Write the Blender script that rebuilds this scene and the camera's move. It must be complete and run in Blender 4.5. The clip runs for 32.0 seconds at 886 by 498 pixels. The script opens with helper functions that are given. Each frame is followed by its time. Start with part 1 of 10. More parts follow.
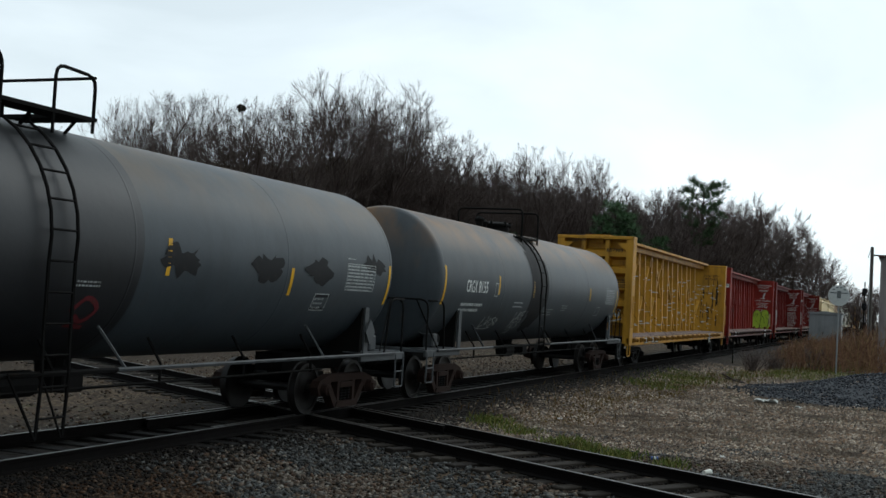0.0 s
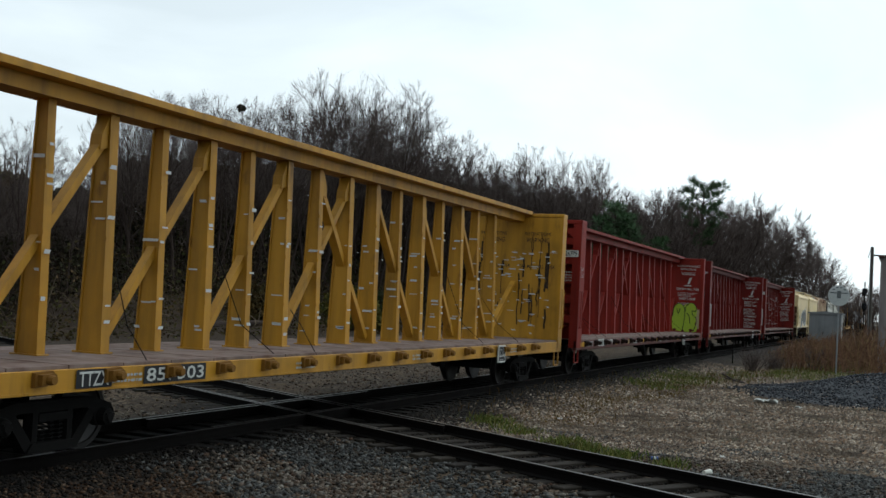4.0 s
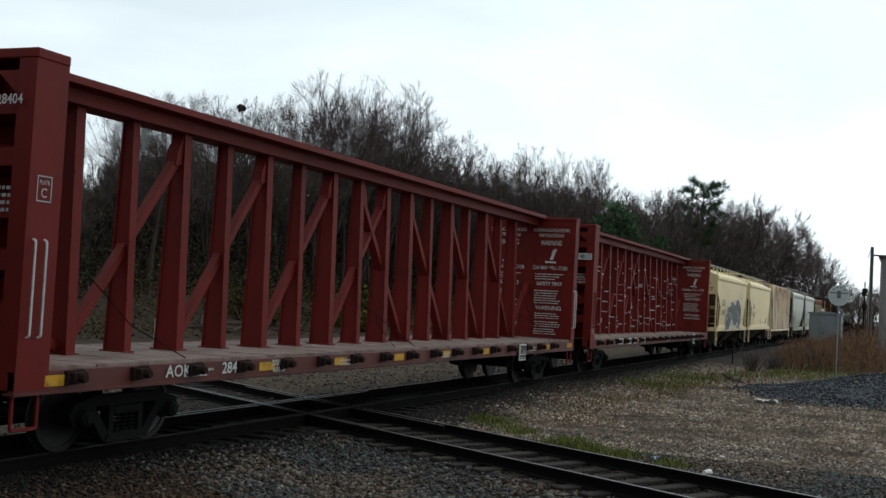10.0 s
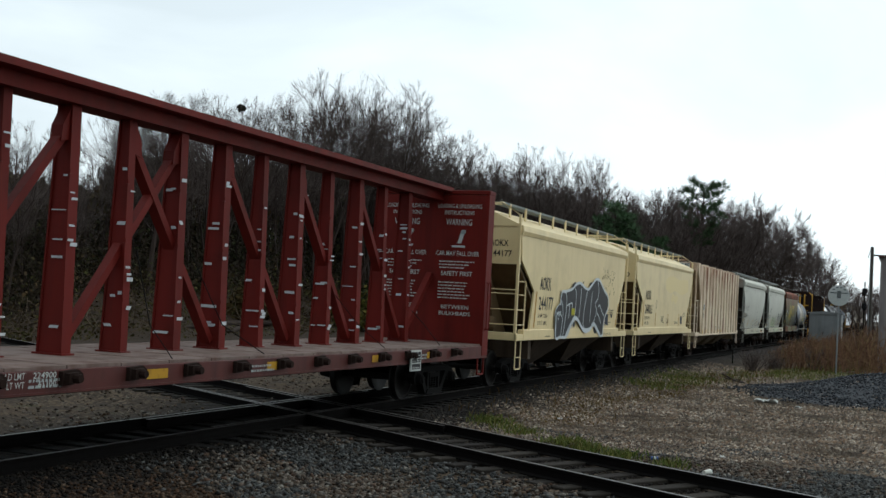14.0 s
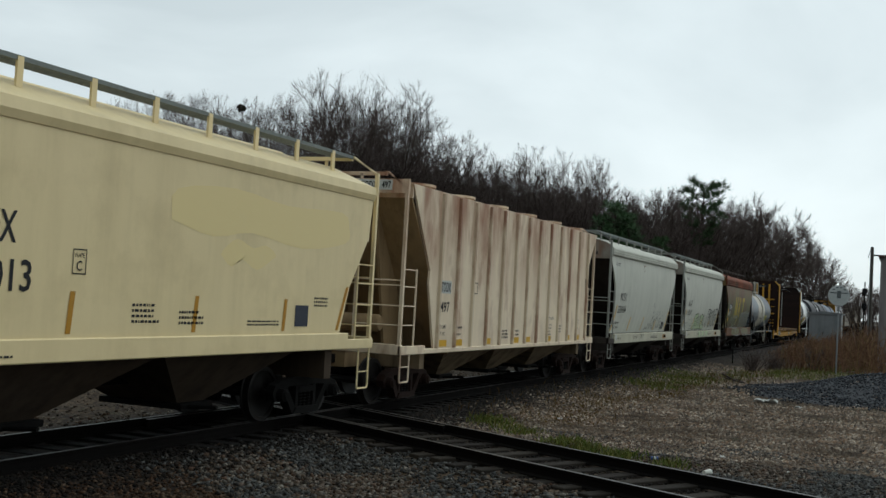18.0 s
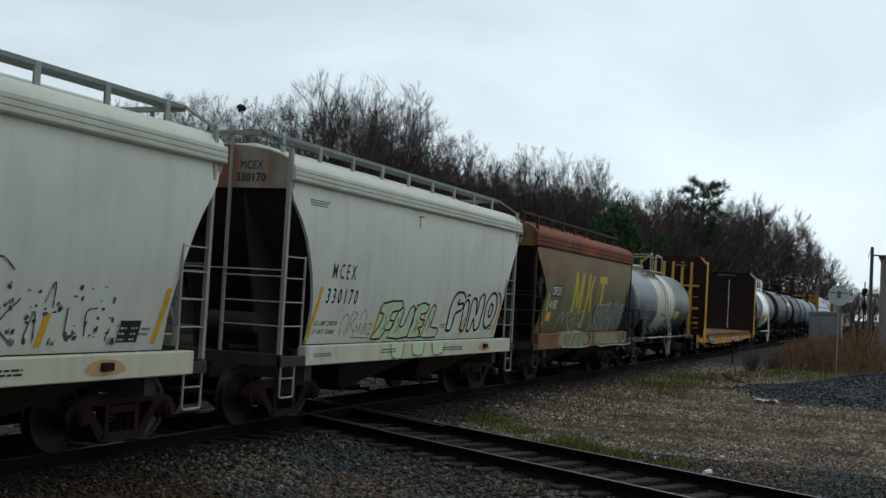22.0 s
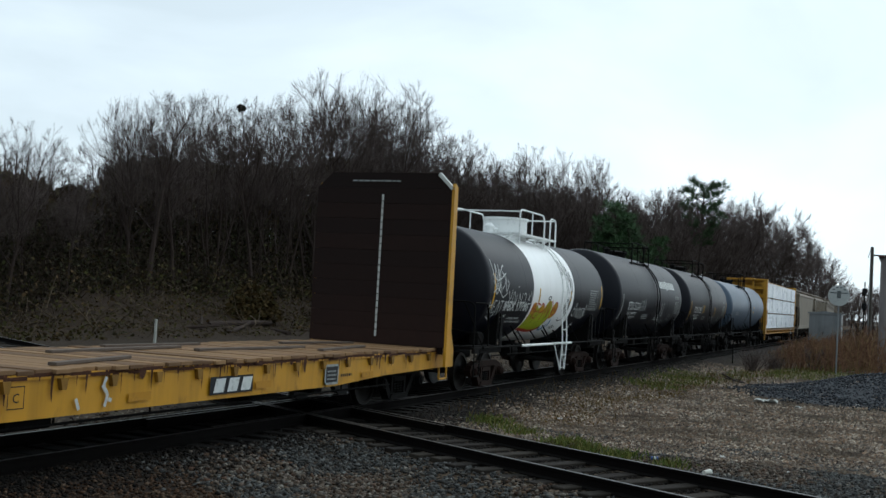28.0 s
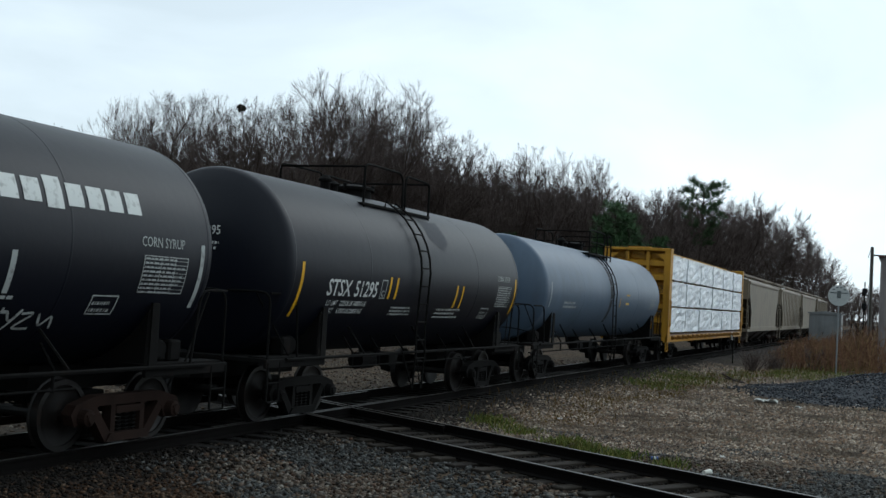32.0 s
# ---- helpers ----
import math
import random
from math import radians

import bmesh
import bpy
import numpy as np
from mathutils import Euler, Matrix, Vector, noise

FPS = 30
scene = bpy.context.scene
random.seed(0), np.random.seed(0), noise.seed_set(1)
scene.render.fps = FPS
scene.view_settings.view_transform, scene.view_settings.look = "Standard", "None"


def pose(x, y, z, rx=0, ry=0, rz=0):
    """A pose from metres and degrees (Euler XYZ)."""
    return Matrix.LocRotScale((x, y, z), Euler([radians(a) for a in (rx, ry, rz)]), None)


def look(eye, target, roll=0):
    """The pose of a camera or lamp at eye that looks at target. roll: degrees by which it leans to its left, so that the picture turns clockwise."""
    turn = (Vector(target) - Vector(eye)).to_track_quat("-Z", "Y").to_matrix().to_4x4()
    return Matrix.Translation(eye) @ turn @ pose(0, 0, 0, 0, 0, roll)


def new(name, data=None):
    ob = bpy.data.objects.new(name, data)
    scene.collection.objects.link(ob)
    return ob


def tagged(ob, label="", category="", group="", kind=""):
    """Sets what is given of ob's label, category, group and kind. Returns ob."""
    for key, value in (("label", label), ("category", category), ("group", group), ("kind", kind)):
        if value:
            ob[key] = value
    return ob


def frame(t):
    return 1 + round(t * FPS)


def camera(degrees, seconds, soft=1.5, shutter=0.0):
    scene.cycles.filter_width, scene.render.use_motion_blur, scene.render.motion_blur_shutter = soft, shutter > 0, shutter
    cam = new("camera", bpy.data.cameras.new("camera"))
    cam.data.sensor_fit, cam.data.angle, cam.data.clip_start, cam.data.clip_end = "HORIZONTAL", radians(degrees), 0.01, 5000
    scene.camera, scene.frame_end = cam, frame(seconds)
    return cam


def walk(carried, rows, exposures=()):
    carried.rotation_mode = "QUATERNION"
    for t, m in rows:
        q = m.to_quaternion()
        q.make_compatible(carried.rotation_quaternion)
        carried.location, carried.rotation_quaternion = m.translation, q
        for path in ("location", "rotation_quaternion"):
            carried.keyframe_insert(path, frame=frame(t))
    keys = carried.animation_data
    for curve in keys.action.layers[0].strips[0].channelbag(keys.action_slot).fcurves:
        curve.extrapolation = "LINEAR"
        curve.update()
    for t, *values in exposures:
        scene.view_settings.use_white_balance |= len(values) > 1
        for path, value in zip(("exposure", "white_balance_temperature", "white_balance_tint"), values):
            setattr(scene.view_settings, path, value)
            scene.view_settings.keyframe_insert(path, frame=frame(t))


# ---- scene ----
from mathutils.geometry import tessellate_polygon

# The place: a level diamond crossing of two railway tracks. The train's track runs along X, rail heads at z = 0.
cam = camera(43.14, 32.0, soft=1.5)
EYE = (0.0, -10.568, 2.224)
AIM = (46.159, 8.532, 4.355)
walk(cam, [(0.0, look(EYE, AIM, 3.197)), (32.0, look(EYE, AIM, 3.197))],
     exposures=[(0.0, 0.05, 6150, 6), (6.0, 0.12, 6200, 6), (14.0, 0.12, 6200, 6), (17.0, -0.2, 6350, 5), (19.0, -0.21, 6150, 5), (21.0, -0.22, 6000, 4), (24.0, -0.05, 6150, 5), (28.0, 0.05, 5950, 5), (32.0, 0.05, 5950, 5)])

# ---- light ----
SUN_EL, SUN_AZ = 36.0, -22.0     # elevation, and bearing from +X towards +Y, degrees
world = bpy.data.worlds.new("overcast_sky")
scene.world = world
world.use_nodes = True
wt = world.node_tree
wt.nodes.clear()


def wnode(kind, **values):
    n = wt.nodes.new(kind)
    for k, v in values.items():
        n.inputs[k].default_value = v
    return n


w_out = wnode("ShaderNodeOutputWorld")
w_bg = wnode("ShaderNodeBackground", Strength=1.0)
w_sky = wnode("ShaderNodeTexSky")
w_sky.sky_type = "NISHITA"
w_sky.sun_disc = False
w_sky.sun_elevation = radians(SUN_EL)
w_sky.sun_rotation = radians(90.0 - SUN_AZ)
w_scale = wnode("ShaderNodeMix")
w_scale.data_type, w_scale.blend_type = "RGBA", "MULTIPLY"
w_scale.inputs[0].default_value = 1.0
w_scale.inputs[7].default_value = (0.1, 0.1, 0.1, 1)
w_co = wnode("ShaderNodeTexCoord")
w_map = wnode("ShaderNodeMapping", Scale=(1.0, 1.0, 2.2))
w_n = wnode("ShaderNodeTexNoise", Scale=2.6, Detail=6.0, Roughness=0.5, Distortion=0.4)
w_ramp = wnode("ShaderNodeValToRGB")
w_ramp.color_ramp.elements[0].position = 0.36
w_ramp.color_ramp.elements[0].color = (0.335, 0.385, 0.412, 1)
w_ramp.color_ramp.elements[1].position = 0.62
w_ramp.color_ramp.elements[1].color = (0.57, 0.62, 0.642, 1)
w_dot = wnode("ShaderNodeVectorMath")
w_dot.operation = "DOT_PRODUCT"
w_dot.inputs[1].default_value = (math.cos(radians(SUN_EL)) * math.cos(radians(SUN_AZ)),
                                 math.cos(radians(SUN_EL)) * math.sin(radians(SUN_AZ)), math.sin(radians(SUN_EL)))
w_glow = wnode("ShaderNodeMapRange")
for i, v in enumerate((-0.6, 1.0, 0.0, 0.62)):
    w_glow.inputs[i + 1].default_value = v
w_add = wnode("ShaderNodeMix")
w_add.data_type, w_add.blend_type = "RGBA", "ADD"
w_add.inputs[7].default_value = (0.97, 1.0, 1.0, 1)
w_mix = wnode("ShaderNodeMix")
w_mix.data_type = "RGBA"
w_mix.inputs[0].default_value = 0.93
for a, b in ((w_co.outputs["Generated"], w_map.inputs[0]), (w_map.outputs[0], w_n.inputs["Vector"]),
             (w_n.outputs[0], w_ramp.inputs[0]), (w_co.outputs["Generated"], w_dot.inputs[0]),
             (w_dot.outputs["Value"], w_glow.inputs[0]), (w_glow.outputs[0], w_add.inputs[0]),
             (w_ramp.outputs[0], w_add.inputs[6]), (w_sky.outputs[0], w_scale.inputs[6]),
             (w_scale.outputs[2], w_mix.inputs[6]), (w_add.outputs[2], w_mix.inputs[7]),
             (w_mix.outputs[2], w_bg.inputs[0]), (w_bg.outputs[0], w_out.inputs[0])):
    wt.links.new(a, b)
sun = new("sun", bpy.data.lights.new("sun", "SUN"))
sun.data.energy, sun.data.angle, sun.data.color = 0.4, radians(25), (1.0, 0.97, 0.92)
sun.matrix_world = look((30, 0, 60), Vector((30, 0, 60)) - Vector(w_dot.inputs[1].default_value) * 10)


# ---- materials ----
def rgb(code):
    """sRGB hex to linear."""
    c = [int(code[i:i + 2], 16) / 255 for i in (0, 2, 4)]
    return tuple(v / 12.92 if v < 0.04045 else ((v + 0.055) / 1.055) ** 2.4 for v in c) + (1.0,)


def shader(name, rough=0.6, metal=0.0, spec=0.5):
    m = bpy.data.materials.new(name)
    m.use_nodes = True
    b = m.node_tree.nodes["Principled BSDF"]
    b.inputs["Roughness"].default_value, b.inputs["Metallic"].default_value = rough, metal
    b.inputs["Specular IOR Level"].default_value = spec
    return m, m.node_tree, b


def noise_mask(nt, scale, lo, hi, stretch=(1, 1, 1), detail=5.0, rough=0.6, seed=0.0):
    """A 0 to 1 mask in the object's own metres."""
    co = nt.nodes.new("ShaderNodeTexCoord")
    mp = nt.nodes.new("ShaderNodeMapping")
    mp.inputs["Scale"].default_value = stretch
    mp.inputs["Location"].default_value = (seed, seed * 1.7, seed * 0.6)
    n = nt.nodes.new("ShaderNodeTexNoise")
    n.inputs["Scale"].default_value, n.inputs["Detail"].default_value = scale, detail
    n.inputs["Roughness"].default_value = rough
    r = nt.nodes.new("ShaderNodeMapRange")
    r.inputs[1].default_value, r.inputs[2].default_value = lo, hi
    nt.links.new(co.outputs["Object"], mp.inputs[0])
    nt.links.new(mp.outputs[0], n.inputs["Vector"])
    nt.links.new(n.outputs[0], r.inputs[0])
    return r.outputs[0]


def blend(nt, mask, a, b, mode="MIX"):
    """Colours or sockets a and b mixed by the mask."""
    x = nt.nodes.new("ShaderNodeMix")
    x.data_type, x.blend_type = "RGBA", mode
    for i, v in ((0, mask), (6, a), (7, b)):
        if isinstance(v, (tuple, float)):
            x.inputs[i].default_value = v
        else:
            nt.links.new(v, x.inputs[i])
    return x.outputs[2]


def scaled(nt, mask, f):
    m = nt.nodes.new("ShaderNodeMath")
    m.operation = "MULTIPLY"
    nt.links.new(mask, m.inputs[0])
    m.inputs[1].default_value = f
    return m.outputs[0]


def bump(nt, b, height, strength, distance):
    n = nt.nodes.new("ShaderNodeBump")
    n.inputs["Strength"].default_value, n.inputs["Distance"].default_value = strength, distance
    nt.links.new(height, n.inputs["Height"])
    nt.links.new(n.outputs[0], b.inputs["Normal"])


def paint(name, code, rough=0.5, rust=0.3, streak=0.35, fade=0.25, rust_code="5a2f1c", dirt_code="2a2622", spec=0.4, dirt=0.4, seed=0.0, rust_at=(0.6, 0.72), run=(1, 1, 0.35), rust_scale=3.0):
    """Weathered paint on steel: faded patches, vertical streaks of dirt, specks and patches of rust."""
    m, nt, b = shader(name, rough, 0.0, spec)
    base = rgb(code)
    pale = tuple(min(1.0, v * 1.15 + 0.03) for v in base[:3]) + (1.0,)
    c = blend(nt, scaled(nt, noise_mask(nt, 0.7, 0.35, 0.7, seed=seed), fade), base, pale)
    c = blend(nt, scaled(nt, noise_mask(nt, 2.2, 0.45, 0.75, (1.5, 1.5, 0.12), seed=seed + 3), streak), c, rgb(dirt_code))
    c = blend(nt, scaled(nt, noise_mask(nt, 0.9, 0.5, 0.8, seed=seed + 5), dirt), c, rgb(dirt_code))
    c = blend(nt, scaled(nt, noise_mask(nt, rust_scale, *rust_at, run, seed=seed + 9), rust), c, rgb(rust_code))
    nt.links.new(c, b.inputs["Base Color"])
    bump(nt, b, noise_mask(nt, 5.0, 0.3, 0.7), 0.12, 0.01)
    return m


def settle(mat, lo, hi, code, amount, stretch=(1, 1, 0.5), scale=0.9, seed=14.0):
    """Rust or dirt that has gathered between the heights lo (none) and hi (most), broken up by noise."""
    nt = mat.node_tree
    b = nt.nodes["Principled BSDF"]
    co, xyz = nt.nodes.new("ShaderNodeTexCoord"), nt.nodes.new("ShaderNodeSeparateXYZ")
    nt.links.new(co.outputs["Object"], xyz.inputs[0])
    crown = nt.nodes.new("ShaderNodeMapRange")
    for i, v in enumerate((lo, hi, 0.0, 1.0)):
        crown.inputs[i + 1].default_value = v
    nt.links.new(xyz.outputs[2], crown.inputs[0])
    both = nt.nodes.new("ShaderNodeMath")
    both.operation = "MULTIPLY"
    nt.links.new(crown.outputs[0], both.inputs[0])
    nt.links.new(noise_mask(nt, scale, 0.35, 0.6, stretch, seed=seed), both.inputs[1])
    was = b.inputs["Base Color"].links[0].from_socket
    nt.links.new(blend(nt, scaled(nt, both.outputs[0], amount), was, rgb(code)), b.inputs["Base Color"])
    return mat


def plain(name, code, rough=0.6, wear=0.25, under="3a352f", metal=0.0, scale=9.0):
    """Lettering, tape and small parts: one colour, worn through in specks."""
    m, nt, b = shader(name, rough, metal, 0.3)
    c = blend(nt, scaled(nt, noise_mask(nt, scale, 0.52, 0.7), wear), rgb(code), rgb(under))
    nt.links.new(c, b.inputs["Base Color"])
    return m


def per_piece(name, codes, rough=0.9, spec=0.2, island=True, tone=1.0, soil=None):
    """Pieces tinted one by one."""
    m, nt, b = shader(name, rough, 0.0, spec)
    g = nt.nodes.new("ShaderNodeNewGeometry" if island else "ShaderNodeObjectInfo")
    ramp = nt.nodes.new("ShaderNodeValToRGB")
    els = ramp.color_ramp.elements
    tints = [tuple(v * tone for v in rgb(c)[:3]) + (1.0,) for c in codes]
    els[0].color, els[1].color = tints[0], tints[-1]
    for i, c in enumerate(tints[1:-1]):
        els.new((i + 1) / (len(codes) - 1)).color = c
    nt.links.new(g.outputs["Random Per Island" if island else "Random"], ramp.inputs[0])
    c = blend(nt, scaled(nt, noise_mask(nt, 6.0, 0.4, 0.7), 0.25), ramp.outputs[0], rgb(codes[0]))
    if soil:
        # stones trodden into soil in broad patches
        c = blend(nt, scaled(nt, noise_mask(nt, 0.45, 0.46, 0.62, seed=3.0), 0.7), c, rgb(soil))
        c = blend(nt, scaled(nt, noise_mask(nt, 1.7, 0.5, 0.64, seed=9.0), 0.5), c, rgb("1d1812"))
    nt.links.new(c, b.inputs["Base Color"])
    bump(nt, b, noise_mask(nt, 20.0, 0.3, 0.7), 0.3, 0.01)
    return m


M = {
    "iron": paint("grimy_iron", "0c0b0a", 0.9, 0.4, 0.3, 0.1, "22160f", "080706", 0.12),
    "iron_rust": paint("rusty_cast_iron", "241813", 0.9, 0.6, 0.4, 0.15, "44281a", "0e0b09", 0.12),
    "tread": paint("worn_wheel_steel", "120f0d", 0.5, 0.5, 0.2, 0.05, "2a1a11", "0a0908", 0.25),
    "rail": paint("rail_steel", "0f0d0c", 0.9, 0.5, 0.2, 0.05, "1d140f", "0d0b0a", 0.05),
    "railhead": plain("polished_rail_head", "4c4946", 0.42, 0.7, "1d1a18", 0.5),
    "white": plain("white_lettering", "c9ccc9", 0.6, 0.5),
    "offwhite": plain("worn_white_lettering", "9ea2a0", 0.7, 0.8),
    "black": plain("black_lettering", "15161a", 0.6, 0.2),
    "blackpaint": plain("fresh_black_paint", "08090c", 0.7, 0.15),
    "yellow": plain("reflective_yellow_tape", "c99a12", 0.5, 0.3),
    "grimy_yellow": plain("grimy_yellow_tape", "b0841a", 0.6, 0.75, "4a2a18", scale=5.0),
    "yellow_pale": plain("faded_yellow_paint", "b0a832", 0.7, 0.4),
    "tan_tape": plain("weathered_orange_tape", "ad7c1e", 0.6, 0.3),
    "plate": plain("white_number_plate", "b9bbb6", 0.6, 0.3),
}


# ---- mesh helpers ----
def part(name, bm, material, parent, label="", smooth=False):
    """One mesh object under a thing or a part."""
    me = bpy.data.meshes.new(name)
    bmesh.ops.recalc_face_normals(bm, faces=bm.faces)
    bm.to_mesh(me)
    bm.free()
    me.materials.append(material)
    if smooth:
        me.shade_smooth()
        me.set_sharp_from_angle(angle=radians(38))
    ob = new(name, me)
    ob.parent = parent
    if label:
        ob["label"] = label
    return ob


def mesh_from(name, verts, faces, material, parent=None, smooth=False):
    me = bpy.data.meshes.new(name)
    me.from_pydata(verts, [], faces)
    me.materials.append(material)
    if smooth:
        me.shade_smooth()
    ob = new(name, me)
    ob.parent = parent
    return ob


def thing(name, label, category, group="", m=None, kind=""):
    ob = new(name)
    ob.empty_display_size = 0.2
    if m is not None:
        ob.matrix_basis = m
    return tagged(ob, label, category, group, kind)


def box(bm, a, b, bevel=0.0):
    """A box between two corners, its edges bevelled if asked."""
    x0, y0, z0 = (min(p, q) for p, q in zip(a, b))
    x1, y1, z1 = (max(p, q) for p, q in zip(a, b))
    v = [bm.verts.new(c) for c in ((x0, y0, z0), (x1, y0, z0), (x1, y1, z0), (x0, y1, z0),
                                   (x0, y0, z1), (x1, y0, z1), (x1, y1, z1), (x0, y1, z1))]
    fs = [bm.faces.new([v[i] for i in q]) for q in ((3, 2, 1, 0), (4, 5, 6, 7), (0, 1, 5, 4), (1, 2, 6, 5), (2, 3, 7, 6), (3, 0, 4, 7))]
    if bevel:
        es = list({e for f in fs for e in f.edges})
        bmesh.ops.bevel(bm, geom=es, offset=bevel, segments=1, affect="EDGES")
    return bm


def prism(bm, pts, axis, a, b):
    """A polygon extruded along an axis from a to b. pts are (x, z) for axis y, (y, z) for x, (x, y) for z."""
    def at(p, q):
        return {"y": (p[0], q, p[1]), "x": (q, p[0], p[1]), "z": (p[0], p[1], q)}[axis]
    lo, hi = [bm.verts.new(at(p, a)) for p in pts], [bm.verts.new(at(p, b)) for p in pts]
    bm.faces.new(lo[::-1])
    bm.faces.new(hi)
    n = len(pts)
    for i in range(n):
        bm.faces.new((lo[i], lo[(i + 1) % n], hi[(i + 1) % n], hi[i]))
    return bm


def tube(bm, pts, r, n=6, r_end=None):
    """A round bar along a polyline."""
    pts = [Vector(p) for p in pts]
    rings = []
    side = None
    for i, p in enumerate(pts):
        d = (pts[min(i + 1, len(pts) - 1)] - pts[max(i - 1, 0)]).normalized()
        if side is None:
            side = d.orthogonal().normalized()
        side = (side - d * side.dot(d)).normalized()
        up = d.cross(side)
        rr = r if r_end is None else r + (r_end - r) * i / (len(pts) - 1)
        rings.append([bm.verts.new(p + side * (rr * math.cos(a)) + up * (rr * math.sin(a)))
                      for a in (2 * math.pi * k / n for k in range(n))])
    for a, b in zip(rings, rings[1:]):
        for k in range(n):
            bm.faces.new((a[k], a[(k + 1) % n], b[(k + 1) % n], b[k]))
    bm.faces.new(rings[0][::-1])
    bm.faces.new(rings[-1])
    return bm


def arc(p, r, k=3):
    """Points of a rounded corner are added to a polyline p by its radius r."""
    pts = [Vector(v) for v in p]
    out = [pts[0]]
    for a, b, c in zip(pts, pts[1:], pts[2:]):
        u, w = (a - b), (c - b)
        rr = min(r, u.length * 0.45, w.length * 0.45)
        s, e = b + u.normalized() * rr, b + w.normalized() * rr
        for i in range(k + 1):
            t = i / k
            out.append(s * (1 - t) ** 2 + b * (2 * t * (1 - t)) + e * t * t)
    out.append(pts[-1])
    return out


def rod(bm, pts, r, bend=0.12, n=6):
    return tube(bm, arc(pts, bend), r, n)


def lathe(bm, profile, axis, n=24, centre=(0, 0, 0)):
    """A profile of (along, radius) turned round an axis, with its ends closed where the radius is not zero."""
    c = Vector(centre)
    rings = []
    for a, r in profile:
        ring = []
        for k in range(n if r > 1e-6 else 1):
            t = 2 * math.pi * k / n
            u, w = r * math.cos(t), r * math.sin(t)
            ring.append(bm.verts.new(c + Vector({"x": (a, u, w), "y": (u, a, w), "z": (u, w, a)}[axis])))
        rings.append(ring)
    for p, q in zip(rings, rings[1:]):
        for k in range(n):
            if len(p) == 1 and len(q) == 1:
                continue
            if len(p) == 1:
                bm.faces.new((p[0], q[(k + 1) % n], q[k]))
            elif len(q) == 1:
                bm.faces.new((p[k], p[(k + 1) % n], q[0]))
            else:
                bm.faces.new((p[k], p[(k + 1) % n], q[(k + 1) % n], q[k]))
    for ring in (rings[0], rings[-1]):
        if len(ring) > 2:
            bm.faces.new(ring)
    return bm


def lerp(table, x):
    for (a, p), (b, q) in zip(table, table[1:]):
        if x <= b:
            return p + (q - p) * max(0.0, min(1.0, (x - a) / (b - a)))
    return table[-1][1]


# ---- lettering and painted marks ----
WORDS = ["LOADING & UNLOADING", "INSTRUCTIONS", "WARNING", "CAR MAY FALL OVER", "SAFETY FIRST", "CAUTION",
         "28404", "26779", "AOK", "224900", "61100", "INTERIOR LINING", "PLATE", "COER 880171", "COER", "880", "178", "AOKX", "244177", "244013", "TODX", "497", "MCEX", "330164",
         "330170", "OFOX", "4187", "UTLX", "300094", "TTPX 805125", "IPBX", "17786", "STSX", "51216", "51295", "CORN SYRUP",
         "CRGX", "8155", "LD LMT 232200", "LT WT  53800", "LD LMT 230200", "LT WT  55800", "C", "LD LMT", "LT WT", "857303",
         "TTZX", "225900", "60100", "BETWEEN", "BULKHEADS", "222500 LB 100800 KG", "63500 LB 28800 KG", "ANR", "CAR STRUCTURE", "DESIGNED FOR", "IH 11-7", "IL 73-0", "M C E X", "3 3 0 1 6 4", "3 3 0 1 7 0"]
GLYPHS = {}


def set_type():
    """Meshes of all words, one unit high, as arrays of points and faces."""
    made = []
    for w in WORDS:
        cu = bpy.data.curves.new("word", "FONT")
        cu.body, cu.size, cu.resolution_u, cu.offset = w, 1.0, 2, 0.0 if "MCEX" in w else 0.002 if set(w) & set("MWN&") else 0.011
        made.append((w, new("word", cu)))
    dg = bpy.context.evaluated_depsgraph_get()
    for w, ob in made:
        me = bpy.data.meshes.new_from_object(ob.evaluated_get(dg))
        co = np.array([v.co[:2] for v in me.vertices])
        co -= co.min(0)
        GLYPHS[w] = (co, [tuple(f.vertices) for f in me.polygons])
        bpy.data.meshes.remove(me)
    for w, ob in made:
        cu = ob.data
        bpy.data.objects.remove(ob)
        bpy.data.curves.remove(cu)


set_type()


def on_side(y):
    """A surface that faces -Y: u runs along the car, v is the height."""
    return lambda u, v, lift: (u, y - lift, v)


def on_end(x):
    """A surface that faces -X: u runs from the far side to the near one."""
    return lambda u, v, lift: (x - lift, -u, v)


def on_tank(r, zc):
    """The near side of a lying cylinder: v is measured along the shell from its middle height."""
    return lambda u, v, lift: (u, -(r + lift) * math.cos((v - zc) / r), zc + (r + lift) * math.sin((v - zc) / r))


WORD_ENDS = []        # the faces at which each word of a mark ends


def letter(bm, at, word, u, v, h, width=None, lift=0.006):
    """A word h metres high, its lower left corner at (u, v), fitted to a width if given."""
    co, fs = GLYPHS[word]
    s = h / co[:, 1].max()
    sx = s if width is None else width / co[:, 0].max()
    vs = [bm.verts.new(at(u + c[0] * sx, v + c[1] * s, lift)) for c in co]
    for f in fs:
        try:
            bm.faces.new([vs[i] for i in f])
        except ValueError:
            pass
    WORD_ENDS.append(("reporting_mark", len(bm.faces)))
    return bm


def patch(bm, at, u, v, w, h, lift=0.005, lean=0.0, n=1):
    """A painted rectangle, cut in n strips upwards so that it can follow a curve."""
    for i in range(n):
        a, b = i / n, (i + 1) / n
        bm.faces.new([bm.verts.new(at(u + x + lean * k * h, v + k * h, lift)) for x, k in ((0, a), (w, a), (w, b), (0, b))])
    return bm


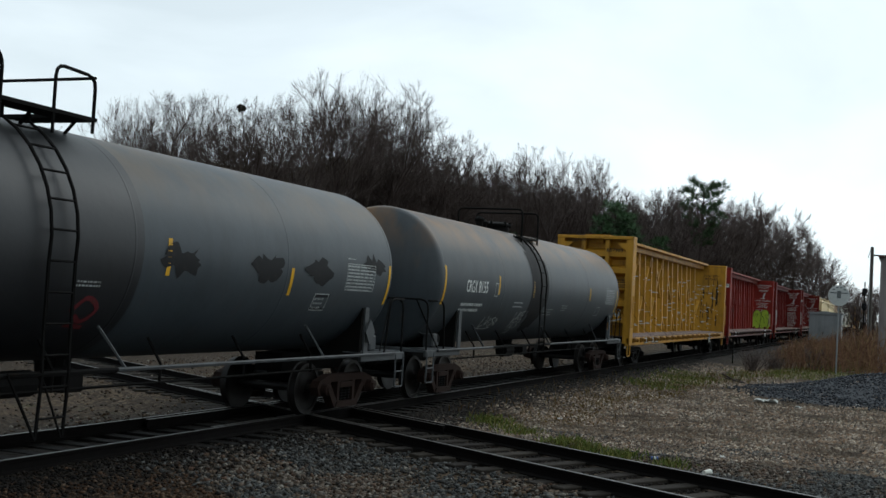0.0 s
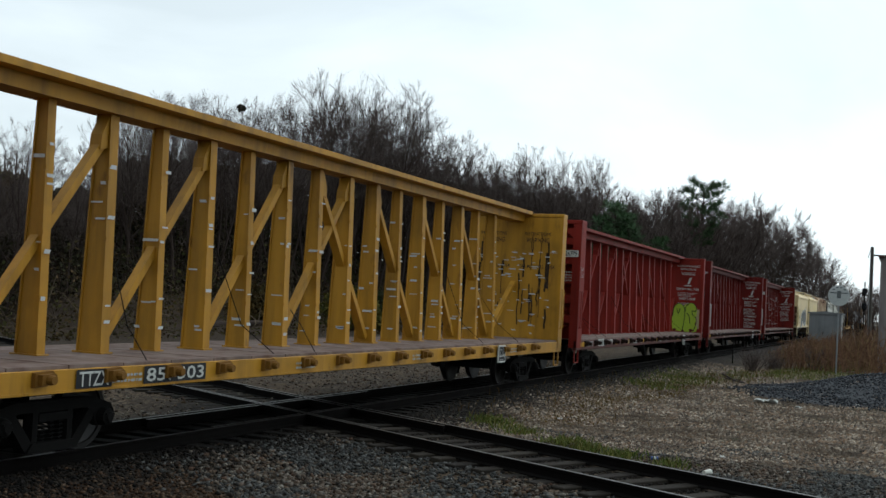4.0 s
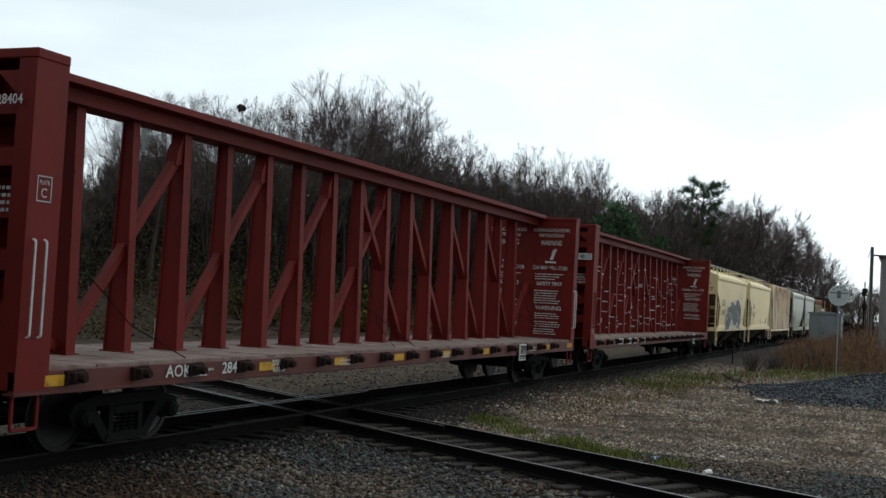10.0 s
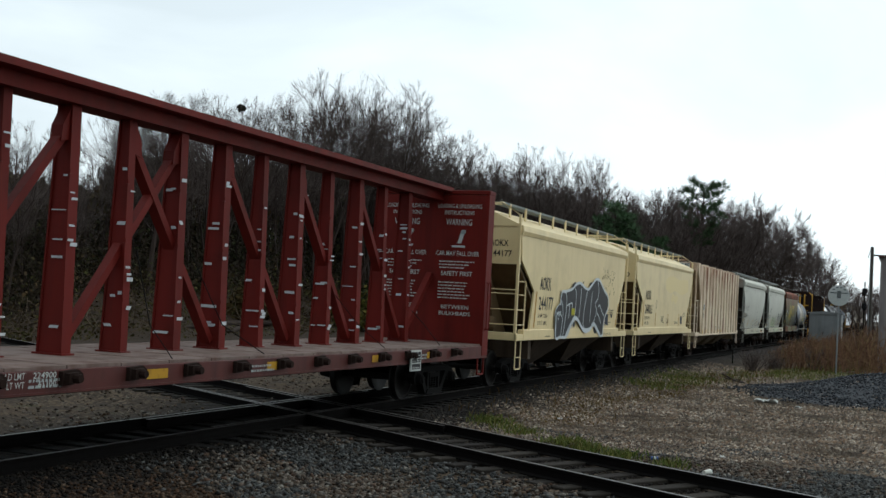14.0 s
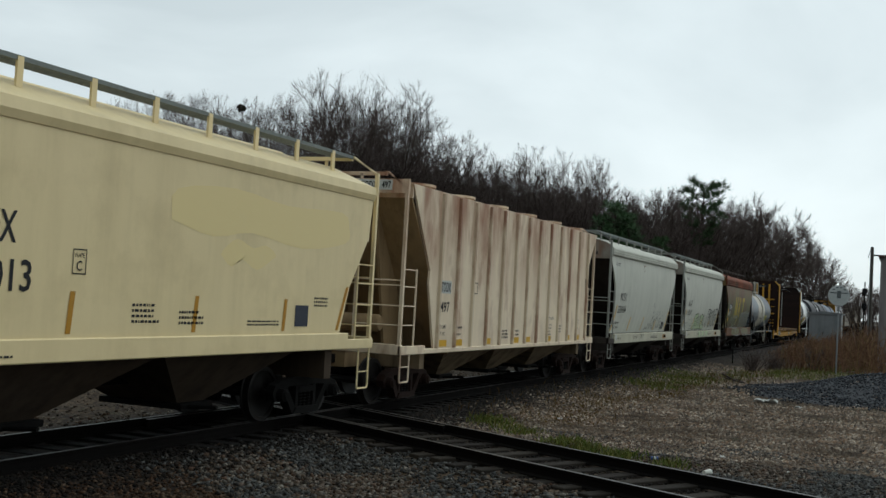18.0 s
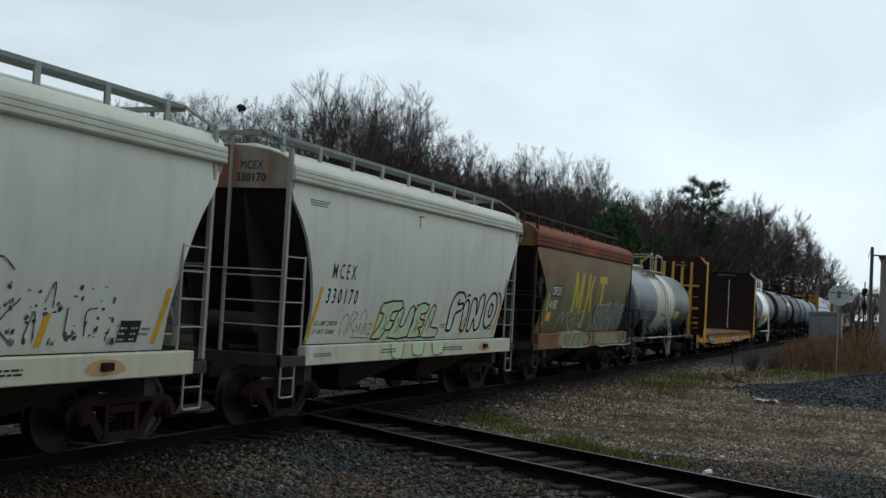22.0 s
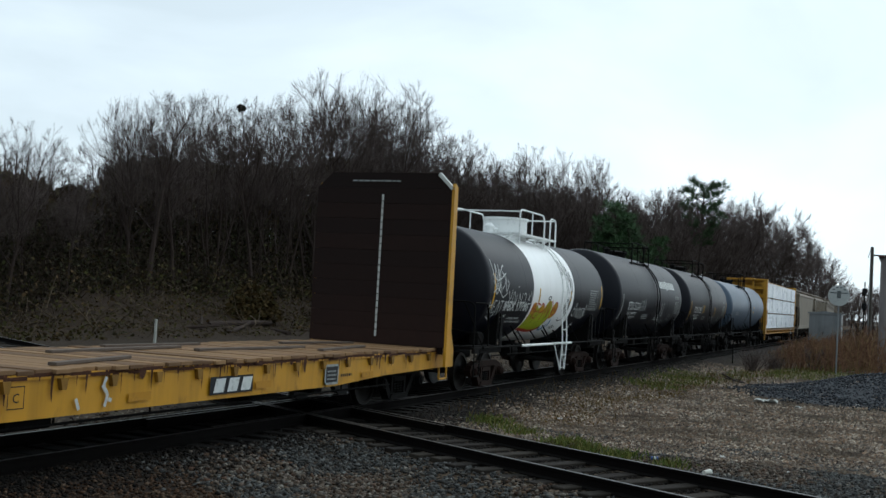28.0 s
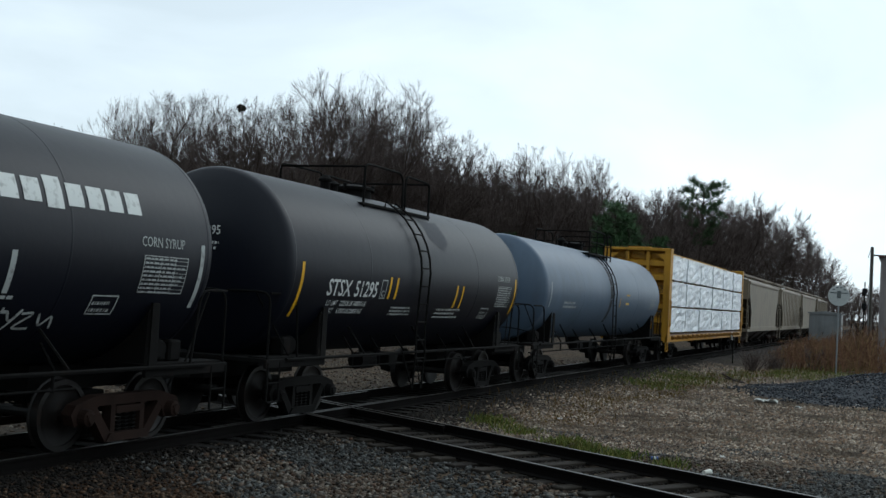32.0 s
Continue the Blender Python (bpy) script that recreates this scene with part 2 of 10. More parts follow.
def lines(bm, at, u, v, w, h, rows, seed=0, lift=0.005, fill=0.6):
    """Small print that cannot be read: rows of short bars."""
    rnd = random.Random(seed)
    step = h / rows
    for i in range(rows):
        x = u
        end = u + w * rnd.uniform(0.72, 1.0)
        while x < end - 0.01:
            l = min(rnd.uniform(0.035, 0.13) * max(w, 0.4), end - x)
            patch(bm, at, x, v + h - (i + 1) * step, l, step * fill * 0.8, lift, 0.1)
            x += l + 0.022
    WORD_ENDS.append(("data_print", len(bm.faces)))
    return bm


def frame_mark(bm, at, u, v, w, h, t=0.02, lift=0.007):
    for a in ((u, v, w, t), (u, v + h - t, w, t), (u, v, t, h), (u + w - t, v, t, h)):
        patch(bm, at, *a, lift, 0.0, 6 if a[3] > 0.1 else 1)
    return bm


def table(bm, at, u, v, w, h, rows, seed=0):
    """A printed chart: a ruled frame with rows of small figures."""
    frame_mark(bm, at, u, v, w, h, 0.014)
    for i in range(1, rows):
        patch(bm, at, u, v + h * i / rows, w, 0.008, 0.006)
    for f in (0.38, 0.7):
        patch(bm, at, u + w * f, v, 0.008, h, 0.006, 0.0, 6)
    return lines(bm, at, u + 0.03, v, w - 0.05, h, rows, seed, 0.007, 0.6)


def curve_pts(pts, k=5):
    """A smooth line through points."""
    p = [Vector((*q, 0)) for q in pts]
    p = [p[0] * 2 - p[1]] + p + [p[-1] * 2 - p[-2]]
    out = []
    for a, b, c, d in zip(p, p[1:], p[2:], p[3:]):
        for i in range(k):
            t = i / k
            out.append(0.5 * (2 * b + (c - a) * t + (2 * a - 5 * b + 4 * c - d) * t * t + (3 * b - a - 3 * c + d) * t ** 3))
    return out + [p[-2]]


def stroke(bm, at, pts, w, lift=0.006, k=5):
    """A sprayed line of width w on a surface."""
    line = curve_pts(pts, k)
    closed = (line[0] - line[-1]).length < 1e-4
    pairs = []
    n = len(line)
    for i, c in enumerate(line):
        a = line[i - 1] if i else (line[-2] if closed else c)
        b = line[i + 1] if i < n - 1 else (line[1] if closed else c)
        d = (b - a).normalized()
        s = Vector((-d.y, d.x, 0)) * (w / 2)
        pairs.append([bm.verts.new(at(c.x + s.x * e, c.y + s.y * e, lift + 0.0002 * i)) for e in (1, -1)])
    for p, q in zip(pairs, pairs[1:]):
        bm.faces.new((p[0], q[0], q[1], p[1]))
    return bm


def blob(bm, at, pts, lift=0.006, k=4):
    """A filled rounded outline."""
    line = curve_pts(list(pts) + [pts[0]], k)[:-1]
    c = sum(line, Vector()) / len(line)
    m = bm.verts.new(at(c.x, c.y, lift))
    rings = [[bm.verts.new(at(c.x + (q.x - c.x) * f, c.y + (q.y - c.y) * f, lift)) for q in line] for f in (0.25, 0.5, 0.75, 1.0)]
    for a, b in zip(rings[0], rings[0][1:] + rings[0][:1]):
        bm.faces.new((m, a, b))
    for lo, hi in zip(rings, rings[1:]):
        n = len(lo)
        for i in range(n):
            bm.faces.new((lo[i], hi[i], hi[(i + 1) % n], lo[(i + 1) % n]))
    return bm


def silhouette(bm, at, pts, lift, k=3):
    """A filled outline of any shape, cut into triangles."""
    line = curve_pts(list(pts) + [pts[0]], k)[:-1]
    vs = [bm.verts.new(at(q.x, q.y, lift)) for q in line]
    for tri in tessellate_polygon([line]):
        try:
            bm.faces.new([vs[i] for i in tri])
        except ValueError:
            pass
    return bm


def mark(name, material, parent, draw, label=""):
    """A painted mark as a part: draw fills its mesh."""
    bm = bmesh.new()
    WORD_ENDS.clear()
    pieces = draw(bm)
    if name == "reporting_mark" and len(WORD_ENDS) > 1:
        # each word and each block of print is a piece of its own
        done = 0
        faces = [[v.co.copy() for v in f.verts] for f in bm.faces]
        for kind, end in WORD_ENDS:
            verts, polys = [], []
            for f in faces[done:end]:
                polys.append(tuple(range(len(verts), len(verts) + len(f))))
                verts += f
            ob = mesh_from(kind, verts, polys, material, parent)
            if kind == "data_print":
                ob["kind"] = "stuff"
            done = end
        bm.free()
        return ob
    if name in ("reflective_stripe", "number_plate", "data_plate") and isinstance(pieces, (list, tuple)) and len(pieces) > 1:
        # plates and strips that lie apart are pieces of their own
        for f in bm.faces:
            ob = mesh_from(name, [v.co.copy() for v in f.verts], [tuple(range(len(f.verts)))], material, parent)
            if label:
                ob["label"] = label.replace("strips", "strip").replace("patches", "patch")
        bm.free()
        return ob
    if name == "graffiti_fill":
        # each sprayed letter is a piece of its own
        left = dict.fromkeys(bm.faces)
        while left:
            first = next(iter(left))
            del left[first]
            group, todo = [first], [first]
            while todo:
                for e in todo.pop().edges:
                    for f in e.link_faces:
                        if f in left:
                            del left[f]
                            group.append(f)
                            todo.append(f)
            spots = {v: i for i, v in enumerate(dict.fromkeys(v for f in group for v in f.verts))}
            ob = mesh_from(name, [v.co.copy() for v in spots], [tuple(spots[v] for v in f.verts) for f in group], material, parent)
            if label:
                ob["label"] = label.replace("letters", "letter").replace("feet", "foot")
        bm.free()
        return ob
    me = bpy.data.meshes.new(name)
    bm.to_mesh(me)
    bm.free()
    me.materials.append(material)
    ob = new(name, me)
    ob.parent = parent
    if name in ("data_print", "warning_text", "owner_mark", "centre_line", "graffiti", "graffiti_line", "graffiti_edge"):
        ob["kind"] = "stuff"
    if label:
        ob["label"] = label
    return ob


# ---- railway vehicles: parts that all of them share ----
AXLES = []          # wheelsets to turn, with their place in the truck
WHEEL_R = 0.457


def wheelset_mesh():
    bm = bmesh.new()
    lathe(bm, [(-1.05, 0.0), (-1.05, 0.075), (1.05, 0.075), (1.05, 0.0)], "y", 10)
    for s in (-1, 1):
        y = 0.70 * s
        prof = [(-0.05, 0.0), (-0.05, 0.09), (-0.03, 0.12), (-0.012, 0.30), (-0.045, 0.385), (-0.068, 0.39), (-0.068, WHEEL_R),
                (0.04, WHEEL_R + 0.004), (0.05, WHEEL_R + 0.026), (0.068, WHEEL_R + 0.026), (0.068, 0.38), (0.03, 0.30), (0.04, 0.0)]
        if s > 0:
            prof = [(-a, r) for a, r in prof]
        lathe(bm, prof, "y", 28, (0, y, 0))
    me = bpy.data.meshes.new("wheelset")
    bmesh.ops.recalc_face_normals(bm, faces=bm.faces)
    bm.to_mesh(me)
    bm.free()
    me.materials.append(M["tread"])
    me.shade_smooth()
    me.set_sharp_from_angle(angle=radians(35))
    return me


def side_frame_mesh():
    """Cast side frame: arched top member over the two bearings, sloping arms, a window for the springs."""
    bm = bmesh.new()
    prism(bm, [(-1.05, 0.36), (-1.12, 0.50), (-1.04, 0.62), (-0.66, 0.72), (0.66, 0.72), (1.04, 0.62), (1.12, 0.50), (1.05, 0.36),
               (0.76, 0.36), (0.72, 0.50), (0.60, 0.585), (-0.60, 0.585), (-0.72, 0.50), (-0.76, 0.36)], "y", -0.10, 0.06)
    for s in (-1, 1):
        prism(bm, [(s * 0.78, 0.54), (s * 0.66, 0.60), (s * 0.30, 0.17), (s * 0.44, 0.11)], "y", -0.095, 0.06)   # sloping arm
        prism(bm, [(s * 0.345, 0.59), (s * 0.255, 0.59), (s * 0.255, 0.17), (s * 0.345, 0.17)], "y", -0.09, 0.06)     # column
        lathe(bm, [(-0.19, 0.0), (-0.19, 0.055), (-0.165, 0.075), (-0.15, 0.105), (0.06, 0.135), (0.06, 0.0)], "y", 16, (s * 0.89, -0.05, WHEEL_R))
        for q in range(3):
            a = 2.094 * q + 0.5
            lathe(bm, [(-0.185, 0.0), (-0.185, 0.016), (-0.15, 0.016), (-0.15, 0.0)], "y", 6, (s * 0.89 + 0.07 * math.cos(a), -0.05, WHEEL_R + 0.07 * math.sin(a)))
    prism(bm, [(-0.44, 0.11), (0.44, 0.11), (0.36, 0.22), (-0.36, 0.22)], "y", -0.12, 0.09)
    prism(bm, [(-0.25, 0.47), (0.25, 0.47), (0.25, 0.565), (-0.25, 0.565)], "y", -0.10, 0.05)                    # bolster end
    me = bpy.data.meshes.new("side_frame")
    bmesh.ops.recalc_face_normals(bm, faces=bm.faces)
    bm.to_mesh(me)
    bm.free()
    return me


def spring_mesh():
    bm = bmesh.new()
    for x in (-0.15, 0.0, 0.15):
        pts = [(x + 0.062 * math.cos(a), -0.02 + 0.062 * math.sin(a), 0.22 + 0.25 * a / (5 * 2 * math.pi)) for a in
               (i * math.pi / 3 for i in range(31))]
        tube(bm, pts, 0.014, 4)
    me = bpy.data.meshes.new("spring_nest")
    bm.to_mesh(me)
    bm.free()
    me.materials.append(M["iron"])
    return me


MESH_WHEEL, MESH_SPRING = wheelset_mesh(), spring_mesh()
MESH_FRAME = {}
for key in ("iron", "iron_rust"):
    MESH_FRAME[key] = side_frame_mesh()
    MESH_FRAME[key].materials.append(M[key])
bm_ = box(bmesh.new(), (-0.2, -1.02, 0.46), (0.2, 1.02, 0.62), 0.02)
box(bm_, (-0.3, -0.45, 0.5), (0.3, 0.45, 0.7), 0.02)
MESH_BOLSTER = bpy.data.meshes.new("bolster")
bm_.to_mesh(MESH_BOLSTER)
bm_.free()
MESH_BOLSTER.materials.append(M["iron"])


def child(name, me, parent, m):
    ob = new(name, me)
    ob.parent = parent
    ob.matrix_basis = m
    return ob


def truck(car, x, key="iron"):
    """A two-axle truck: its frames, bolster, springs and turning wheelsets."""
    t = new("truck", MESH_BOLSTER)
    t.parent = car
    t.location = (x, 0, 0)
    t["label"] = "two-axle roller bearing truck, " + ("brown with rust" if key == "iron_rust" else "black with grime")
    for s in (-1, 1):
        child("side_frame", MESH_FRAME[key], t, pose(0, s * 1.0, 0, 0, 0, 0 if s < 0 else 180))
        child("spring_nest", MESH_SPRING, t, pose(0, s * 1.0, 0))
        w = child("wheelset", MESH_WHEEL, t, pose(s * 0.89, 0, WHEEL_R))
        AXLES.append((w, s * 0.89))


def couplers(car, length, mat="iron"):
    for e in (0, 1):
        s = 1 if e == 0 else -1
        x = 0.03 if e == 0 else length - 0.03
        bm = bmesh.new()
        box(bm, (x + s * 0.35, -0.09, 0.79), (x + s * 1.6, 0.09, 0.97), 0.015)
        prism(bm, [(x + s * 0.36, -0.13), (x + s * 0.1, -0.2), (x, -0.12), (x + s * 0.1, -0.03), (x + s * 0.03, 0.05), (x + s * 0.14, 0.16), (x + s * 0.36, 0.13)],
              "z", 0.74, 1.02)
        part("coupler", bm, M[mat], car, "cast steel knuckle coupler")
        bm = bmesh.new()
        rod(bm, [(x + s * 0.5, 0.22, 0.85), (x + s * 0.35, 0.25, 0.62), (x + s * 0.05, 0.12, 0.48), (x, 0.02, 0.5)], 0.024, 0.15)
        part("air_hose", bm, M["iron"], car, "black rubber brake hose")


def rungs(bm, x0, x1, y, zs, r=0.013):
    for z in zs:
        tube(bm, [(x0, y, z), (x1, y, z)], r, 5)


def stirrup(car, x, y, mat, w=0.36, z0=0.42, z1=1.05):
    bm = bmesh.new()
    rod(bm, [(x, y, z1), (x, y, z0), (x + w, y, z0), (x + w, y, z1)], 0.018, 0.05, 5)
    rungs(bm, x, x + w, y, (z0 + 0.3,))
    return part("step", bm, mat, car)


# ---- tank cars ----
def head(x, r, s):
    """Profile of a dished end whose rim is at x: a tight knuckle, then a shallow crown; s is -1 for the left end."""
    knuckle = [(0.17 * math.sin(q), r - 0.13 + 0.13 * math.cos(q)) for q in (radians(22 * i) for i in range(4))]
    a0, r0 = knuckle[-1]
    crown = [(a0 + 0.33 * (1 - (i / 7) ** 2), r0 * i / 7) for i in range(6, -1, -1)]
    return [(x + s * q, p) for q, p in knuckle + crown]


def tank_car(x0, length, r, zc, shell_mat, label, rim=(1.55, None), bands=(), ladder=5.6, walk_x=(5.2, 9.4), walk_z=None, rail_mat=None,
             frame_mat=None, dome=None, truck_key="iron_rust", trucks=(2.35, None), tall=0.98, stripes=(), side_ladder_low=0.35, saddle_mat=None, mid_rail=True, hoops=False, gap=None):
    car = thing("tank_car", label, "tank car", "freight train", pose(x0, 0, 0))
    a, b = rim[0], length - (rim[1] or rim[0])
    rail_mat, frame_mat = rail_mat or M["iron"], frame_mat or M["iron"]
    saddle_mat = saddle_mat or frame_mat
    c = (0, 0, zc)
    cuts = [a] + [q for band in bands for q in band[:2]] + [b]
    mats = [shell_mat]
    for band in bands:
        mats += [band[2], shell_mat]
    for i, (p, q) in enumerate(zip(cuts, cuts[1:])):
        prof = [(p, r), (q, r)]
        if i == 0:
            prof = head(p, r, -1)[::-1][:-1] + prof
        if i == len(cuts) - 2:
            prof = prof + head(q, r, 1)[1:]
        bm = bmesh.new()
        lathe(bm, prof, "x", 64, c)
        part("shell" if mats[i] is shell_mat else "painted_band", bm, mats[i], car, "", True)
    # weld seams
    seams = [a + 0.02, b - 0.02] + [a + (b - a) * f for f in (0.25, 0.5, 0.75)]
    for s in seams:
        if any(abs(s - q) < 0.1 for q in cuts[1:-1]):
            continue
        bm = lathe(bmesh.new(), [(s - 0.03, r - 0.004), (s - 0.012, r + 0.003), (s + 0.012, r + 0.003), (s + 0.03, r - 0.004)], "x", 64, c)
        m = next((band[2] for band in bands if band[0] < s < band[1]), shell_mat)
        part("weld_seam", bm, m, car, "", True)
    t0, t1 = trucks[0], length - (trucks[1] or trucks[0])
    # saddles, stub sills and end platforms
    for x, s in ((t0, 1), (t1, -1)):
        bm = bmesh.new()
        z = zc - r * 0.78
        prism(bm, [(-1.32, 1.02), (1.32, 1.02), (1.36, zc - r * 0.42), (1.1, z + 0.12), (0.6, zc - r * 0.94), (-0.6, zc - r * 0.94), (-1.1, z + 0.12), (-1.36, zc - r * 0.42)], "x", x - 0.05, x + 0.05)
        prism(bm, [(-0.25, 0.72), (0.25, 0.72), (0.25, zc - r * 0.9), (-0.25, zc - r * 0.9)], "x", x - 0.3, x + 0.3)
        part("saddle", bm, saddle_mat, car)
        for y in (-1.44, 1.44):
            q = 1 if y > 0 else -1
            bm = prism(bmesh.new(), [(x - 0.09, 1.06), (x + 0.09, 1.06), (x + 0.075, zc - r * 0.44), (x - 0.075, zc - r * 0.44)], "y", y, y - q * 0.03)
            part("bolster_flange", bm, frame_mat, car)
        bm = bmesh.new()
        xe = 0.55 if s > 0 else length - 0.55
        box(bm, (xe, -0.28, 0.72), (x + s * 1.0, 0.28, 1.05))
        part("stub_sill", bm, M["iron"], car)
        bm = bmesh.new()
        box(bm, (xe, -1.38, 1.04), (xe + s * 0.75, 1.38, 1.10))
        for y in (-1.42, 1.42):
            q = 1 if y > 0 else -1
            box(bm, (xe, y, 0.95), (x + s * 0.12, y - q * 0.06, 1.09), 0.01)
            box(bm, (xe + s * 0.1, y - q * 0.06, 1.102), (x + s * 0.1, y - q * 0.4, 1.12))
        part("end_platform", bm, frame_mat, car)
        bm = bmesh.new()
        rod(bm, [(xe + s * 0.08, -1.38, 1.05), (xe + s * 0.08, -1.38, 2.15), (xe + s * 0.08, 1.38, 2.15), (xe + s * 0.08, 1.38, 1.05)], 0.02, 0.2)
        rod(bm, [(xe + s * 0.08, -1.38, 2.13), (xe + s * 0.8, -1.44, 2.13), (xe + s * 0.95, -1.42, 1.05)], 0.02, 0.2)
        tube(bm, [(xe + s * 0.1, -1.1, 2.13), (xe + s * 0.9, -1.3, 1.1)], 0.016, 5)
        part("end_rail", bm, M["iron"], car)
        stirrup(car, xe + (0.05 if s > 0 else -0.41), -1.42, frame_mat)
        bm = bmesh.new()
        lathe(bm, [(-0.42, 0.0), (-0.40, 0.12), (-0.34, 0.16), (0.34, 0.16), (0.40, 0.12), (0.42, 0.0)], "y", 14, (x + s * -0.55, -0.75, 1.28))
        part("air_reservoir", bm, M["iron"], car, "", True)
        # brake valve on the near end of the platform
        bm = box(bmesh.new(), (xe + s * 0.85, -1.2, 1.12), (xe + s * 1.12, -0.95, 1.42), 0.03)
        box(bm, (xe + s * 1.14, -1.16, 1.13), (xe + s * 1.3, -0.98, 1.3), 0.03)
        rod(bm, [(xe + s * 0.9, -1.1, 1.38), (xe + s * 0.4, -0.6, 1.5), (xe + s * 0.3, 0.5, 1.46)], 0.016, 0.2, 5)
        part("brake_valve", bm, frame_mat, car)
        truck(car, x, truck_key)
    # long side rail with hangers
    for y in (-1.45, 1.45):
        bm = bmesh.new()
        tube(bm, [(1.1, y, 1.08), (length - 1.1, y, 1.08)], 0.03, 6)
        for f in np.linspace(t0 + 1.6, t1 - 1.6, 3):
            tube(bm, [(f, y, 1.08), (f - 0.35, y * 0.86, zc - r * 0.66)], 0.022, 5)
        part("side_rail", bm, frame_mat, car)
        if rail_mat is not frame_mat:
            part("side_rail", tube(bmesh.new(), [(ladder - 3.4, y, 1.08), (ladder + 1.3, y, 1.08)], 0.036, 6), rail_mat, car)
    # brake gear under the tank
    bm = bmesh.new()
    mid = length / 2
    tube(bm, [(t0 + 1.2, -0.35, 0.72), (t1 - 1.2, -0.35, 0.72)], 0.02, 5)
    tube(bm, [(t0 + 1.2, -1.2, 0.85), (t1 - 1.2, -1.2, 0.85)], 0.018, 5)
    for x in np.linspace(t0 + 1.6, t1 - 1.6, 6):
        tube(bm, [(x, -1.2, 0.82), (x, -1.2, 1.1)], 0.022, 5)
        tube(bm, [(x, -1.2, 1.1), (x, -0.9, zc - r * 0.72)], 0.02, 5)
    part("brake_rod", bm, M["iron"], car)
    bm = bmesh.new()
    lathe(bm, [(-0.35, 0.0), (-0.33, 0.17), (0.33, 0.17), (0.35, 0.0)], "x", 12, (mid - 1.0, -0.5, 0.86))
    box(bm, (mid - 0.4, -0.8, 0.74), (mid, -0.4, 1.02), 0.02)
    part("brake_cylinder", bm, M["iron"], car)
    bm = lathe(bmesh.new(), [(zc - r - 0.32, 0.0), (zc - r - 0.32, 0.14), (zc - r - 0.2, 0.22), (zc - r + 0.1, 0.26)], "z", 14, (mid + 0.3, 0, 0))
    part("outlet_valve", bm, M["iron"], car)
    # top platform with its rails
    wz = walk_z or zc + r + 0.06
    wa, wb = walk_x
    bm = bmesh.new()
    for y in (-0.95, 0.55):
        box(bm, (wa, y, wz), (wb, y + 0.40, wz + 0.05))
    for x in (wa, wb - 0.4):
        box(bm, (x, -0.55, wz), (x + 0.4, 0.55, wz + 0.05))
    for x in np.linspace(wa + 0.1, wb - 0.1, 5):
        for y in (-0.7, 0.7):
            tube(bm, [(x, y, wz + 0.02), (x, y * 0.72, zc + math.sqrt(max(r * r - 0.26, 0.1)) - 0.03)], 0.025, 5)
    part("top_platform", bm, rail_mat, car)
    top = wz + tall
    if hoops:
        # a bent hoop across each end of a short platform
        for x in (wa + 0.04, wb - 0.05):
            part("platform_rail", rod(bmesh.new(), [(x, -0.93, wz - 0.2), (x, -0.93, top), (x, 0.93, top), (x, 0.93, wz - 0.2)], 0.026, 0.14), rail_mat, car)
    else:
        g0, g1 = gap or (wb - 1.0, wb - 0.55)
        for y in (-0.93, 0.93):
            bm = rod(bmesh.new(), [(wa + 0.05, y, wz - 0.25), (wa + 0.05, y, top - 0.02), (wa + 0.3, y, top), (g0 - 0.15, y, top), (g0, y, top - 0.15), (g0, y, wz - 0.25)], 0.024, 0.16)
            part("platform_rail", bm, rail_mat, car)
            bm = rod(bmesh.new(), [(g1, y, wz - 0.25), (g1, y, top - 0.02), (wb - 0.05, y, top - 0.05), (wb - 0.05, y, wz - 0.15)], 0.024, 0.15)
            part("platform_rail", bm, rail_mat, car)
            if mid_rail:
                part("mid_rail", tube(bmesh.new(), [(wa + 0.05, y, wz + tall * 0.52), (g0, y, wz + tall * 0.52)], 0.018, 5), rail_mat, car)
            for x in np.linspace(wa, g0, max(2, round((g0 - wa) / 1.3) + 1))[1:-1]:
                part("rail_post", tube(bmesh.new(), [(x, y, wz), (x, y, top)], 0.02, 5), rail_mat, car)
        for x in (wa + 0.05, wb - 0.05):
            part("cross_rail", tube(bmesh.new(), [(x, -0.93, top - 0.06), (x, 0.93, top - 0.06)], 0.022, 5), rail_mat, car)
            if mid_rail:
                part("cross_rail", tube(bmesh.new(), [(x, -0.93, wz + tall * 0.5), (x, 0.93, wz + tall * 0.5)], 0.018, 5), rail_mat, car)
    xm = (wa + wb) / 2 - 0.2
    bm = bmesh.new()
    if dome == "tall":
        lathe(bm, [(zc + r - 0.1, 0.62), (zc + r + 0.45, 0.62), (zc + r + 0.47, 0.66), (zc + r + 0.53, 0.66), (zc + r + 0.55, 0.0)], "z", 28, (xm, 0, 0))
    else:
        lathe(bm, [(zc + r - 0.1, 0.36), (zc + r + 0.12, 0.36), (zc + r + 0.13, 0.42), (zc + r + 0.18, 0.42), (zc + r + 0.24, 0.2), (zc + r + 0.25, 0.0)], "z", 22, (xm, 0, 0))
        for k in range(6):
            q = 2 * math.pi * k / 6
            lathe(bm, [(zc + r + 0.1, 0.04), (zc + r + 0.24, 0.04), (zc + r + 0.26, 0.0)], "z", 6, (xm + 0.39 * math.cos(q), 0.39 * math.sin(q), 0))
    part("manway", bm, rail_mat, car, "bolted manway dome", True)
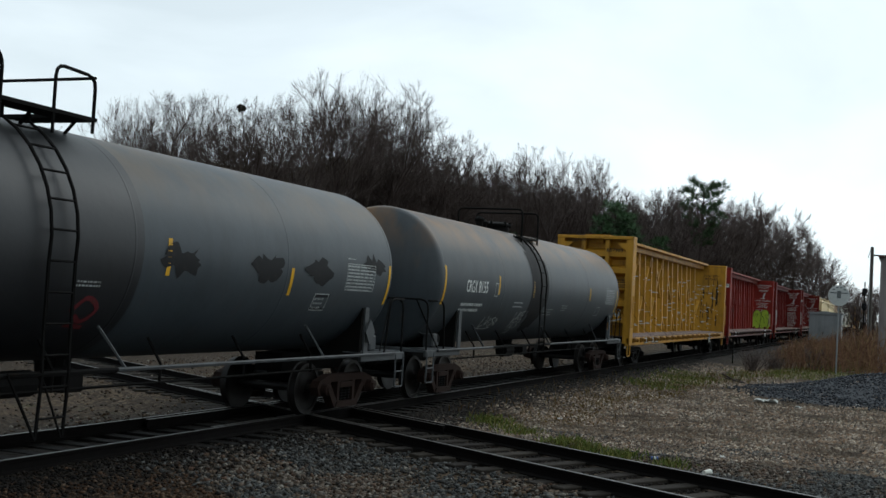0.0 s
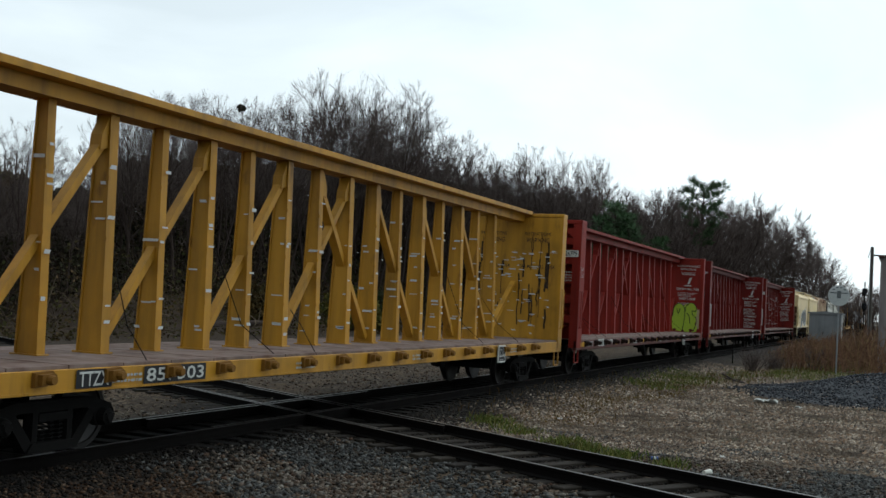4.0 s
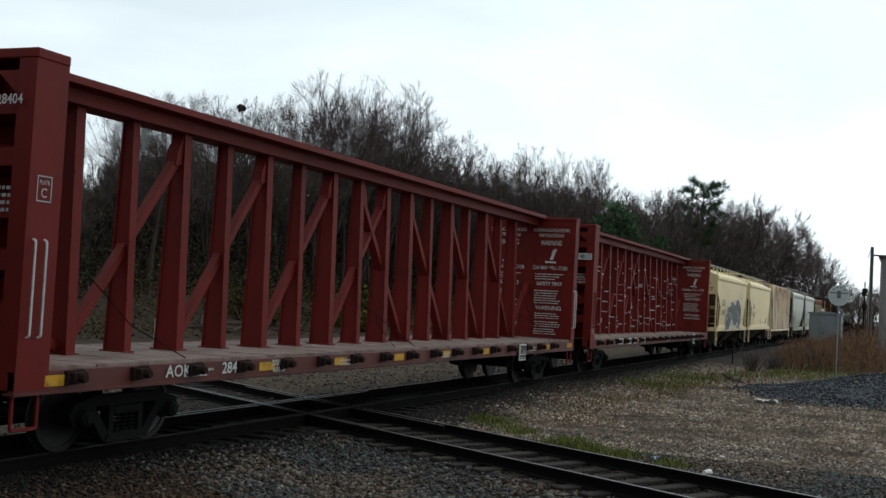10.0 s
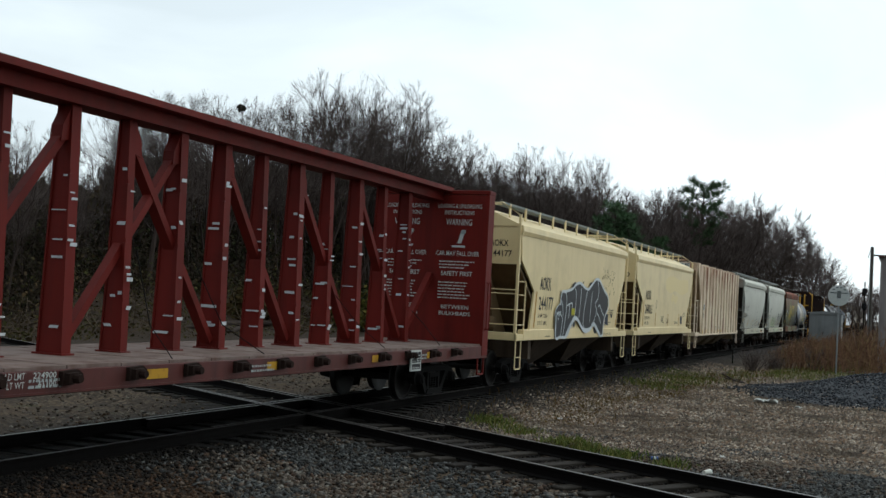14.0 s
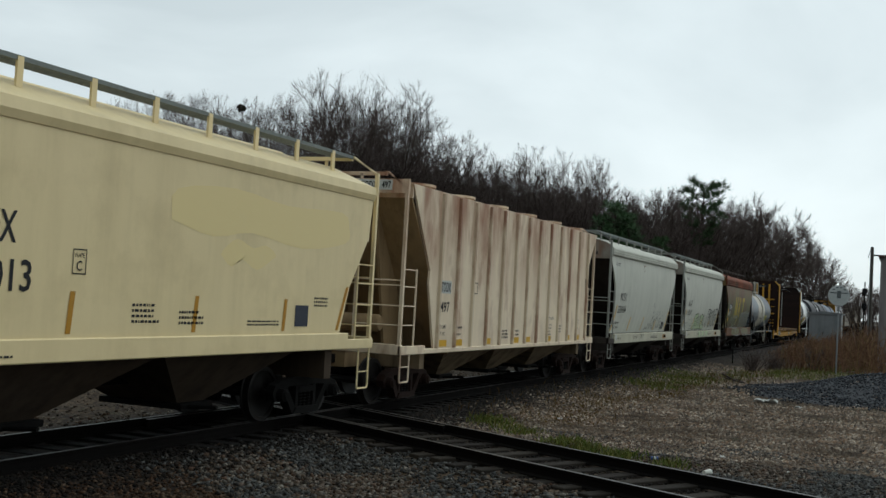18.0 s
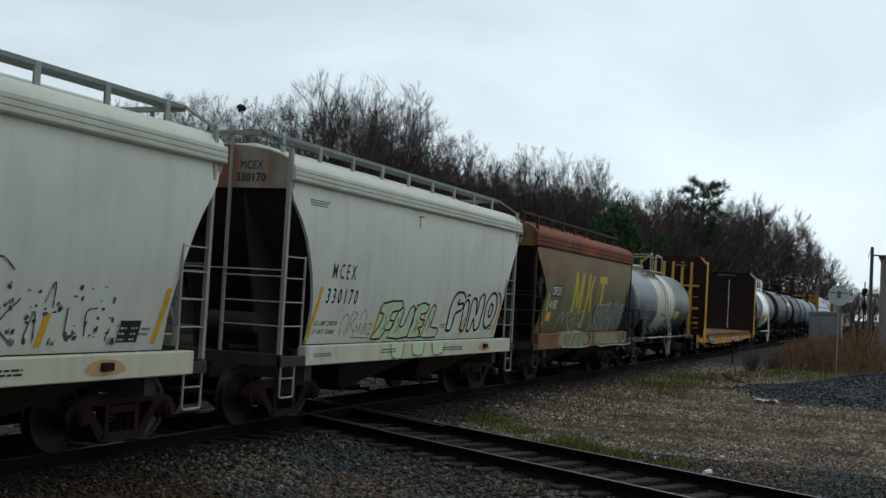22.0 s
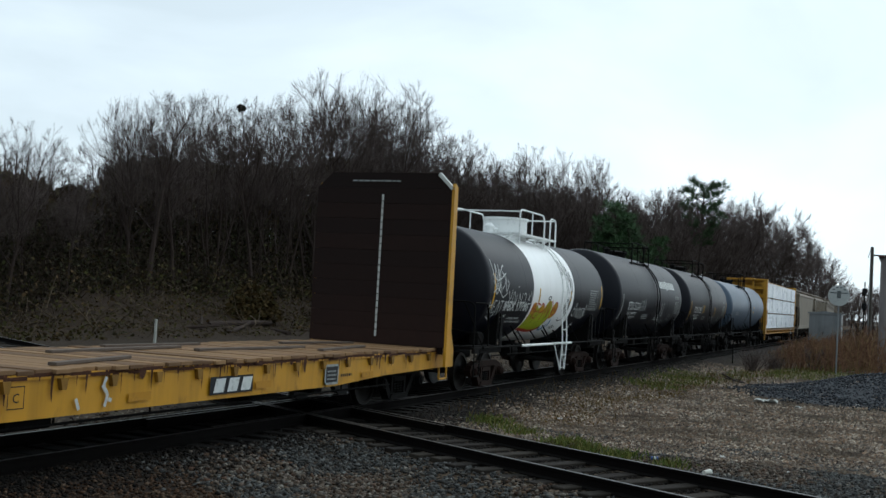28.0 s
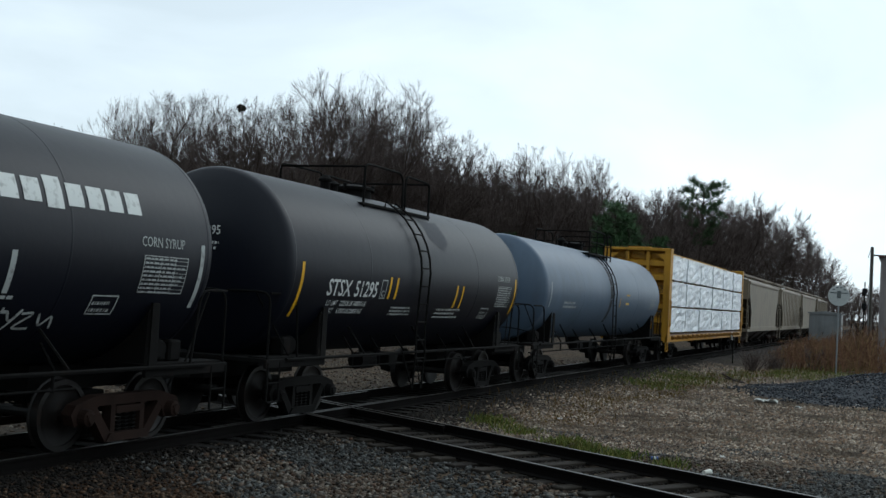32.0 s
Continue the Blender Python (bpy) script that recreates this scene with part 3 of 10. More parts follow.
    for dx, h in ((-1.05, 0.32), (-0.72, 0.24)):
        bm = lathe(bmesh.new(), [(zc + r - 0.1, 0.1), (zc + r + h * 0.6, 0.1), (zc + r + h * 0.62, 0.14), (zc + r + h * 0.75, 0.14), (zc + r + h, 0.05), (zc + r + h, 0.0)], "z", 12, (xm + dx, 0.1, 0))
        part("valve", bm, rail_mat, car)
    # ladder that hugs the shell
    bm = bmesh.new()
    path = []
    for q in np.linspace(radians(62), radians(-8), 8):
        path.append((-(r + 0.10) * math.cos(q), zc + (r + 0.10) * math.sin(q)))
    path += [(-1.60, 1.5), (-1.62, 1.08), (-1.58, side_ladder_low)]
    path = [(-0.75, wz + 0.03)] + path
    for x in (ladder - 0.22, ladder + 0.22):
        tube(bm, [(x, y, z) for y, z in path], 0.022, 5)
    dist = 0.0
    for (ya, za), (yb, zb) in zip(path, path[1:]):
        seg = math.hypot(yb - ya, zb - za)
        while dist < seg:
            f = dist / seg
            tube(bm, [(ladder - 0.22, ya + (yb - ya) * f, za + (zb - za) * f), (ladder + 0.22, ya + (yb - ya) * f, za + (zb - za) * f)], 0.015, 5)
            dist += 0.36
        dist -= seg
    tube(bm, [(ladder - 0.22, -1.62, 1.1), (ladder - 0.62, -1.5, 1.1)], 0.02, 5)
    if side_ladder_low < 0.8:
        tube(bm, [(ladder - 0.62, -1.5, 1.1), (ladder - 0.22, -1.58, side_ladder_low)], 0.018, 5)
        tube(bm, [(ladder - 0.2, -1.61, 1.06), (ladder + 0.2, -1.58, side_ladder_low)], 0.014, 5)
    part("ladder", bm, rail_mat, car)
    # reflective tape
    at = on_tank(r, zc)
    for i, (u, v, h, key) in enumerate(stripes):
        mark("reflective_stripe", M[key], car, lambda bm: patch(bm, at, u, v, 0.085, h, 0.006, 0.0, 6), "yellow reflective stripe" if key == "yellow" else "pale reflective stripe")
    couplers(car, length)
    return car, at


def tank_cars():
    grey = paint("grey_tank_paint", "343b40", 0.5, 0.12, 0.3, 0.3, "4b3a30", "1d2023", 0.3)
    grey_warm = paint("rust_streaked_grey_tank_paint", "373d41", 0.5, 0.25, 0.3, 0.2, "5a4a3a", "222426", 0.3)
    settle(grey_warm, 3.2, 3.75, "745430", 0.9)
    settle(grey_warm, 2.5, 3.4, "54483c", 0.25, (1, 1, 0.3), 1.6, 3.0)
    settle(grey, 3.1, 3.75, "5d4c36", 0.6, seed=8.0)
    black = paint("black_tank_paint", "060a16", 0.46, 0.05, 0.15, 0.05, "101218", "04050a", 0.24)
    blue = paint("blue_grey_tank_paint", "36434f", 0.4, 0.1, 0.25, 0.3, "4a4038", "20252c", 0.45)
    pale_blue = paint("faded_blue_grey_tank_paint", "48586a", 0.45, 0.12, 0.25, 0.3, "4a4038", "2a323a", 0.4)
    white = paint("white_band_paint", "f6f7f5", 0.4, 0.06, 0.08, 0.1, "8a7058", "9c9a92", 0.4, 0.08)
    cream = paint("stained_cream_band_paint", "b9b3a2", 0.5, 0.3, 0.4, 0.1, "75543a", "5e574a", 0.4)
    grey_frame = paint("grimy_grey_frame_paint", "3f4244", 0.6, 0.4, 0.5, 0.1, "33261d", "141414", 0.3)
    white_rail = plain("white_painted_steel", "e8eae8", 0.5, 0.2)
    cream_rail = plain("cream_painted_steel", "9c988b", 0.5, 0.3)

    # first grey tank, with patches where lettering was painted out
    car, at = tank_car(2.5, 18.45, 1.52, 2.62, grey, "long grey tank car with blacked-out lettering and sooty middle", (1.5, 1.6), ((5.2, 9.35, paint("soot_darkened_grey_paint", "17191c", 0.5, 0.15, 0.4, 0.3, "3a2f2a", "101113", 0.4)),), ladder=7.75,
                       walk_x=(5.6, 8.95), gap=(7.3, 8.18), tall=0.62, mid_rail=False, frame_mat=grey_frame, saddle_mat=M["iron"],
                       stripes=((9.85, 2.3, 0.5, "yellow"), (13.12, 2.1, 0.45, "yellow"), (16.75, 2.0, 0.75, "yellow"), (5.0, 2.3, 0.5, "yellow"), (2.0, 2.0, 0.75, "yellow")))
    for k, (u, v) in enumerate(((10.2, 2.52), (12.4, 2.55), (14.05, 2.53), (16.15, 2.7))):
        rnd = random.Random(k + 4)
        pts = [(u + 0.4 * (0.7 + 0.7 * rnd.random()) * math.cos(q), v + 0.2 * (0.35 + 1.1 * rnd.random()) * math.sin(q)) for q in np.linspace(0, 6.0, 22)]
        mark("paint_patch", M["blackpaint"], car, lambda bm: blob(bm, at, pts, 0.006, 2), "black paint over old lettering")
    mark("data_print", M["offwhite"], car, lambda bm: (table(bm, at, 15.05, 2.24, 1.12, 0.48, 8, 3), lines(bm, at, 15.05, 2.79, 0.4, 0.05, 1, 4), lines(bm, at, 8.2, 2.1, 0.5, 0.1, 2, 9)))
    mark("data_plate", M["black"], car, lambda bm: patch(bm, at, 14.05, 1.84, 0.5, 0.32, 0.004, 0.15))
    mark("data_print", M["offwhite"], car, lambda bm: (frame_mark(bm, at, 14.05, 1.84, 0.5, 0.32), lines(bm, at, 14.1, 1.88, 0.38, 0.24, 3, 8)))

    plate = part("placard_holder", bmesh.new(), grey_frame, car, "grey diamond placard holder")
    plate.data.from_pydata([(16.15 + a, y, 1.5 + b) for y in (-1.5, -1.475) for a, b in ((-0.19, 0), (0, -0.24), (0.19, 0), (0, 0.24))], [], [(0, 1, 2, 3), (7, 6, 5, 4), (0, 4, 5, 1), (1, 5, 6, 2), (2, 6, 7, 3), (3, 7, 4, 0)])
    mark("graffiti", plain("red_smudge_paint", "5a1f24", 0.6, 0.4), car, lambda bm: [stroke(bm, at, q, 0.07) for q in ([(8.3, 1.75), (8.5, 1.95), (8.75, 1.8), (8.6, 1.6), (8.4, 1.7)], [(8.35, 1.55), (8.7, 1.5)])], "small red spray smudge")
    # second grey tank
    car, at = tank_car(20.95, 18.45, 1.52, 2.62, grey_warm, "long grey tank car with rust along the top", (1.08, 1.6), ladder=7.95, walk_x=(7.8, 9.3), walk_z=3.93, tall=0.78, mid_rail=False, hoops=True, side_ladder_low=0.92, frame_mat=grey_frame, saddle_mat=M["iron"], rail_mat=M["iron"],
                       stripes=((1.14, 2.05, 0.85, "yellow"), (4.6, 2.35, 0.45, "yellow"), (7.35, 2.35, 0.4, "yellow"), (13.1, 2.35, 0.4, "yellow"), (16.6, 2.0, 0.75, "yellow")))
    mark("stain", M["blackpaint"], car, lambda bm: [patch(bm, at, 7.2 + 0.1 * i, 1.2 + 0.025 * (i - 7) ** 2 * (0.4 + 0.6 * abs(math.sin(i * 2.3))), 0.101, 2.8 - 0.03 * (i - 7) ** 2 * (0.6 + 0.5 * abs(math.sin(i * 1.7))), 0.006, 0, 36) for i in range(15)], "black spill stain down the ladder")
    mark("reporting_mark", M["white"], car, lambda bm: (letter(bm, at, "CRGX", 2.45, 2.36, 0.28, 0.68), letter(bm, at, "8155", 3.22, 2.36, 0.28, 0.62)))
    mark("data_print", M["offwhite"], car, lambda bm: (lines(bm, at, 2.35, 1.9, 1.6, 0.28, 2, 11), frame_mark(bm, at, 4.35, 2.3, 0.22, 0.32), lines(bm, at, 10.3, 2.0, 0.6, 0.2, 3, 5), lines(bm, at, 5.95, 2.05, 0.95, 0.22, 2, 14, 0.005, 0.35), lines(bm, at, 8.75, 1.85, 0.8, 0.24, 3, 15, 0.005, 0.35), table(bm, at, 15.15, 2.28, 1.15, 0.48, 8, 6), lines(bm, at, 15.15, 2.8, 0.45, 0.05, 1, 7), frame_mark(bm, at, 14.2, 1.86, 0.46, 0.3)))
    mark("graffiti", M["offwhite"], car, lambda bm: [stroke(bm, at, q, 0.032) for q in (
        [(4.35, 1.75), (4.4, 1.45), (4.6, 1.5)], [(4.62, 1.78), (4.7, 1.5), (4.82, 1.72), (4.92, 1.48)], [(5.12, 1.75), (4.98, 1.7), (5.14, 1.58), (5.0, 1.44)], [(5.2, 1.5), (5.3, 1.72), (5.36, 1.5), (5.2, 1.6)], [(4.3, 1.4), (4.8, 1.36), (5.2, 1.42)],
        [(6.5, 1.92), (6.56, 1.7), (6.72, 1.74)], [(6.78, 1.95), (6.76, 1.68)], [(6.92, 1.92), (6.78, 1.8), (6.96, 1.68)], [(7.2, 1.94), (7.02, 1.92), (7.02, 1.7), (7.2, 1.7)], [(7.02, 1.82), (7.16, 1.82)],
        [(6.48, 1.6), (6.62, 1.66), (6.54, 1.42), (6.72, 1.62), (6.76, 1.4)], [(6.98, 1.62), (6.84, 1.6), (6.84, 1.4), (7.0, 1.42)], [(7.24, 1.62), (7.08, 1.56), (7.2, 1.46), (7.06, 1.36)], [(6.7, 1.3), (6.86, 1.34), (6.8, 1.12)], [(6.96, 1.32), (6.9, 1.16), (7.08, 1.2), (6.98, 1.3)])], "small white graffiti tags")
    end = on_end(0.62)
    mark("reporting_mark", M["white"], car, lambda bm: (letter(bm, end, "CRGX", -0.47, 3.12, 0.15, 0.34), letter(bm, end, "8155", -0.07, 3.12, 0.15, 0.3), lines(bm, end, -0.36, 2.8, 0.5, 0.24, 3, 2)))

    # blue-grey tank with a cream band
    car, at = tank_car(220.05, 13.85, 1.36, 2.42, blue, "blue-grey tank car with a cream band and cream railings", (1.22, 1.5), ((5.15, 8.72, cream),), ladder=6.5,
                       walk_x=(5.3, 7.7), walk_z=3.74, rail_mat=cream_rail, frame_mat=grey_frame, saddle_mat=M["iron"], truck_key="iron_rust", tall=0.74, mid_rail=False, gap=(5.75, 6.36),
                       stripes=((1.62, 2.15, 0.9, "yellow"), (4.95, 2.2, 0.45, "yellow"), (7.6, 2.2, 0.45, "yellow_pale"), (10.6, 2.2, 0.45, "yellow_pale"), (12.2, 2.0, 0.6, "yellow")))
    mark("reporting_mark", M["offwhite"], car, lambda bm: (letter(bm, at, "UTLX", 2.85, 2.12, 0.27, 0.9), letter(bm, at, "300094", 3.95, 2.12, 0.27, 1.08)))
    mark("data_print", M["offwhite"], car, lambda bm: (lines(bm, at, 2.85, 1.7, 1.6, 0.24, 2, 21), lines(bm, at, 2.9, 1.98, 0.95, 0.06, 1, 24), lines(bm, at, 11.0, 2.72, 0.75, 0.1, 1, 25), table(bm, at, 11.0, 2.1, 0.85, 0.5, 6, 22), lines(bm, at, 10.1, 2.05, 0.7, 0.16, 2, 23)))
    mark("placard", plain("bright_yellow_placard", "d6cf3a", 0.6, 0.15), car, lambda bm: patch(bm, at, 9.0, 1.83, 0.9, 0.32, 0.006, 0.0, 5), "yellow warning placard")
    mark("data_print", M["black"], car, lambda bm: lines(bm, at, 9.08, 1.87, 0.74, 0.24, 3, 26, 0.009))
    mark("graffiti", plain("dark_blue_spray_paint", "22303f", 0.5, 0.1), car, lambda bm: [stroke(bm, at, p, 0.045) for p in (
        [(7.3, 1.25), (7.45, 1.4), (7.25, 1.6), (7.5, 1.75), (7.6, 1.65)], [(7.55, 1.78), (7.9, 1.8)], [(7.72, 1.78), (7.66, 1.2)], [(7.8, 1.2), (7.95, 1.72), (8.08, 1.2)], [(7.85, 1.4), (8.05, 1.42)],
        [(8.12, 1.2), (8.15, 1.75), (8.28, 1.6), (8.17, 1.45), (8.28, 1.2)], [(7.2, 1.15), (7.6, 1.08), (8.2, 1.12)], [(6.0, 1.98), (6.9, 1.96), (7.3, 1.92), (7.5, 2.0), (8.25, 1.95)])], "dark blue graffiti tag")
    end = on_end(0.97)
    mark("reporting_mark", M["offwhite"], car, lambda bm: (letter(bm, end, "UTLX", -0.35, 3.0, 0.17, 0.45), letter(bm, end, "300094", 0.2, 3.0, 0.17, 0.6), lines(bm, end, -0.2, 2.62, 0.7, 0.28, 3, 2)))

    # black tank with a white band, its white railing and spray paint
    car, at = tank_car(256.1, 13.4, 1.47, 2.55, black, "black tank car with a white middle band and sprayed graffiti", (1.38, 1.3), ((4.72, 8.68, white),), ladder=7.35,
                       walk_x=(4.82, 8.25), walk_z=4.02, gap=(7.09, 7.65), rail_mat=white_rail, frame_mat=M["iron"], dome="tall", tall=0.68, mid_rail=False, truck_key="iron_rust",
                       stripes=((1.62, 2.0, 0.85, "yellow"), (5.25, 2.2, 0.4, "yellow"), (8.3, 2.2, 0.4, "yellow"), (11.9, 2.1, 0.75, "yellow")))
    mark("reporting_mark", M["white"], car, lambda bm: (letter(bm, at, "IPBX", 2.6, 1.95, 0.26, 0.82), letter(bm, at, "17786", 3.6, 1.95, 0.26, 0.92),
                                                      letter(bm, at, "LD LMT", 2.6, 1.75, 0.09, 0.42), letter(bm, at, "LT WT", 2.6, 1.6, 0.09, 0.4)))
    mark("data_print", M["offwhite"], car, lambda bm: (lines(bm, at, 3.2, 1.6, 1.3, 0.22, 2, 31), lines(bm, at, 10.55, 2.1, 0.85, 0.55, 8, 33), frame_mark(bm, at, 10.5, 2.06, 0.95, 0.62)))
    mark("graffiti", M["white"], car, lambda bm: [stroke(bm, at, p, 0.028) for p in (
        [(1.52, 3.22), (1.62, 2.6), (1.78, 3.12), (1.82, 2.5), (1.98, 3.05)], [(1.98, 3.1), (1.98, 2.45), (2.1, 2.95), (2.0, 2.8), (2.16, 2.4)], [(2.4, 3.1), (2.2, 2.98), (2.4, 2.72), (2.22, 2.5)], [(2.46, 2.8), (2.5, 2.45), (2.66, 2.62), (2.56, 2.75)],
        [(1.5, 2.85), (1.9, 2.7), (2.5, 2.9)], [(1.6, 2.4), (1.9, 2.5), (2.3, 2.3), (2.6, 2.42)], [(1.7, 2.62), (1.82, 2.36), (2.0, 2.6)],
        [(1.52, 2.2), (1.56, 1.9)], [(1.52, 2.06), (1.72, 2.1)], [(1.74, 2.22), (1.7, 1.84)], [(1.98, 2.2), (1.82, 2.18), (1.82, 1.9), (1.98, 1.92)], [(1.82, 2.05), (1.94, 2.05)], [(2.04, 1.82), (2.14, 2.2), (2.24, 1.84)], [(2.26, 2.2), (2.5, 2.2)], [(2.38, 2.2), (2.36, 1.84)], [(1.6, 1.78), (1.9, 1.7), (2.0, 1.86)],
        [(2.56, 2.16), (2.68, 2.02)], [(2.56, 2.03), (2.68, 2.15)], [(2.72, 2.46), (2.86, 2.26), (3.0, 2.5)], [(2.86, 2.26), (2.82, 2.0)], [(3.02, 2.05), (3.16, 2.46), (3.3, 2.06), (3.06, 2.2)], [(3.4, 2.42), (3.38, 2.1)], [(3.44, 2.58), (3.5, 2.6)], [(3.54, 2.08), (3.6, 2.42), (3.76, 2.1), (3.82, 2.44)],
        [(3.92, 2.38), (4.06, 2.44), (4.1, 2.3), (3.92, 2.1), (4.2, 2.12), (4.62, 2.18)], [(4.32, 2.42), (4.44, 2.24)], [(4.32, 2.25), (4.46, 2.4)], [(4.5, 2.5), (4.68, 2.26), (4.6, 2.16)])], "white spray tags")
    acid, red, cyan = plain("acid_green_spray_paint", "a9b41c", 0.5, 0.1), plain("red_spray_paint", "a8302a", 0.5, 0.1), plain("blue_spray_paint", "2a78a0", 0.5, 0.1)
    whole = [(4.75, 1.36), (4.82, 1.7), (4.95, 1.95), (5.12, 2.1), (5.3, 2.12), (5.44, 2.02), (5.58, 2.09), (5.8, 2.1), (5.97, 2.0), (6.05, 2.12), (6.25, 2.27), (6.5, 2.25), (6.68, 2.05), (6.72, 1.75), (6.62, 1.5), (6.5, 1.34), (5.6, 1.3)]
    mark("graffiti_fill", acid, car, lambda bm: blob(bm, at, whole, 0.007, 2), "acid green sprayed letters")
    mark("graffiti_fill", plain("amber_spray_paint", "c79a28", 0.5, 0.1), car, lambda bm: [blob(bm, at, q, 0.009 + 0.0005 * i, 3) for i, q in enumerate((
        [(6.72, 1.78), (6.74, 2.08), (6.9, 2.24), (7.12, 2.18), (7.16, 1.9), (6.9, 1.74)], [(4.86, 1.9), (4.9, 2.16), (5.12, 2.2), (5.2, 2.0), (5.05, 1.86)], [(5.62, 1.95), (5.7, 2.14), (5.92, 2.12), (5.94, 1.94)]))], "amber sprayed bubble letters")
    mark("graffiti_edge", red, car, lambda bm: [stroke(bm, at, q, 0.038, 0.013) for q in (
        [(4.84, 1.7), (4.9, 2.16), (5.02, 1.98), (5.14, 2.2), (5.1, 1.82), (5.02, 1.62)], [(5.22, 1.78), (5.26, 2.16), (5.5, 2.16)], [(5.26, 1.96), (5.44, 1.97)], [(5.22, 1.78), (5.46, 1.74)],
        [(5.58, 1.7), (5.6, 2.14), (5.84, 2.16), (5.9, 1.98), (5.62, 1.92)], [(5.97, 1.7), (6.04, 2.14), (6.16, 1.92), (6.3, 2.28), (6.4, 1.86)], [(6.46, 1.8), (6.5, 2.26), (6.68, 2.12), (6.72, 1.8), (6.58, 1.6)],
        [(6.76, 1.76), (6.78, 2.1), (6.92, 2.24), (7.12, 2.18), (7.14, 1.92), (6.86, 1.86)], [(6.84, 2.0), (6.9, 2.08), (6.98, 1.98), (7.04, 2.08)])]
        + [stroke(bm, at, [(4.72, 1.36), (5.1, 1.34), (5.7, 1.28), (6.2, 1.3), (6.55, 1.42)], 0.1, 0.011)], "red outline of sprayed letters")
    mark("graffiti_line", M["black"], car, lambda bm: [stroke(bm, at, q, 0.018, 0.013) for q in (
        [(5.2, 2.02), (5.08, 1.8), (5.2, 1.74)], [(5.52, 2.0), (5.4, 1.72), (5.36, 1.55)], [(6.3, 1.88), (6.36, 2.02), (6.46, 1.98), (6.42, 1.82), (6.28, 1.66)], [(5.78, 1.66), (5.8, 1.5)], [(5.98, 1.7), (6.05, 1.5)], [(5.0, 1.6), (4.9, 1.5)])], "thin dark lines in sprayed letters")
    mark("graffiti", cyan, car, lambda bm: [stroke(bm, at, q, 0.06) for q in ([(6.3, 1.25), (6.6, 1.4), (6.8, 1.3), (7.0, 1.55)], [(6.9, 1.3), (7.2, 1.5), (7.1, 1.7)])], "blue spray scribble")
    mark("graffiti", M["black"], car, lambda bm: [stroke(bm, at, q, 0.03) for q in (
        [(7.45, 3.5), (7.62, 3.05), (7.68, 3.55), (7.85, 2.95), (7.9, 3.5), (8.05, 2.85), (8.1, 3.4), (8.25, 2.7), (8.3, 3.2), (8.42, 2.55), (8.45, 3.0)], [(7.9, 3.3), (8.0, 2.7), (8.15, 2.5)], [(8.2, 3.0), (8.3, 2.5), (8.4, 2.4)],
        [(7.72, 1.98), (8.0, 2.36), (7.84, 1.94), (8.12, 2.42), (7.98, 1.86), (8.28, 2.36), (8.12, 1.76), (7.75, 1.68), (7.62, 1.8)], [(8.1, 2.0), (8.36, 2.3), (8.22, 1.85)], [(7.55, 1.4), (7.8, 1.5), (7.7, 1.36), (8.0, 1.44)],
        [(6.12, 2.33), (6.26, 2.4), (6.4, 2.36), (6.28, 2.3), (6.12, 2.33)], [(4.95, 1.18), (5.1, 1.28), (5.05, 1.12), (5.25, 1.22)])], "black spray scribbles")
    mark("graffiti", M["white"], car, lambda bm: [stroke(bm, at, q, 0.035) for q in (
        [(9.08, 2.06), (8.94, 2.1), (8.9, 1.92), (9.08, 1.84)], [(9.14, 2.26), (9.2, 1.82)], [(9.2, 1.98), (9.34, 2.08), (9.42, 1.82)], [(9.62, 2.12), (9.48, 1.98), (9.56, 1.8), (9.74, 1.92), (9.66, 2.1), (9.56, 2.02)],
        [(10.0, 2.12), (9.82, 2.06), (9.96, 1.92), (9.86, 1.76), (9.76, 1.84)], [(10.06, 1.98), (10.16, 2.1), (10.2, 1.78), (10.04, 1.84), (10.16, 2.0)], [(10.3, 2.22), (10.26, 1.86), (10.44, 1.92)])], "white spray tag")
    end = on_end(0.88)
    mark("reporting_mark", M["white"], car, lambda bm: (letter(bm, end, "IPBX", -0.85, 2.95, 0.17, 0.5), letter(bm, end, "17786", -0.28, 2.95, 0.17, 0.55), lines(bm, end, -0.5, 2.6, 0.7, 0.26, 3, 2)))
    mark("hazard_diamond", M["white"], car, lambda bm: bm.faces.new([bm.verts.new(at(9.62 + a, 1.42 + b, 0.006)) for a, b in ((-0.16, 0), (0, -0.2), (0.16, 0), (0, 0.2))]))

    # two black syrup tanks
    for x0, num, tint, brand in ((269.5, "51216", "offwhite", True), (283.07, "51295", "yellow", False)):
        car, at = tank_car(x0, 13.58, 1.56, 2.62, black, "glossy black tank car with white lettering and black railings", (1.02, 1.4), ladder=6.85 if brand else 6.1,
                           walk_x=(4.9, 8.0) if brand else (4.5, 7.75), walk_z=3.9, gap=(6.93, 7.05) if brand else (6.33, 6.45), tall=0.8, mid_rail=False, truck_key="iron_rust" if brand else "iron",
                           stripes=((1.25, 1.72, 0.95, tint), (4.65, 2.12, 0.42, tint), (4.95, 2.12, 0.42, tint), (8.1, 1.98, 0.5, tint), (8.45, 1.98, 0.5, tint), (11.98, 1.85, 0.9, tint)))
        mark("reporting_mark", M["white"], car, lambda bm: (letter(bm, at, "STSX", 2.23, 2.13, 0.3, 0.88), letter(bm, at, num, 3.26, 2.13, 0.3, 0.9),
             letter(bm, at, "LD LMT", 2.35, 1.95, 0.1, 0.4), letter(bm, at, "222500 LB 100800 KG", 2.85, 1.95, 0.1, 1.0),
             letter(bm, at, "LT WT", 2.35, 1.8, 0.1, 0.35), letter(bm, at, "63500 LB 28800 KG", 2.85, 1.8, 0.1, 0.95)))
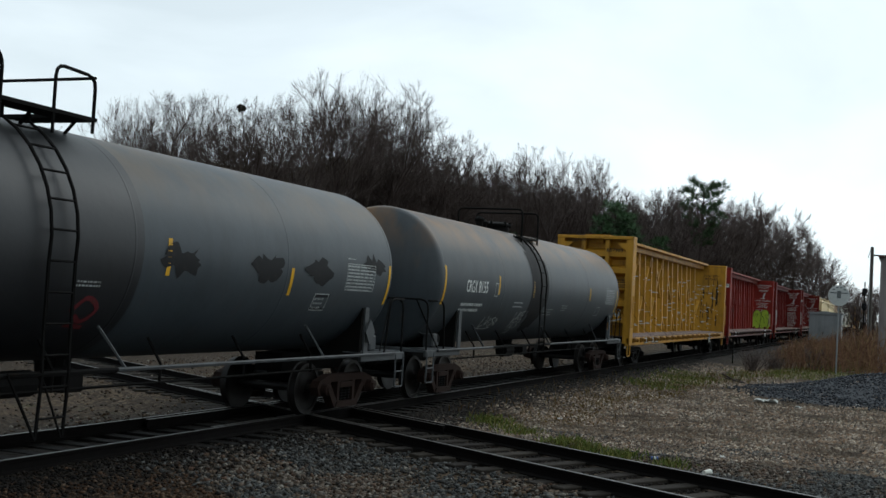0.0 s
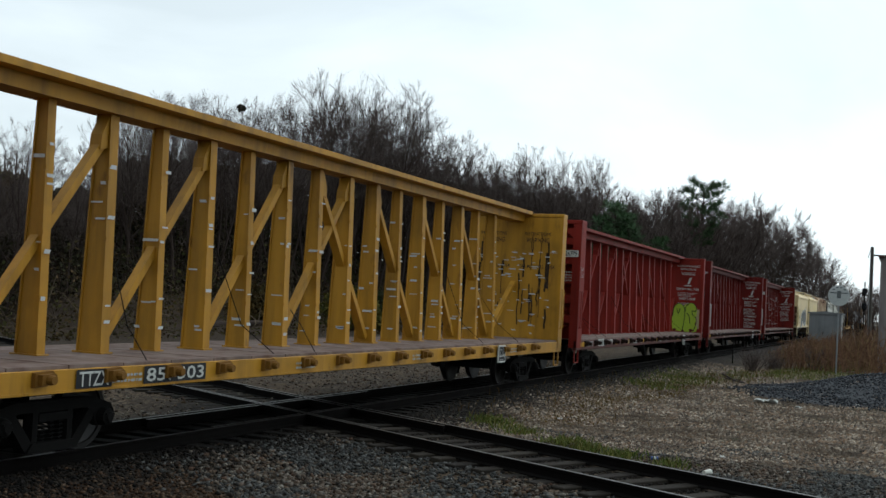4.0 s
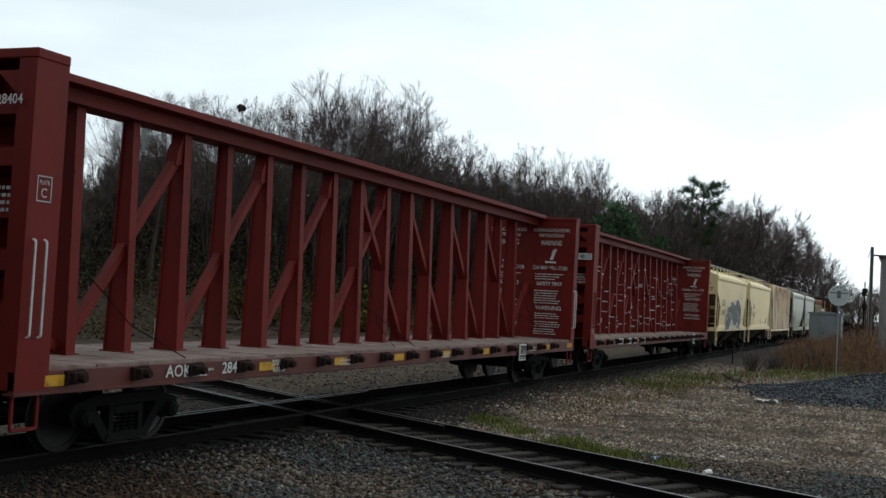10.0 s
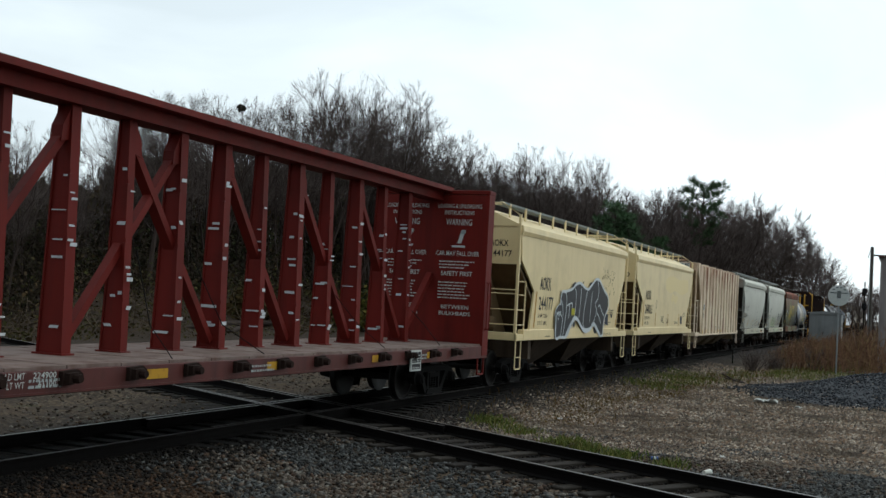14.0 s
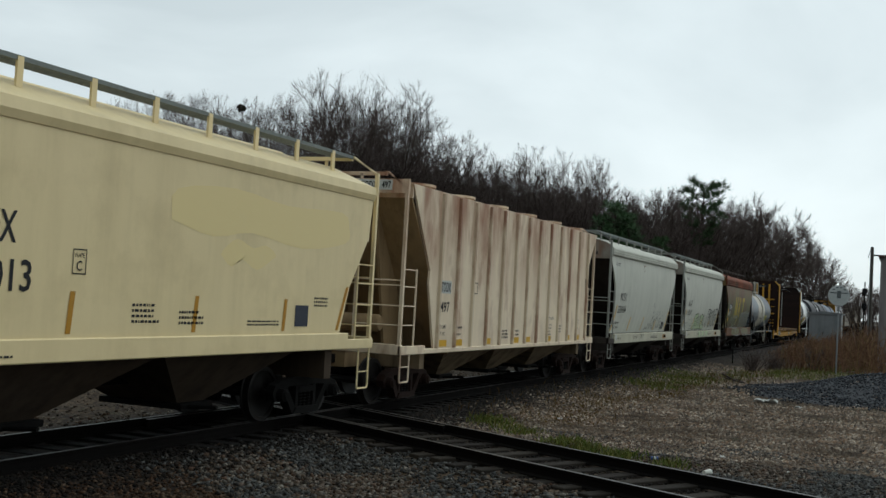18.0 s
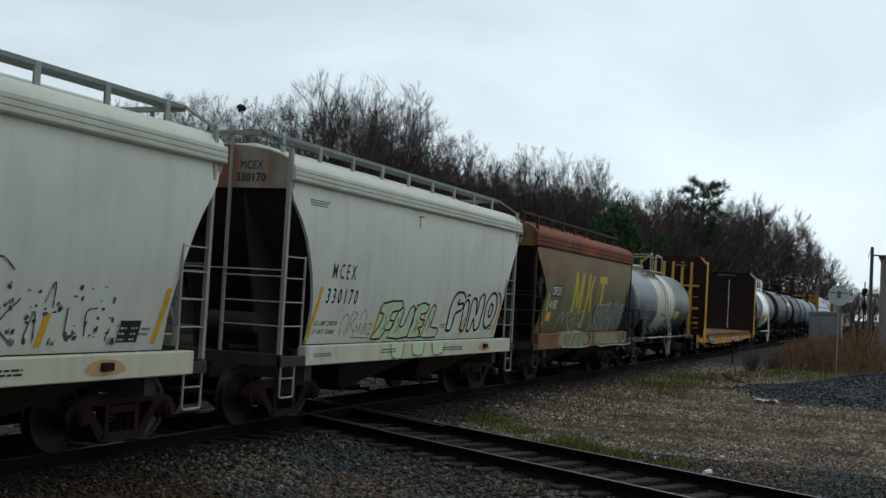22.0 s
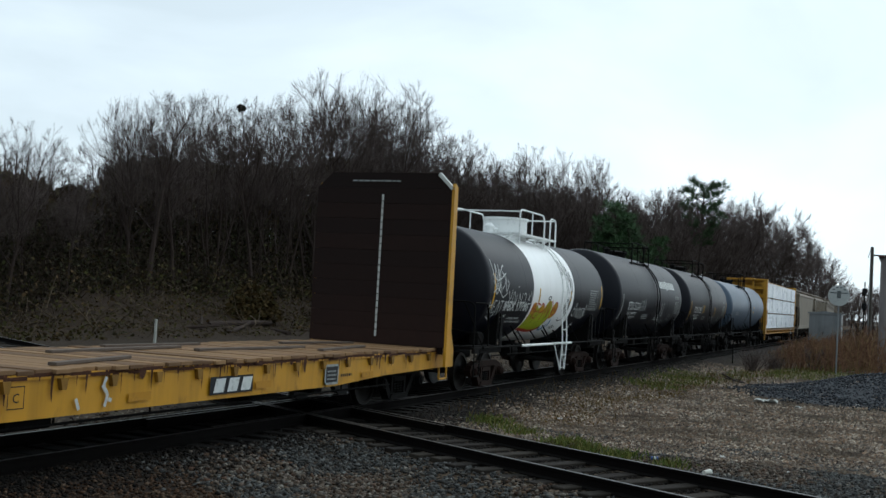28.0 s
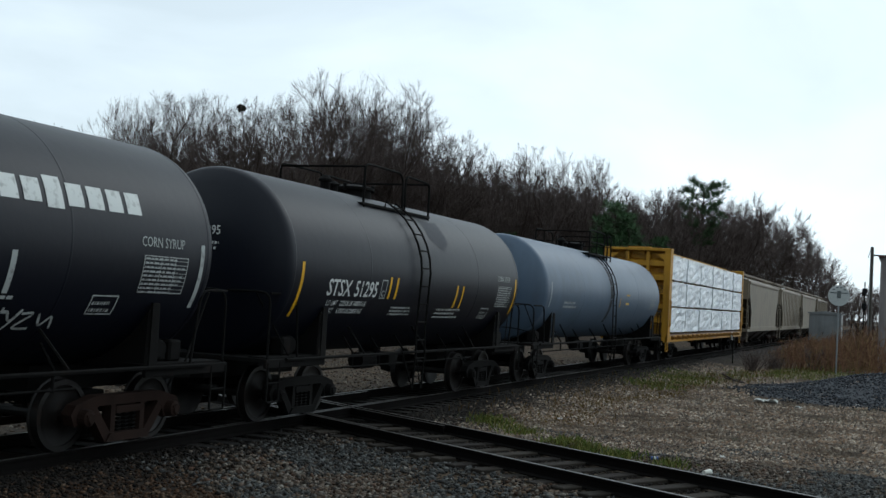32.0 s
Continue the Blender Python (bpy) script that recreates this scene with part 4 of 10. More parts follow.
        mark("data_print", M["offwhite"], car, lambda bm: (frame_mark(bm, at, 4.3, 2.12, 0.24, 0.36), letter(bm, at, "C", 4.36, 2.16, 0.12), lines(bm, at, 5.0, 1.78, 1.1, 0.22, 3, 41), lines(bm, at, 7.3, 1.72, 1.5, 0.28, 3, 42),
             table(bm, at, 10.75, 2.05, 0.95, 0.5, 9, 43), letter(bm, at, "CORN SYRUP", 10.68, 2.66, 0.13, 0.92), frame_mark(bm, at, 9.95, 1.72, 0.5, 0.28), lines(bm, at, 10.0, 1.76, 0.4, 0.2, 2, 45)))
        if brand:
            # the owner's name stands as plain white blocks
            mark("owner_mark", M["white"], car, lambda bm: [patch(bm, at, 7.55 + 0.36 * i, 3.05 - (0.05 if i == 4 else 0), 0.28, 0.29 if i != 4 else 0.4, 0.006, 0.0, 4) for i in range(9)], "row of white blocks")
            mark("graffiti", M["offwhite"], car, lambda bm: [stroke(bm, at, q, 0.035) for q in ([(8.2, 1.8), (8.32, 1.55), (8.42, 1.75), (8.5, 1.55), (8.6, 1.8)], [(8.68, 1.75), (8.78, 1.62), (8.9, 1.78), (8.74, 1.48)], [(8.92, 1.72), (9.1, 1.72), (8.9, 1.52), (9.15, 1.5)], [(9.2, 1.72), (9.3, 1.55), (9.42, 1.68), (9.5, 1.5)])], "white spray tag")
        mark("stain", paint("pale_dust_spill", "3b3d42", 0.8, 0.0, 0.2, 0.2), car,
             lambda bm: [patch(bm, at, 6.9 + 0.12 * i, 3.2 + 0.12 * abs(i - 4) * 0.5, 0.12, 0.75 - 0.1 * abs(i - 4) * 0.5, 0.004, 0.1, 5) for i in range(8)], "pale dust beside the manway")
        end = on_end(0.53)
        mark("reporting_mark", M["white"], car, lambda bm: (letter(bm, end, num, 0.0, 3.02, 0.15, 0.44), lines(bm, end, 0.06, 2.78, 0.36, 0.18, 2, 2)))

    # long pale blue-grey tank
    car, at = tank_car(296.65, 18.2, 1.5, 2.6, pale_blue, "long faded blue-grey tank car with black railings", (1.5, 1.6), ladder=8.85, walk_x=(7.6, 10.6), walk_z=3.9, tall=0.8, truck_key="iron",
                       stripes=((1.75, 2.1, 0.7, "offwhite"), (10.0, 2.2, 0.3, "yellow")))
    mark("placard", M["yellow"], car, lambda bm: patch(bm, at, 10.9, 2.3, 0.5, 0.36))
    mark("data_print", M["offwhite"], car, lambda bm: (lines(bm, at, 3.2, 2.1, 1.5, 0.25, 2, 51), lines(bm, at, 15.0, 2.2, 1.0, 0.4, 5, 52)))
    mark("stain", M["blackpaint"], car, lambda bm: patch(bm, at, 8.6, 1.6, 0.3, 2.4, 0.004, 0, 10))


# ---- centre-beam flat cars ----
bm_ = prism(bmesh.new(), [(-0.17, 1.10), (0.10, 1.12), (0.19, 1.06), (0.16, 1.0), (0.02, 0.94), (-0.17, 0.93)], "y", 0.0, -0.06)
prism(bm_, [(-0.13, 1.08), (0.06, 1.09), (0.12, 1.04), (0.0, 0.97), (-0.13, 0.96)], "y", -0.06, -0.13)
lathe(bm_, [(-0.21, 0.0), (-0.21, 0.05), (-0.17, 0.06), (-0.12, 0.06), (-0.12, 0.0)], "y", 10, (-0.02, 0, 1.02))
bmesh.ops.recalc_face_normals(bm_, faces=bm_.faces)
MESH_WINCH = bpy.data.meshes.new("winch")
bm_.to_mesh(MESH_WINCH)
bm_.free()
MESH_WINCH.materials.append(M["iron_rust"])
MESH_WINCH_YELLOW = MESH_WINCH.copy()
MESH_WINCH_YELLOW.materials[0] = paint("rusty_yellow_fittings", "6e4c18", 0.7, 0.7, 0.6, 0.1, "33200f", "1d150c", 0.2)


def centrebeam(x0, length, mat, deck_mat, label, numbers=(), plate=None, inner=None, dark=None, side_words=(), yellow_marks=True, straps=True, seed=0, scuff=None, sill=None, plate_x=5.5, first=3.15, patches=None, front=0.72, badge=3.05):
    car = thing("centrebeam_car", label, "flat car", "freight train", pose(x0, 0, 0))
    dark = dark or mat
    xa, xb = front, length - 0.9                 # outer faces of the bulkheads
    zd, zt, w = 1.16, 4.74, 1.43
    # underframe: side sills with stake pockets, deck, centre sill
    for y in (-1.42, 1.42):
        s = -1 if y < 0 else 1
        bm = bmesh.new()
        box(bm, (xa, y, 0.86), (xb, y - s * 0.1, 1.12), 0.01)
        box(bm, (xa, y + s * 0.012, 0.84), (xb, y - s * 0.16, 0.87))
        part("side_sill", bm, sill or mat, car)
    n_pocket = 17
    for i in range(n_pocket):
        x = first - 1.32 + 1.237 * i
        for y in (-1.42, 1.42):
            child("winch", MESH_WINCH if seed not in (1, 6) else MESH_WINCH_YELLOW, car, pose(x, y, 0, 0, 0, 0 if y < 0 else 180))
    n_plank = 22
    for i in range(n_plank):
        a = xa + 0.4 + i * (xb - xa - 0.8) / n_plank
        bm = box(bmesh.new(), (a + 0.01, -1.4, 1.12), (a + (xb - xa - 0.8) / n_plank - 0.01, 1.4, zd + 0.004 * (i % 3)), 0.004)
        part("deck_panel", bm, deck_mat, car)
    bm = bmesh.new()
    box(bm, (0.7, -0.3, 0.66), (length - 0.7, 0.3, 1.12))
    for x in np.linspace(3.0, length - 3.0, 9):
        box(bm, (x - 0.06, -1.35, 0.86), (x + 0.06, 1.35, 1.11))
    part("centre_sill", bm, M["iron"], car)
    # bulkheads
    for xo, s in ((xa, 1), (xb, -1)):
        bm = bmesh.new()
        deep = 0.52 if s > 0 else 0.36
        wide = 0.26 if s > 0 else 0.07
        xi = xo + s * deep
        box(bm, (xi - s * 0.08, -w + 0.04, zd), (xi, w - 0.04, zt - 0.06))
        part("bulkhead_panel", bm, inner or mat, car)
        bm = bmesh.new()
        for z in (1.75, 2.35, 2.95, 3.55, 4.15):
            prism(bm, [(xo + s * 0.1, z - 0.1), (xo + s * 0.1, z + 0.1), (xi - s * 0.085, z + 0.2), (xi - s * 0.085, z - 0.2)], "y", -w + 0.2, w - 0.2)
        for y in (-0.45, 0.45):
            box(bm, (xo + s * 0.06, y - 0.07, zd - 0.05), (xi - s * 0.085, y + 0.07, zt - 0.1))
        part("end_rib", bm, dark, car)
        for y in (-w, w):
            bm = bmesh.new()
            q = 1 if y > 0 else -1
            prism(bm, [(xo, zd - 0.26), (xo + s * (deep + 0.01), zd - 0.26), (xo + s * (deep + 0.01), zt), (xo, zt)], "y", y, y - q * wide)
            part("corner_post", bm, mat, car)
        bm = bmesh.new()
        box(bm, (xo - s * 0.012, -w - 0.012, zt - (0.07 if s > 0 else 0.05)), (xo + s * (deep + 0.018), w + 0.012, zt + 0.05), 0.015)
        prism(bm, [(-w + 0.2, zt - 0.55), (-w + 0.2, zt - 0.2), (-w + 0.6, zt - 0.2)], "x", xo + s * 0.02, xo + s * 0.08)
        prism(bm, [(w - 0.2, zt - 0.55), (w - 0.2, zt - 0.2), (w - 0.6, zt - 0.2)], "x", xo + s * 0.02, xo + s * 0.08)
        part("top_beam", bm, mat, car)
        # grab irons and steps
        bm = bmesh.new()
        for y in (-w - 0.05,):
            for k in (0.12, 0.3):
                rod(bm, [(xo + s * k, -w, 1.5), (xo + s * k, y, 1.52), (xo + s * k, y, 2.6), (xo + s * k, -w, 2.62)], 0.014, 0.04, 5)
        for z in (1.55, 2.05, 2.55):
            tube(bm, [(xo - s * 0.06, -1.1, z), (xo - s * 0.06, -0.5, z)], 0.014, 5)
        part("grab_iron", bm, M["plate"] if seed == 3 else mat, car)
        bm = bmesh.new()
        xs = xo + s * 0.05
        rod(bm, [(xs, -1.36, 0.9), (xs, -1.36, 0.45), (xs + s * 0.4, -1.36, 0.45), (xs + s * 0.4, -1.36, 0.9)], 0.025, 0.04, 5)
        part("step", bm, mat, car)
    # centre truss: tapered posts, diagonals, top chord
    xs = [first + 1.237 * i for i in range(16)]
    for i, x in enumerate(xs):
        bm = bmesh.new()
        wide = i % 2 == 0 if i < 8 else i % 2 == 1 or i == 8
        hw, yb, yt = (0.075, 0.205, 0.115) if wide else (0.06, 0.18, 0.085)
        lo = [bm.verts.new((x + a, b, zd - 0.04)) for a, b in ((-hw, -yb), (hw, -yb), (hw, yb), (-hw, yb))]
        hi = [bm.verts.new((x + a * 0.85, b, zt - 0.16)) for a, b in ((-hw, -yt), (hw, -yt), (hw, yt), (-hw, yt))]
        bm.faces.new(lo[::-1])
        bm.faces.new(hi)
        for k in range(4):
            bm.faces.new((lo[k], lo[(k + 1) % 4], hi[(k + 1) % 4], hi[k]))
        # edge flange, foot plate and strap lugs
        for q in (-1, 1):
            prism(bm, [(q * (yb + 0.012), zd), (q * (yb - 0.012), zd), (q * (yt - 0.012), zt - 0.16), (q * (yt + 0.012), zt - 0.16)], "x", x - hw - 0.016, x + hw + 0.016)
        box(bm, (x - hw - 0.05, -yb - 0.05, zd - 0.01), (x + hw + 0.05, yb + 0.05, zd + 0.025))
        for z in (1.9, 2.75, 3.6):
            y = yb + (yt - yb) * (z - zd) / (zt - zd)
            box(bm, (x - hw - 0.03, -y - 0.03, z), (x - hw + 0.01, -y + 0.02, z + 0.06))
        part("truss_post", bm, mat, car)
    for i, j in ((0, 2), (2, 4), (4, 6), (6, 8), (9, 7), (11, 9), (13, 11), (15, 13)):
        s = 1 if j > i else -1
        p, q = Vector((xs[i] + s * 0.1, 0, zd + 0.12)), Vector((xs[j], 0, zt - 0.45))
        up = Vector((-(q - p).z, 0, (q - p).x)).normalized() * 0.058
        bm = prism(bmesh.new(), [(v.x, v.z) for v in (p + up, q + up, q - up, p - up)], "y", -0.08 + 0.008 * s, 0.08 - 0.008 * s)
        # gusset plate at the upper end
        prism(bm, [(xs[j] - s * 0.06, zt - 0.2), (xs[j] - s * 0.22, zt - 0.5), (xs[j] - s * 0.24, zt - 0.72), (xs[j] - s * 0.06, zt - 0.68)], "y", -0.1, 0.1)
        part("diagonal_brace", bm, mat, car)
    for p, q in ((Vector((xs[-1] + 0.1, 0, zd + 0.1)), Vector((xb - 0.38, 0, 2.75))), (Vector((xs[0] - 0.1, 0, zd + 0.1)), Vector((xa + 0.5, 0, 2.2)))):
        up = Vector((-(q - p).z, 0, (q - p).x)).normalized() * 0.07
        part("end_brace", prism(bmesh.new(), [(v.x, v.z) for v in (p + up, q + up, q - up, p - up)], "y", -0.07, 0.07), mat, car)
    bm = bmesh.new()
    prism(bm, [(-0.24, zt - 0.2), (0.24, zt - 0.2), (0.24, zt - 0.0), (0.47, zt + 0.01), (0.47, zt + 0.11), (-0.47, zt + 0.11), (-0.47, zt + 0.01), (-0.24, zt - 0.0)], "x", xa + 0.3, xb - 0.3)
    part("top_chord", bm, mat, car)
    if straps:
        bm = bmesh.new()
        rnd = random.Random(seed)
        for i in range(5):
            x = xs[rnd.randrange(len(xs))]
            e = x + rnd.uniform(-1.2, 1.2)
            tube(bm, [(x, -0.3, rnd.uniform(1.8, 3.0)), ((x + e) / 2, -0.8, 1.6), (e, -1.38, 1.18)], 0.008, 4)
        part("strap_cable", bm, M["iron"], car, "loose hanging tie-down cables")["kind"] = "stuff"
    if scuff:
        rnd = random.Random(seed + 50)
        def scraps(bm):
            for i, x in enumerate(xs):
                yb, yt = 0.205, 0.115
                for _ in range(5):
                    z = zd + 0.2 + 2.6 * rnd.random()
                    y = yb + (yt - yb) * (z - zd) / (zt - zd) + 0.004
                    patch(bm, on_side(-y), x - rnd.uniform(0.03, 0.09), z, rnd.uniform(0.07, 0.16), rnd.uniform(0.02, 0.06), 0.016, rnd.uniform(-0.5, 0.5))
        mark("scuff", scuff, car, scraps, "pale torn wrapping scraps")["kind"] = "stuff"
        def bands(bm):
            for i, x in enumerate(xs):
                for _ in range(3 + i // 3):
                    z = zd + 0.25 + 2.4 * rnd.random() ** 1.3
                    half = 0.19 - 0.1 * (z - zd) / (zt - zd)
                    a = rnd.uniform(-half, half * 0.6)
                    patch(bm, on_end(x - 0.092), a, z, min(rnd.uniform(0.08, 0.3), half - a), rnd.uniform(0.015, 0.05), 0.006, rnd.uniform(-0.6, 0.6))
        mark("scuff", scuff, car, bands, "pale torn wrapping wound on the posts")["kind"] = "stuff"
    # marks on the sill, posts and panels
    side = on_side(-1.43)
    if yellow_marks:
        mark("reflective_stripe", M["grimy_yellow"], car, lambda bm: [patch(bm, side, x, 0.93, 0.46, 0.13, 0.004) for x in patches or [xa + 0.47] + [first + 2.85 + 2.474 * i for i in range(7)] + [xb - 0.7]], "yellow reflective patches along the sill")
    plate_at = part("data_plate", box(bmesh.new(), (length - plate_x, -1.5, 0.7), (length - plate_x + 0.5, -1.47, 1.12)), M["plate"], car, "white framed data plate with black panes")
    part("plate_bracket", box(bmesh.new(), (length - plate_x + 0.1, -1.47, 0.85), (length - plate_x + 0.4, -1.42, 1.05)), M["iron"], car)
    for u, v, w_, h_ in ((0.035, 0.17, 0.26, 0.215), (0.32, 0.17, 0.145, 0.215), (0.035, 0.035, 0.43, 0.11)):
        mark("pane", M["black"], plate_at, lambda bm: patch(bm, on_side(-1.5), length - plate_x + u, 0.7 + v, w_, h_, 0.004))
    mark("data_print", M["plate"], car, lambda bm: (lines(bm, on_side(-1.5), length - plate_x + 0.06, 0.89, 0.2, 0.17, 3, seed, 0.008, 0.4), lines(bm, on_side(-1.5), length - plate_x + 0.33, 0.89, 0.1, 0.17, 3, seed + 1, 0.008, 0.4), lines(bm, on_side(-1.5), length - plate_x + 0.06, 0.755, 0.36, 0.06, 1, seed + 2, 0.008, 0.5)))
    lab = on_side(-w - 0.002)
    mark("data_print", M["offwhite"], car, lambda bm: (frame_mark(bm, lab, xa + 0.12, badge, 0.24, 0.3, 0.014), letter(bm, lab, "PLATE", xa + 0.16, badge + 0.2, 0.05, 0.16), letter(bm, lab, "C", xa + 0.19, badge + 0.05, 0.11), [lines(bm, side, x, 0.92, 0.7, 0.14, 2, seed + int(x * 3)) for x in (xa + 3.2, xa + 7.8, xa + 12.5, xa + 18.6)]))
    for u, v, word, h, width in side_words:
        mark("reporting_mark", M["plate"], car, lambda bm: letter(bm, side, word, u, v, h, width, 0.012))
    end = on_end(xa + 0.1)
    if plate:
        mark("number_plate", M["plate"], car, lambda bm: patch(bm, on_end(xa + 0.2), 0.58, 3.66, 0.78, 0.2, 0.225), "white plate on the end")
    for u, v, word, h, width, key in numbers:
        mark("reporting_mark", M[key], car, lambda bm: letter(bm, on_end(xa + 0.2), word, u, v, h, width, 0.23))
    mark("data_print", M["black"] if seed in (1, 6) else M["offwhite"], car, lambda bm: (lines(bm, end, 0.74, 2.92, 0.6, 0.34, 4, 61, 0.02), lines(bm, end, 0.2, 2.1, 0.5, 0.22, 3, 62, 0.02)))
    truck(car, 3.3)
    truck(car, length - 3.3)
    couplers(car, length)
    return car, on_end(xb - 0.36 - 0.002)


def warning_board(car, at, key, low=True):
    """The printed warnings, twice on the inner face of a bulkhead."""
    def draw(bm):
        for c in (-0.68, 0.68):
            rows = ((4.36, "LOADING & UNLOADING", 0.1, 1.12), (4.2, "INSTRUCTIONS", 0.1, 0.76), (3.95, "WARNING", 0.15, 0.66), (3.22, "CAR MAY FALL OVER", 0.11, 1.1), (2.74, "SAFETY FIRST", 0.11, 0.8))
            for v, word, h, width in rows:
                letter(bm, at, word, c - width / 2, v, h, width)
            # the tipping-load sign: slanted block on a base line
            patch(bm, at, c - 0.02, 3.52, 0.1, 0.3, 0.006, 0.3)
            patch(bm, at, c - 0.16, 3.42, 0.34, 0.05, 0.006)
            patch(bm, at, c + 0.08, 3.76, 0.1, 0.08, 0.006)
            for k, v in enumerate((3.0, 2.5, 2.28)):
                lines(bm, at, c - 0.46, v - 0.08, 0.92, 0.22, 3, 70 + k, 0.005, 0.42)
            if low:
                letter(bm, at, "WARNING", c - 0.4, 2.0, 0.13, 0.8)
                for k, v in enumerate((1.75, 1.5, 1.28)):
                    lines(bm, at, c - 0.42, v, 0.84, 0.2, 3, 80 + k, 0.005, 0.42)
    mark("warning_text", M[key], car, draw, "white printed loading warnings")


def centrebeams():
    yellow = paint("worn_yellow_paint", "ab7c1a", 0.55, 0.55, 0.5, 0.2, "4a2f1a", "3b2c14", 0.3, 0.5)
    red = paint("oxide_red_paint", "792219", 0.6, 0.45, 0.45, 0.05, "38180f", "1f0d0a", 0.15)
    red_b = paint("dark_oxide_red_paint", "601611", 0.6, 0.3, 0.3, 0.03, "33160f", "1c0c0a", 0.15, seed=4.0)
    red_c = paint("brown_oxide_red_paint", "621811", 0.6, 0.35, 0.35, 0.03, "3a1b10", "1d0e0a", 0.15, seed=8.0)
    dull = paint("rusty_sill_paint", "4e1f19", 0.6, 0.6, 0.5, 0.2, "3a2218", "140d0b", 0.3, seed=3.0)
    deck = paint("weathered_deck", "7a6a63", 0.9, 0.7, 0.5, 0.3, "4f3328", "3b332f", 0.15, 0.6, rust_at=(0.45, 0.7))
    scrap = plain("white_plastic_scraps", "b9bcbd", 0.5, 0.2)

    car, at = centrebeam(39.4, 24.75, yellow, deck, "empty yellow centre-beam flat car, scuffed and hung with wrapping scraps", seed=1, scuff=scrap, plate_x=6.5, yellow_marks=False, first=2.77,
                         numbers=((0.45, 4.2, "857303", 0.13, 0.6, "black"), (-0.9, 4.56, "CAUTION", 0.1, 0.55, "black")),
                         side_words=((3.3, 0.9, "TTZX", 0.18, 0.55), (4.6, 0.9, "857303", 0.18, 1.3)))
    mark("number_plate", M["black"], car, lambda bm: [patch(bm, on_side(-1.432), u, 0.875, w_, 0.23, 0.006) for u, w_ in ((3.25, 0.66), (4.55, 1.4))], "black plate behind the number")
    mark("graffiti", M["offwhite"], car, lambda bm: [stroke(bm, on_end(0.72), q, 0.05, 0.03) for q in ([(0.3, 1.9), (0.5, 2.1), (0.45, 1.8), (0.7, 2.05), (0.75, 1.8)], [(0.8, 2.1), (0.95, 1.85), (1.05, 2.1)], [(0.25, 1.75), (0.7, 1.7), (1.1, 1.78)])], "faint white scrawl")
    mark("warning_text", M["black"], car, lambda bm: [(letter(bm, at, "INSTRUCTIONS", c - 0.4, 4.15, 0.1, 0.8), letter(bm, at, "WARNING", c - 0.35, 3.95, 0.13, 0.7), letter(bm, at, "CAR MAY FALL OVER", c - 0.55, 3.2, 0.1, 1.1)) for c in (-0.68, 0.68)])
    rnd = random.Random(7)
    rubbed = plain("dark_brown_rub_marks", "2a1f14", 0.8, 0.7, "8a6418", scale=6.0)

    def rubs(bm):
        for i in range(30):
            c = rnd.choice((-1.2, -1.02, -0.42, 0.0, 0.22, 0.55, 0.78, 1.0)) + rnd.gauss(0, 0.035)
            z = rnd.uniform(1.4, 3.6)
            ln = rnd.uniform(0.3, 1.3)
            stroke(bm, at, [(c + rnd.gauss(0, 0.012), min(4.25, z + ln * k / 4)) for k in range(5)], rnd.uniform(0.015, 0.06), 0.004 + 0.0001 * i, 2)
    mark("scuff", rubbed, car, rubs, "dark rubbed stripes")["kind"] = "stuff"
    mark("scuff", scrap, car, lambda bm: [patch(bm, at, rnd.uniform(-1.25, 1.1), rnd.uniform(1.3, 3.7), rnd.uniform(0.05, 0.22), rnd.uniform(0.012, 0.04), 0.012, rnd.uniform(-1.5, 1.5)) for _ in range(90)], "torn white wrapping scraps")["kind"] = "stuff"

    car, at = centrebeam(64.15, 24.6, red, deck, "empty red centre-beam flat car with green graffiti on its end board", seed=2, sill=dull, plate=True, plate_x=6.4, front=0.74, patches=[1.2, 5.55, 7.5, 9.95, 12.3, 17.0, 19.5, 22.0],
                         numbers=((0.62, 3.69, "ANR", 0.14, 0.28, "black"), (0.95, 3.69, "26779", 0.14, 0.37, "black")),
                         side_words=((4.53, 0.94, "26779", 0.17, 0.78), (9.65, 1.0, "LD LMT", 0.08, 0.3), (9.65, 0.9, "LT WT", 0.08, 0.28), (14.57, 1.0, "IH 11-7", 0.09, 0.36), (14.55, 0.88, "IL 73-0", 0.09, 0.36)))
    mark("number_plate", M["plate"], car, lambda bm: patch(bm, on_side(-1.43), 3.36, 0.91, 0.71, 0.23, 0.006))
    mark("reporting_mark", M["black"], car, lambda bm: letter(bm, on_side(-1.43), "ANR", 3.5, 0.94, 0.175, 0.53, 0.012))
    mark("data_print", M["offwhite"], car, lambda bm: (lines(bm, on_side(-1.43), 2.15, 0.93, 0.7, 0.18, 3, 33), lines(bm, on_side(-1.43), 7.43, 0.95, 0.5, 0.12, 2, 34)))
    warning_board(car, at, "plate", low=False)
    lime, cream = plain("lime_green_spray_paint", "94ab30", 0.5, 0.35, "6e7d2c"), plain("pale_sprayed_block", "9b8f6a", 0.6, 0.4)
    for c in (-0.7, 0.62):
        mark("graffiti_fill", lime, car, lambda bm: (silhouette(bm, at, [(c - 0.6, 1.24), (c - 0.64, 1.8), (c - 0.6, 2.2), (c - 0.5, 2.46), (c - 0.28, 2.56), (c - 0.08, 2.44), (c + 0.06, 2.56), (c + 0.3, 2.6), (c + 0.5, 2.46), (c + 0.56, 2.2), (c + 0.52, 1.7), (c + 0.58, 1.24), (c + 0.1, 1.18)], 0.012, 3),), "lime green sprayed letters")
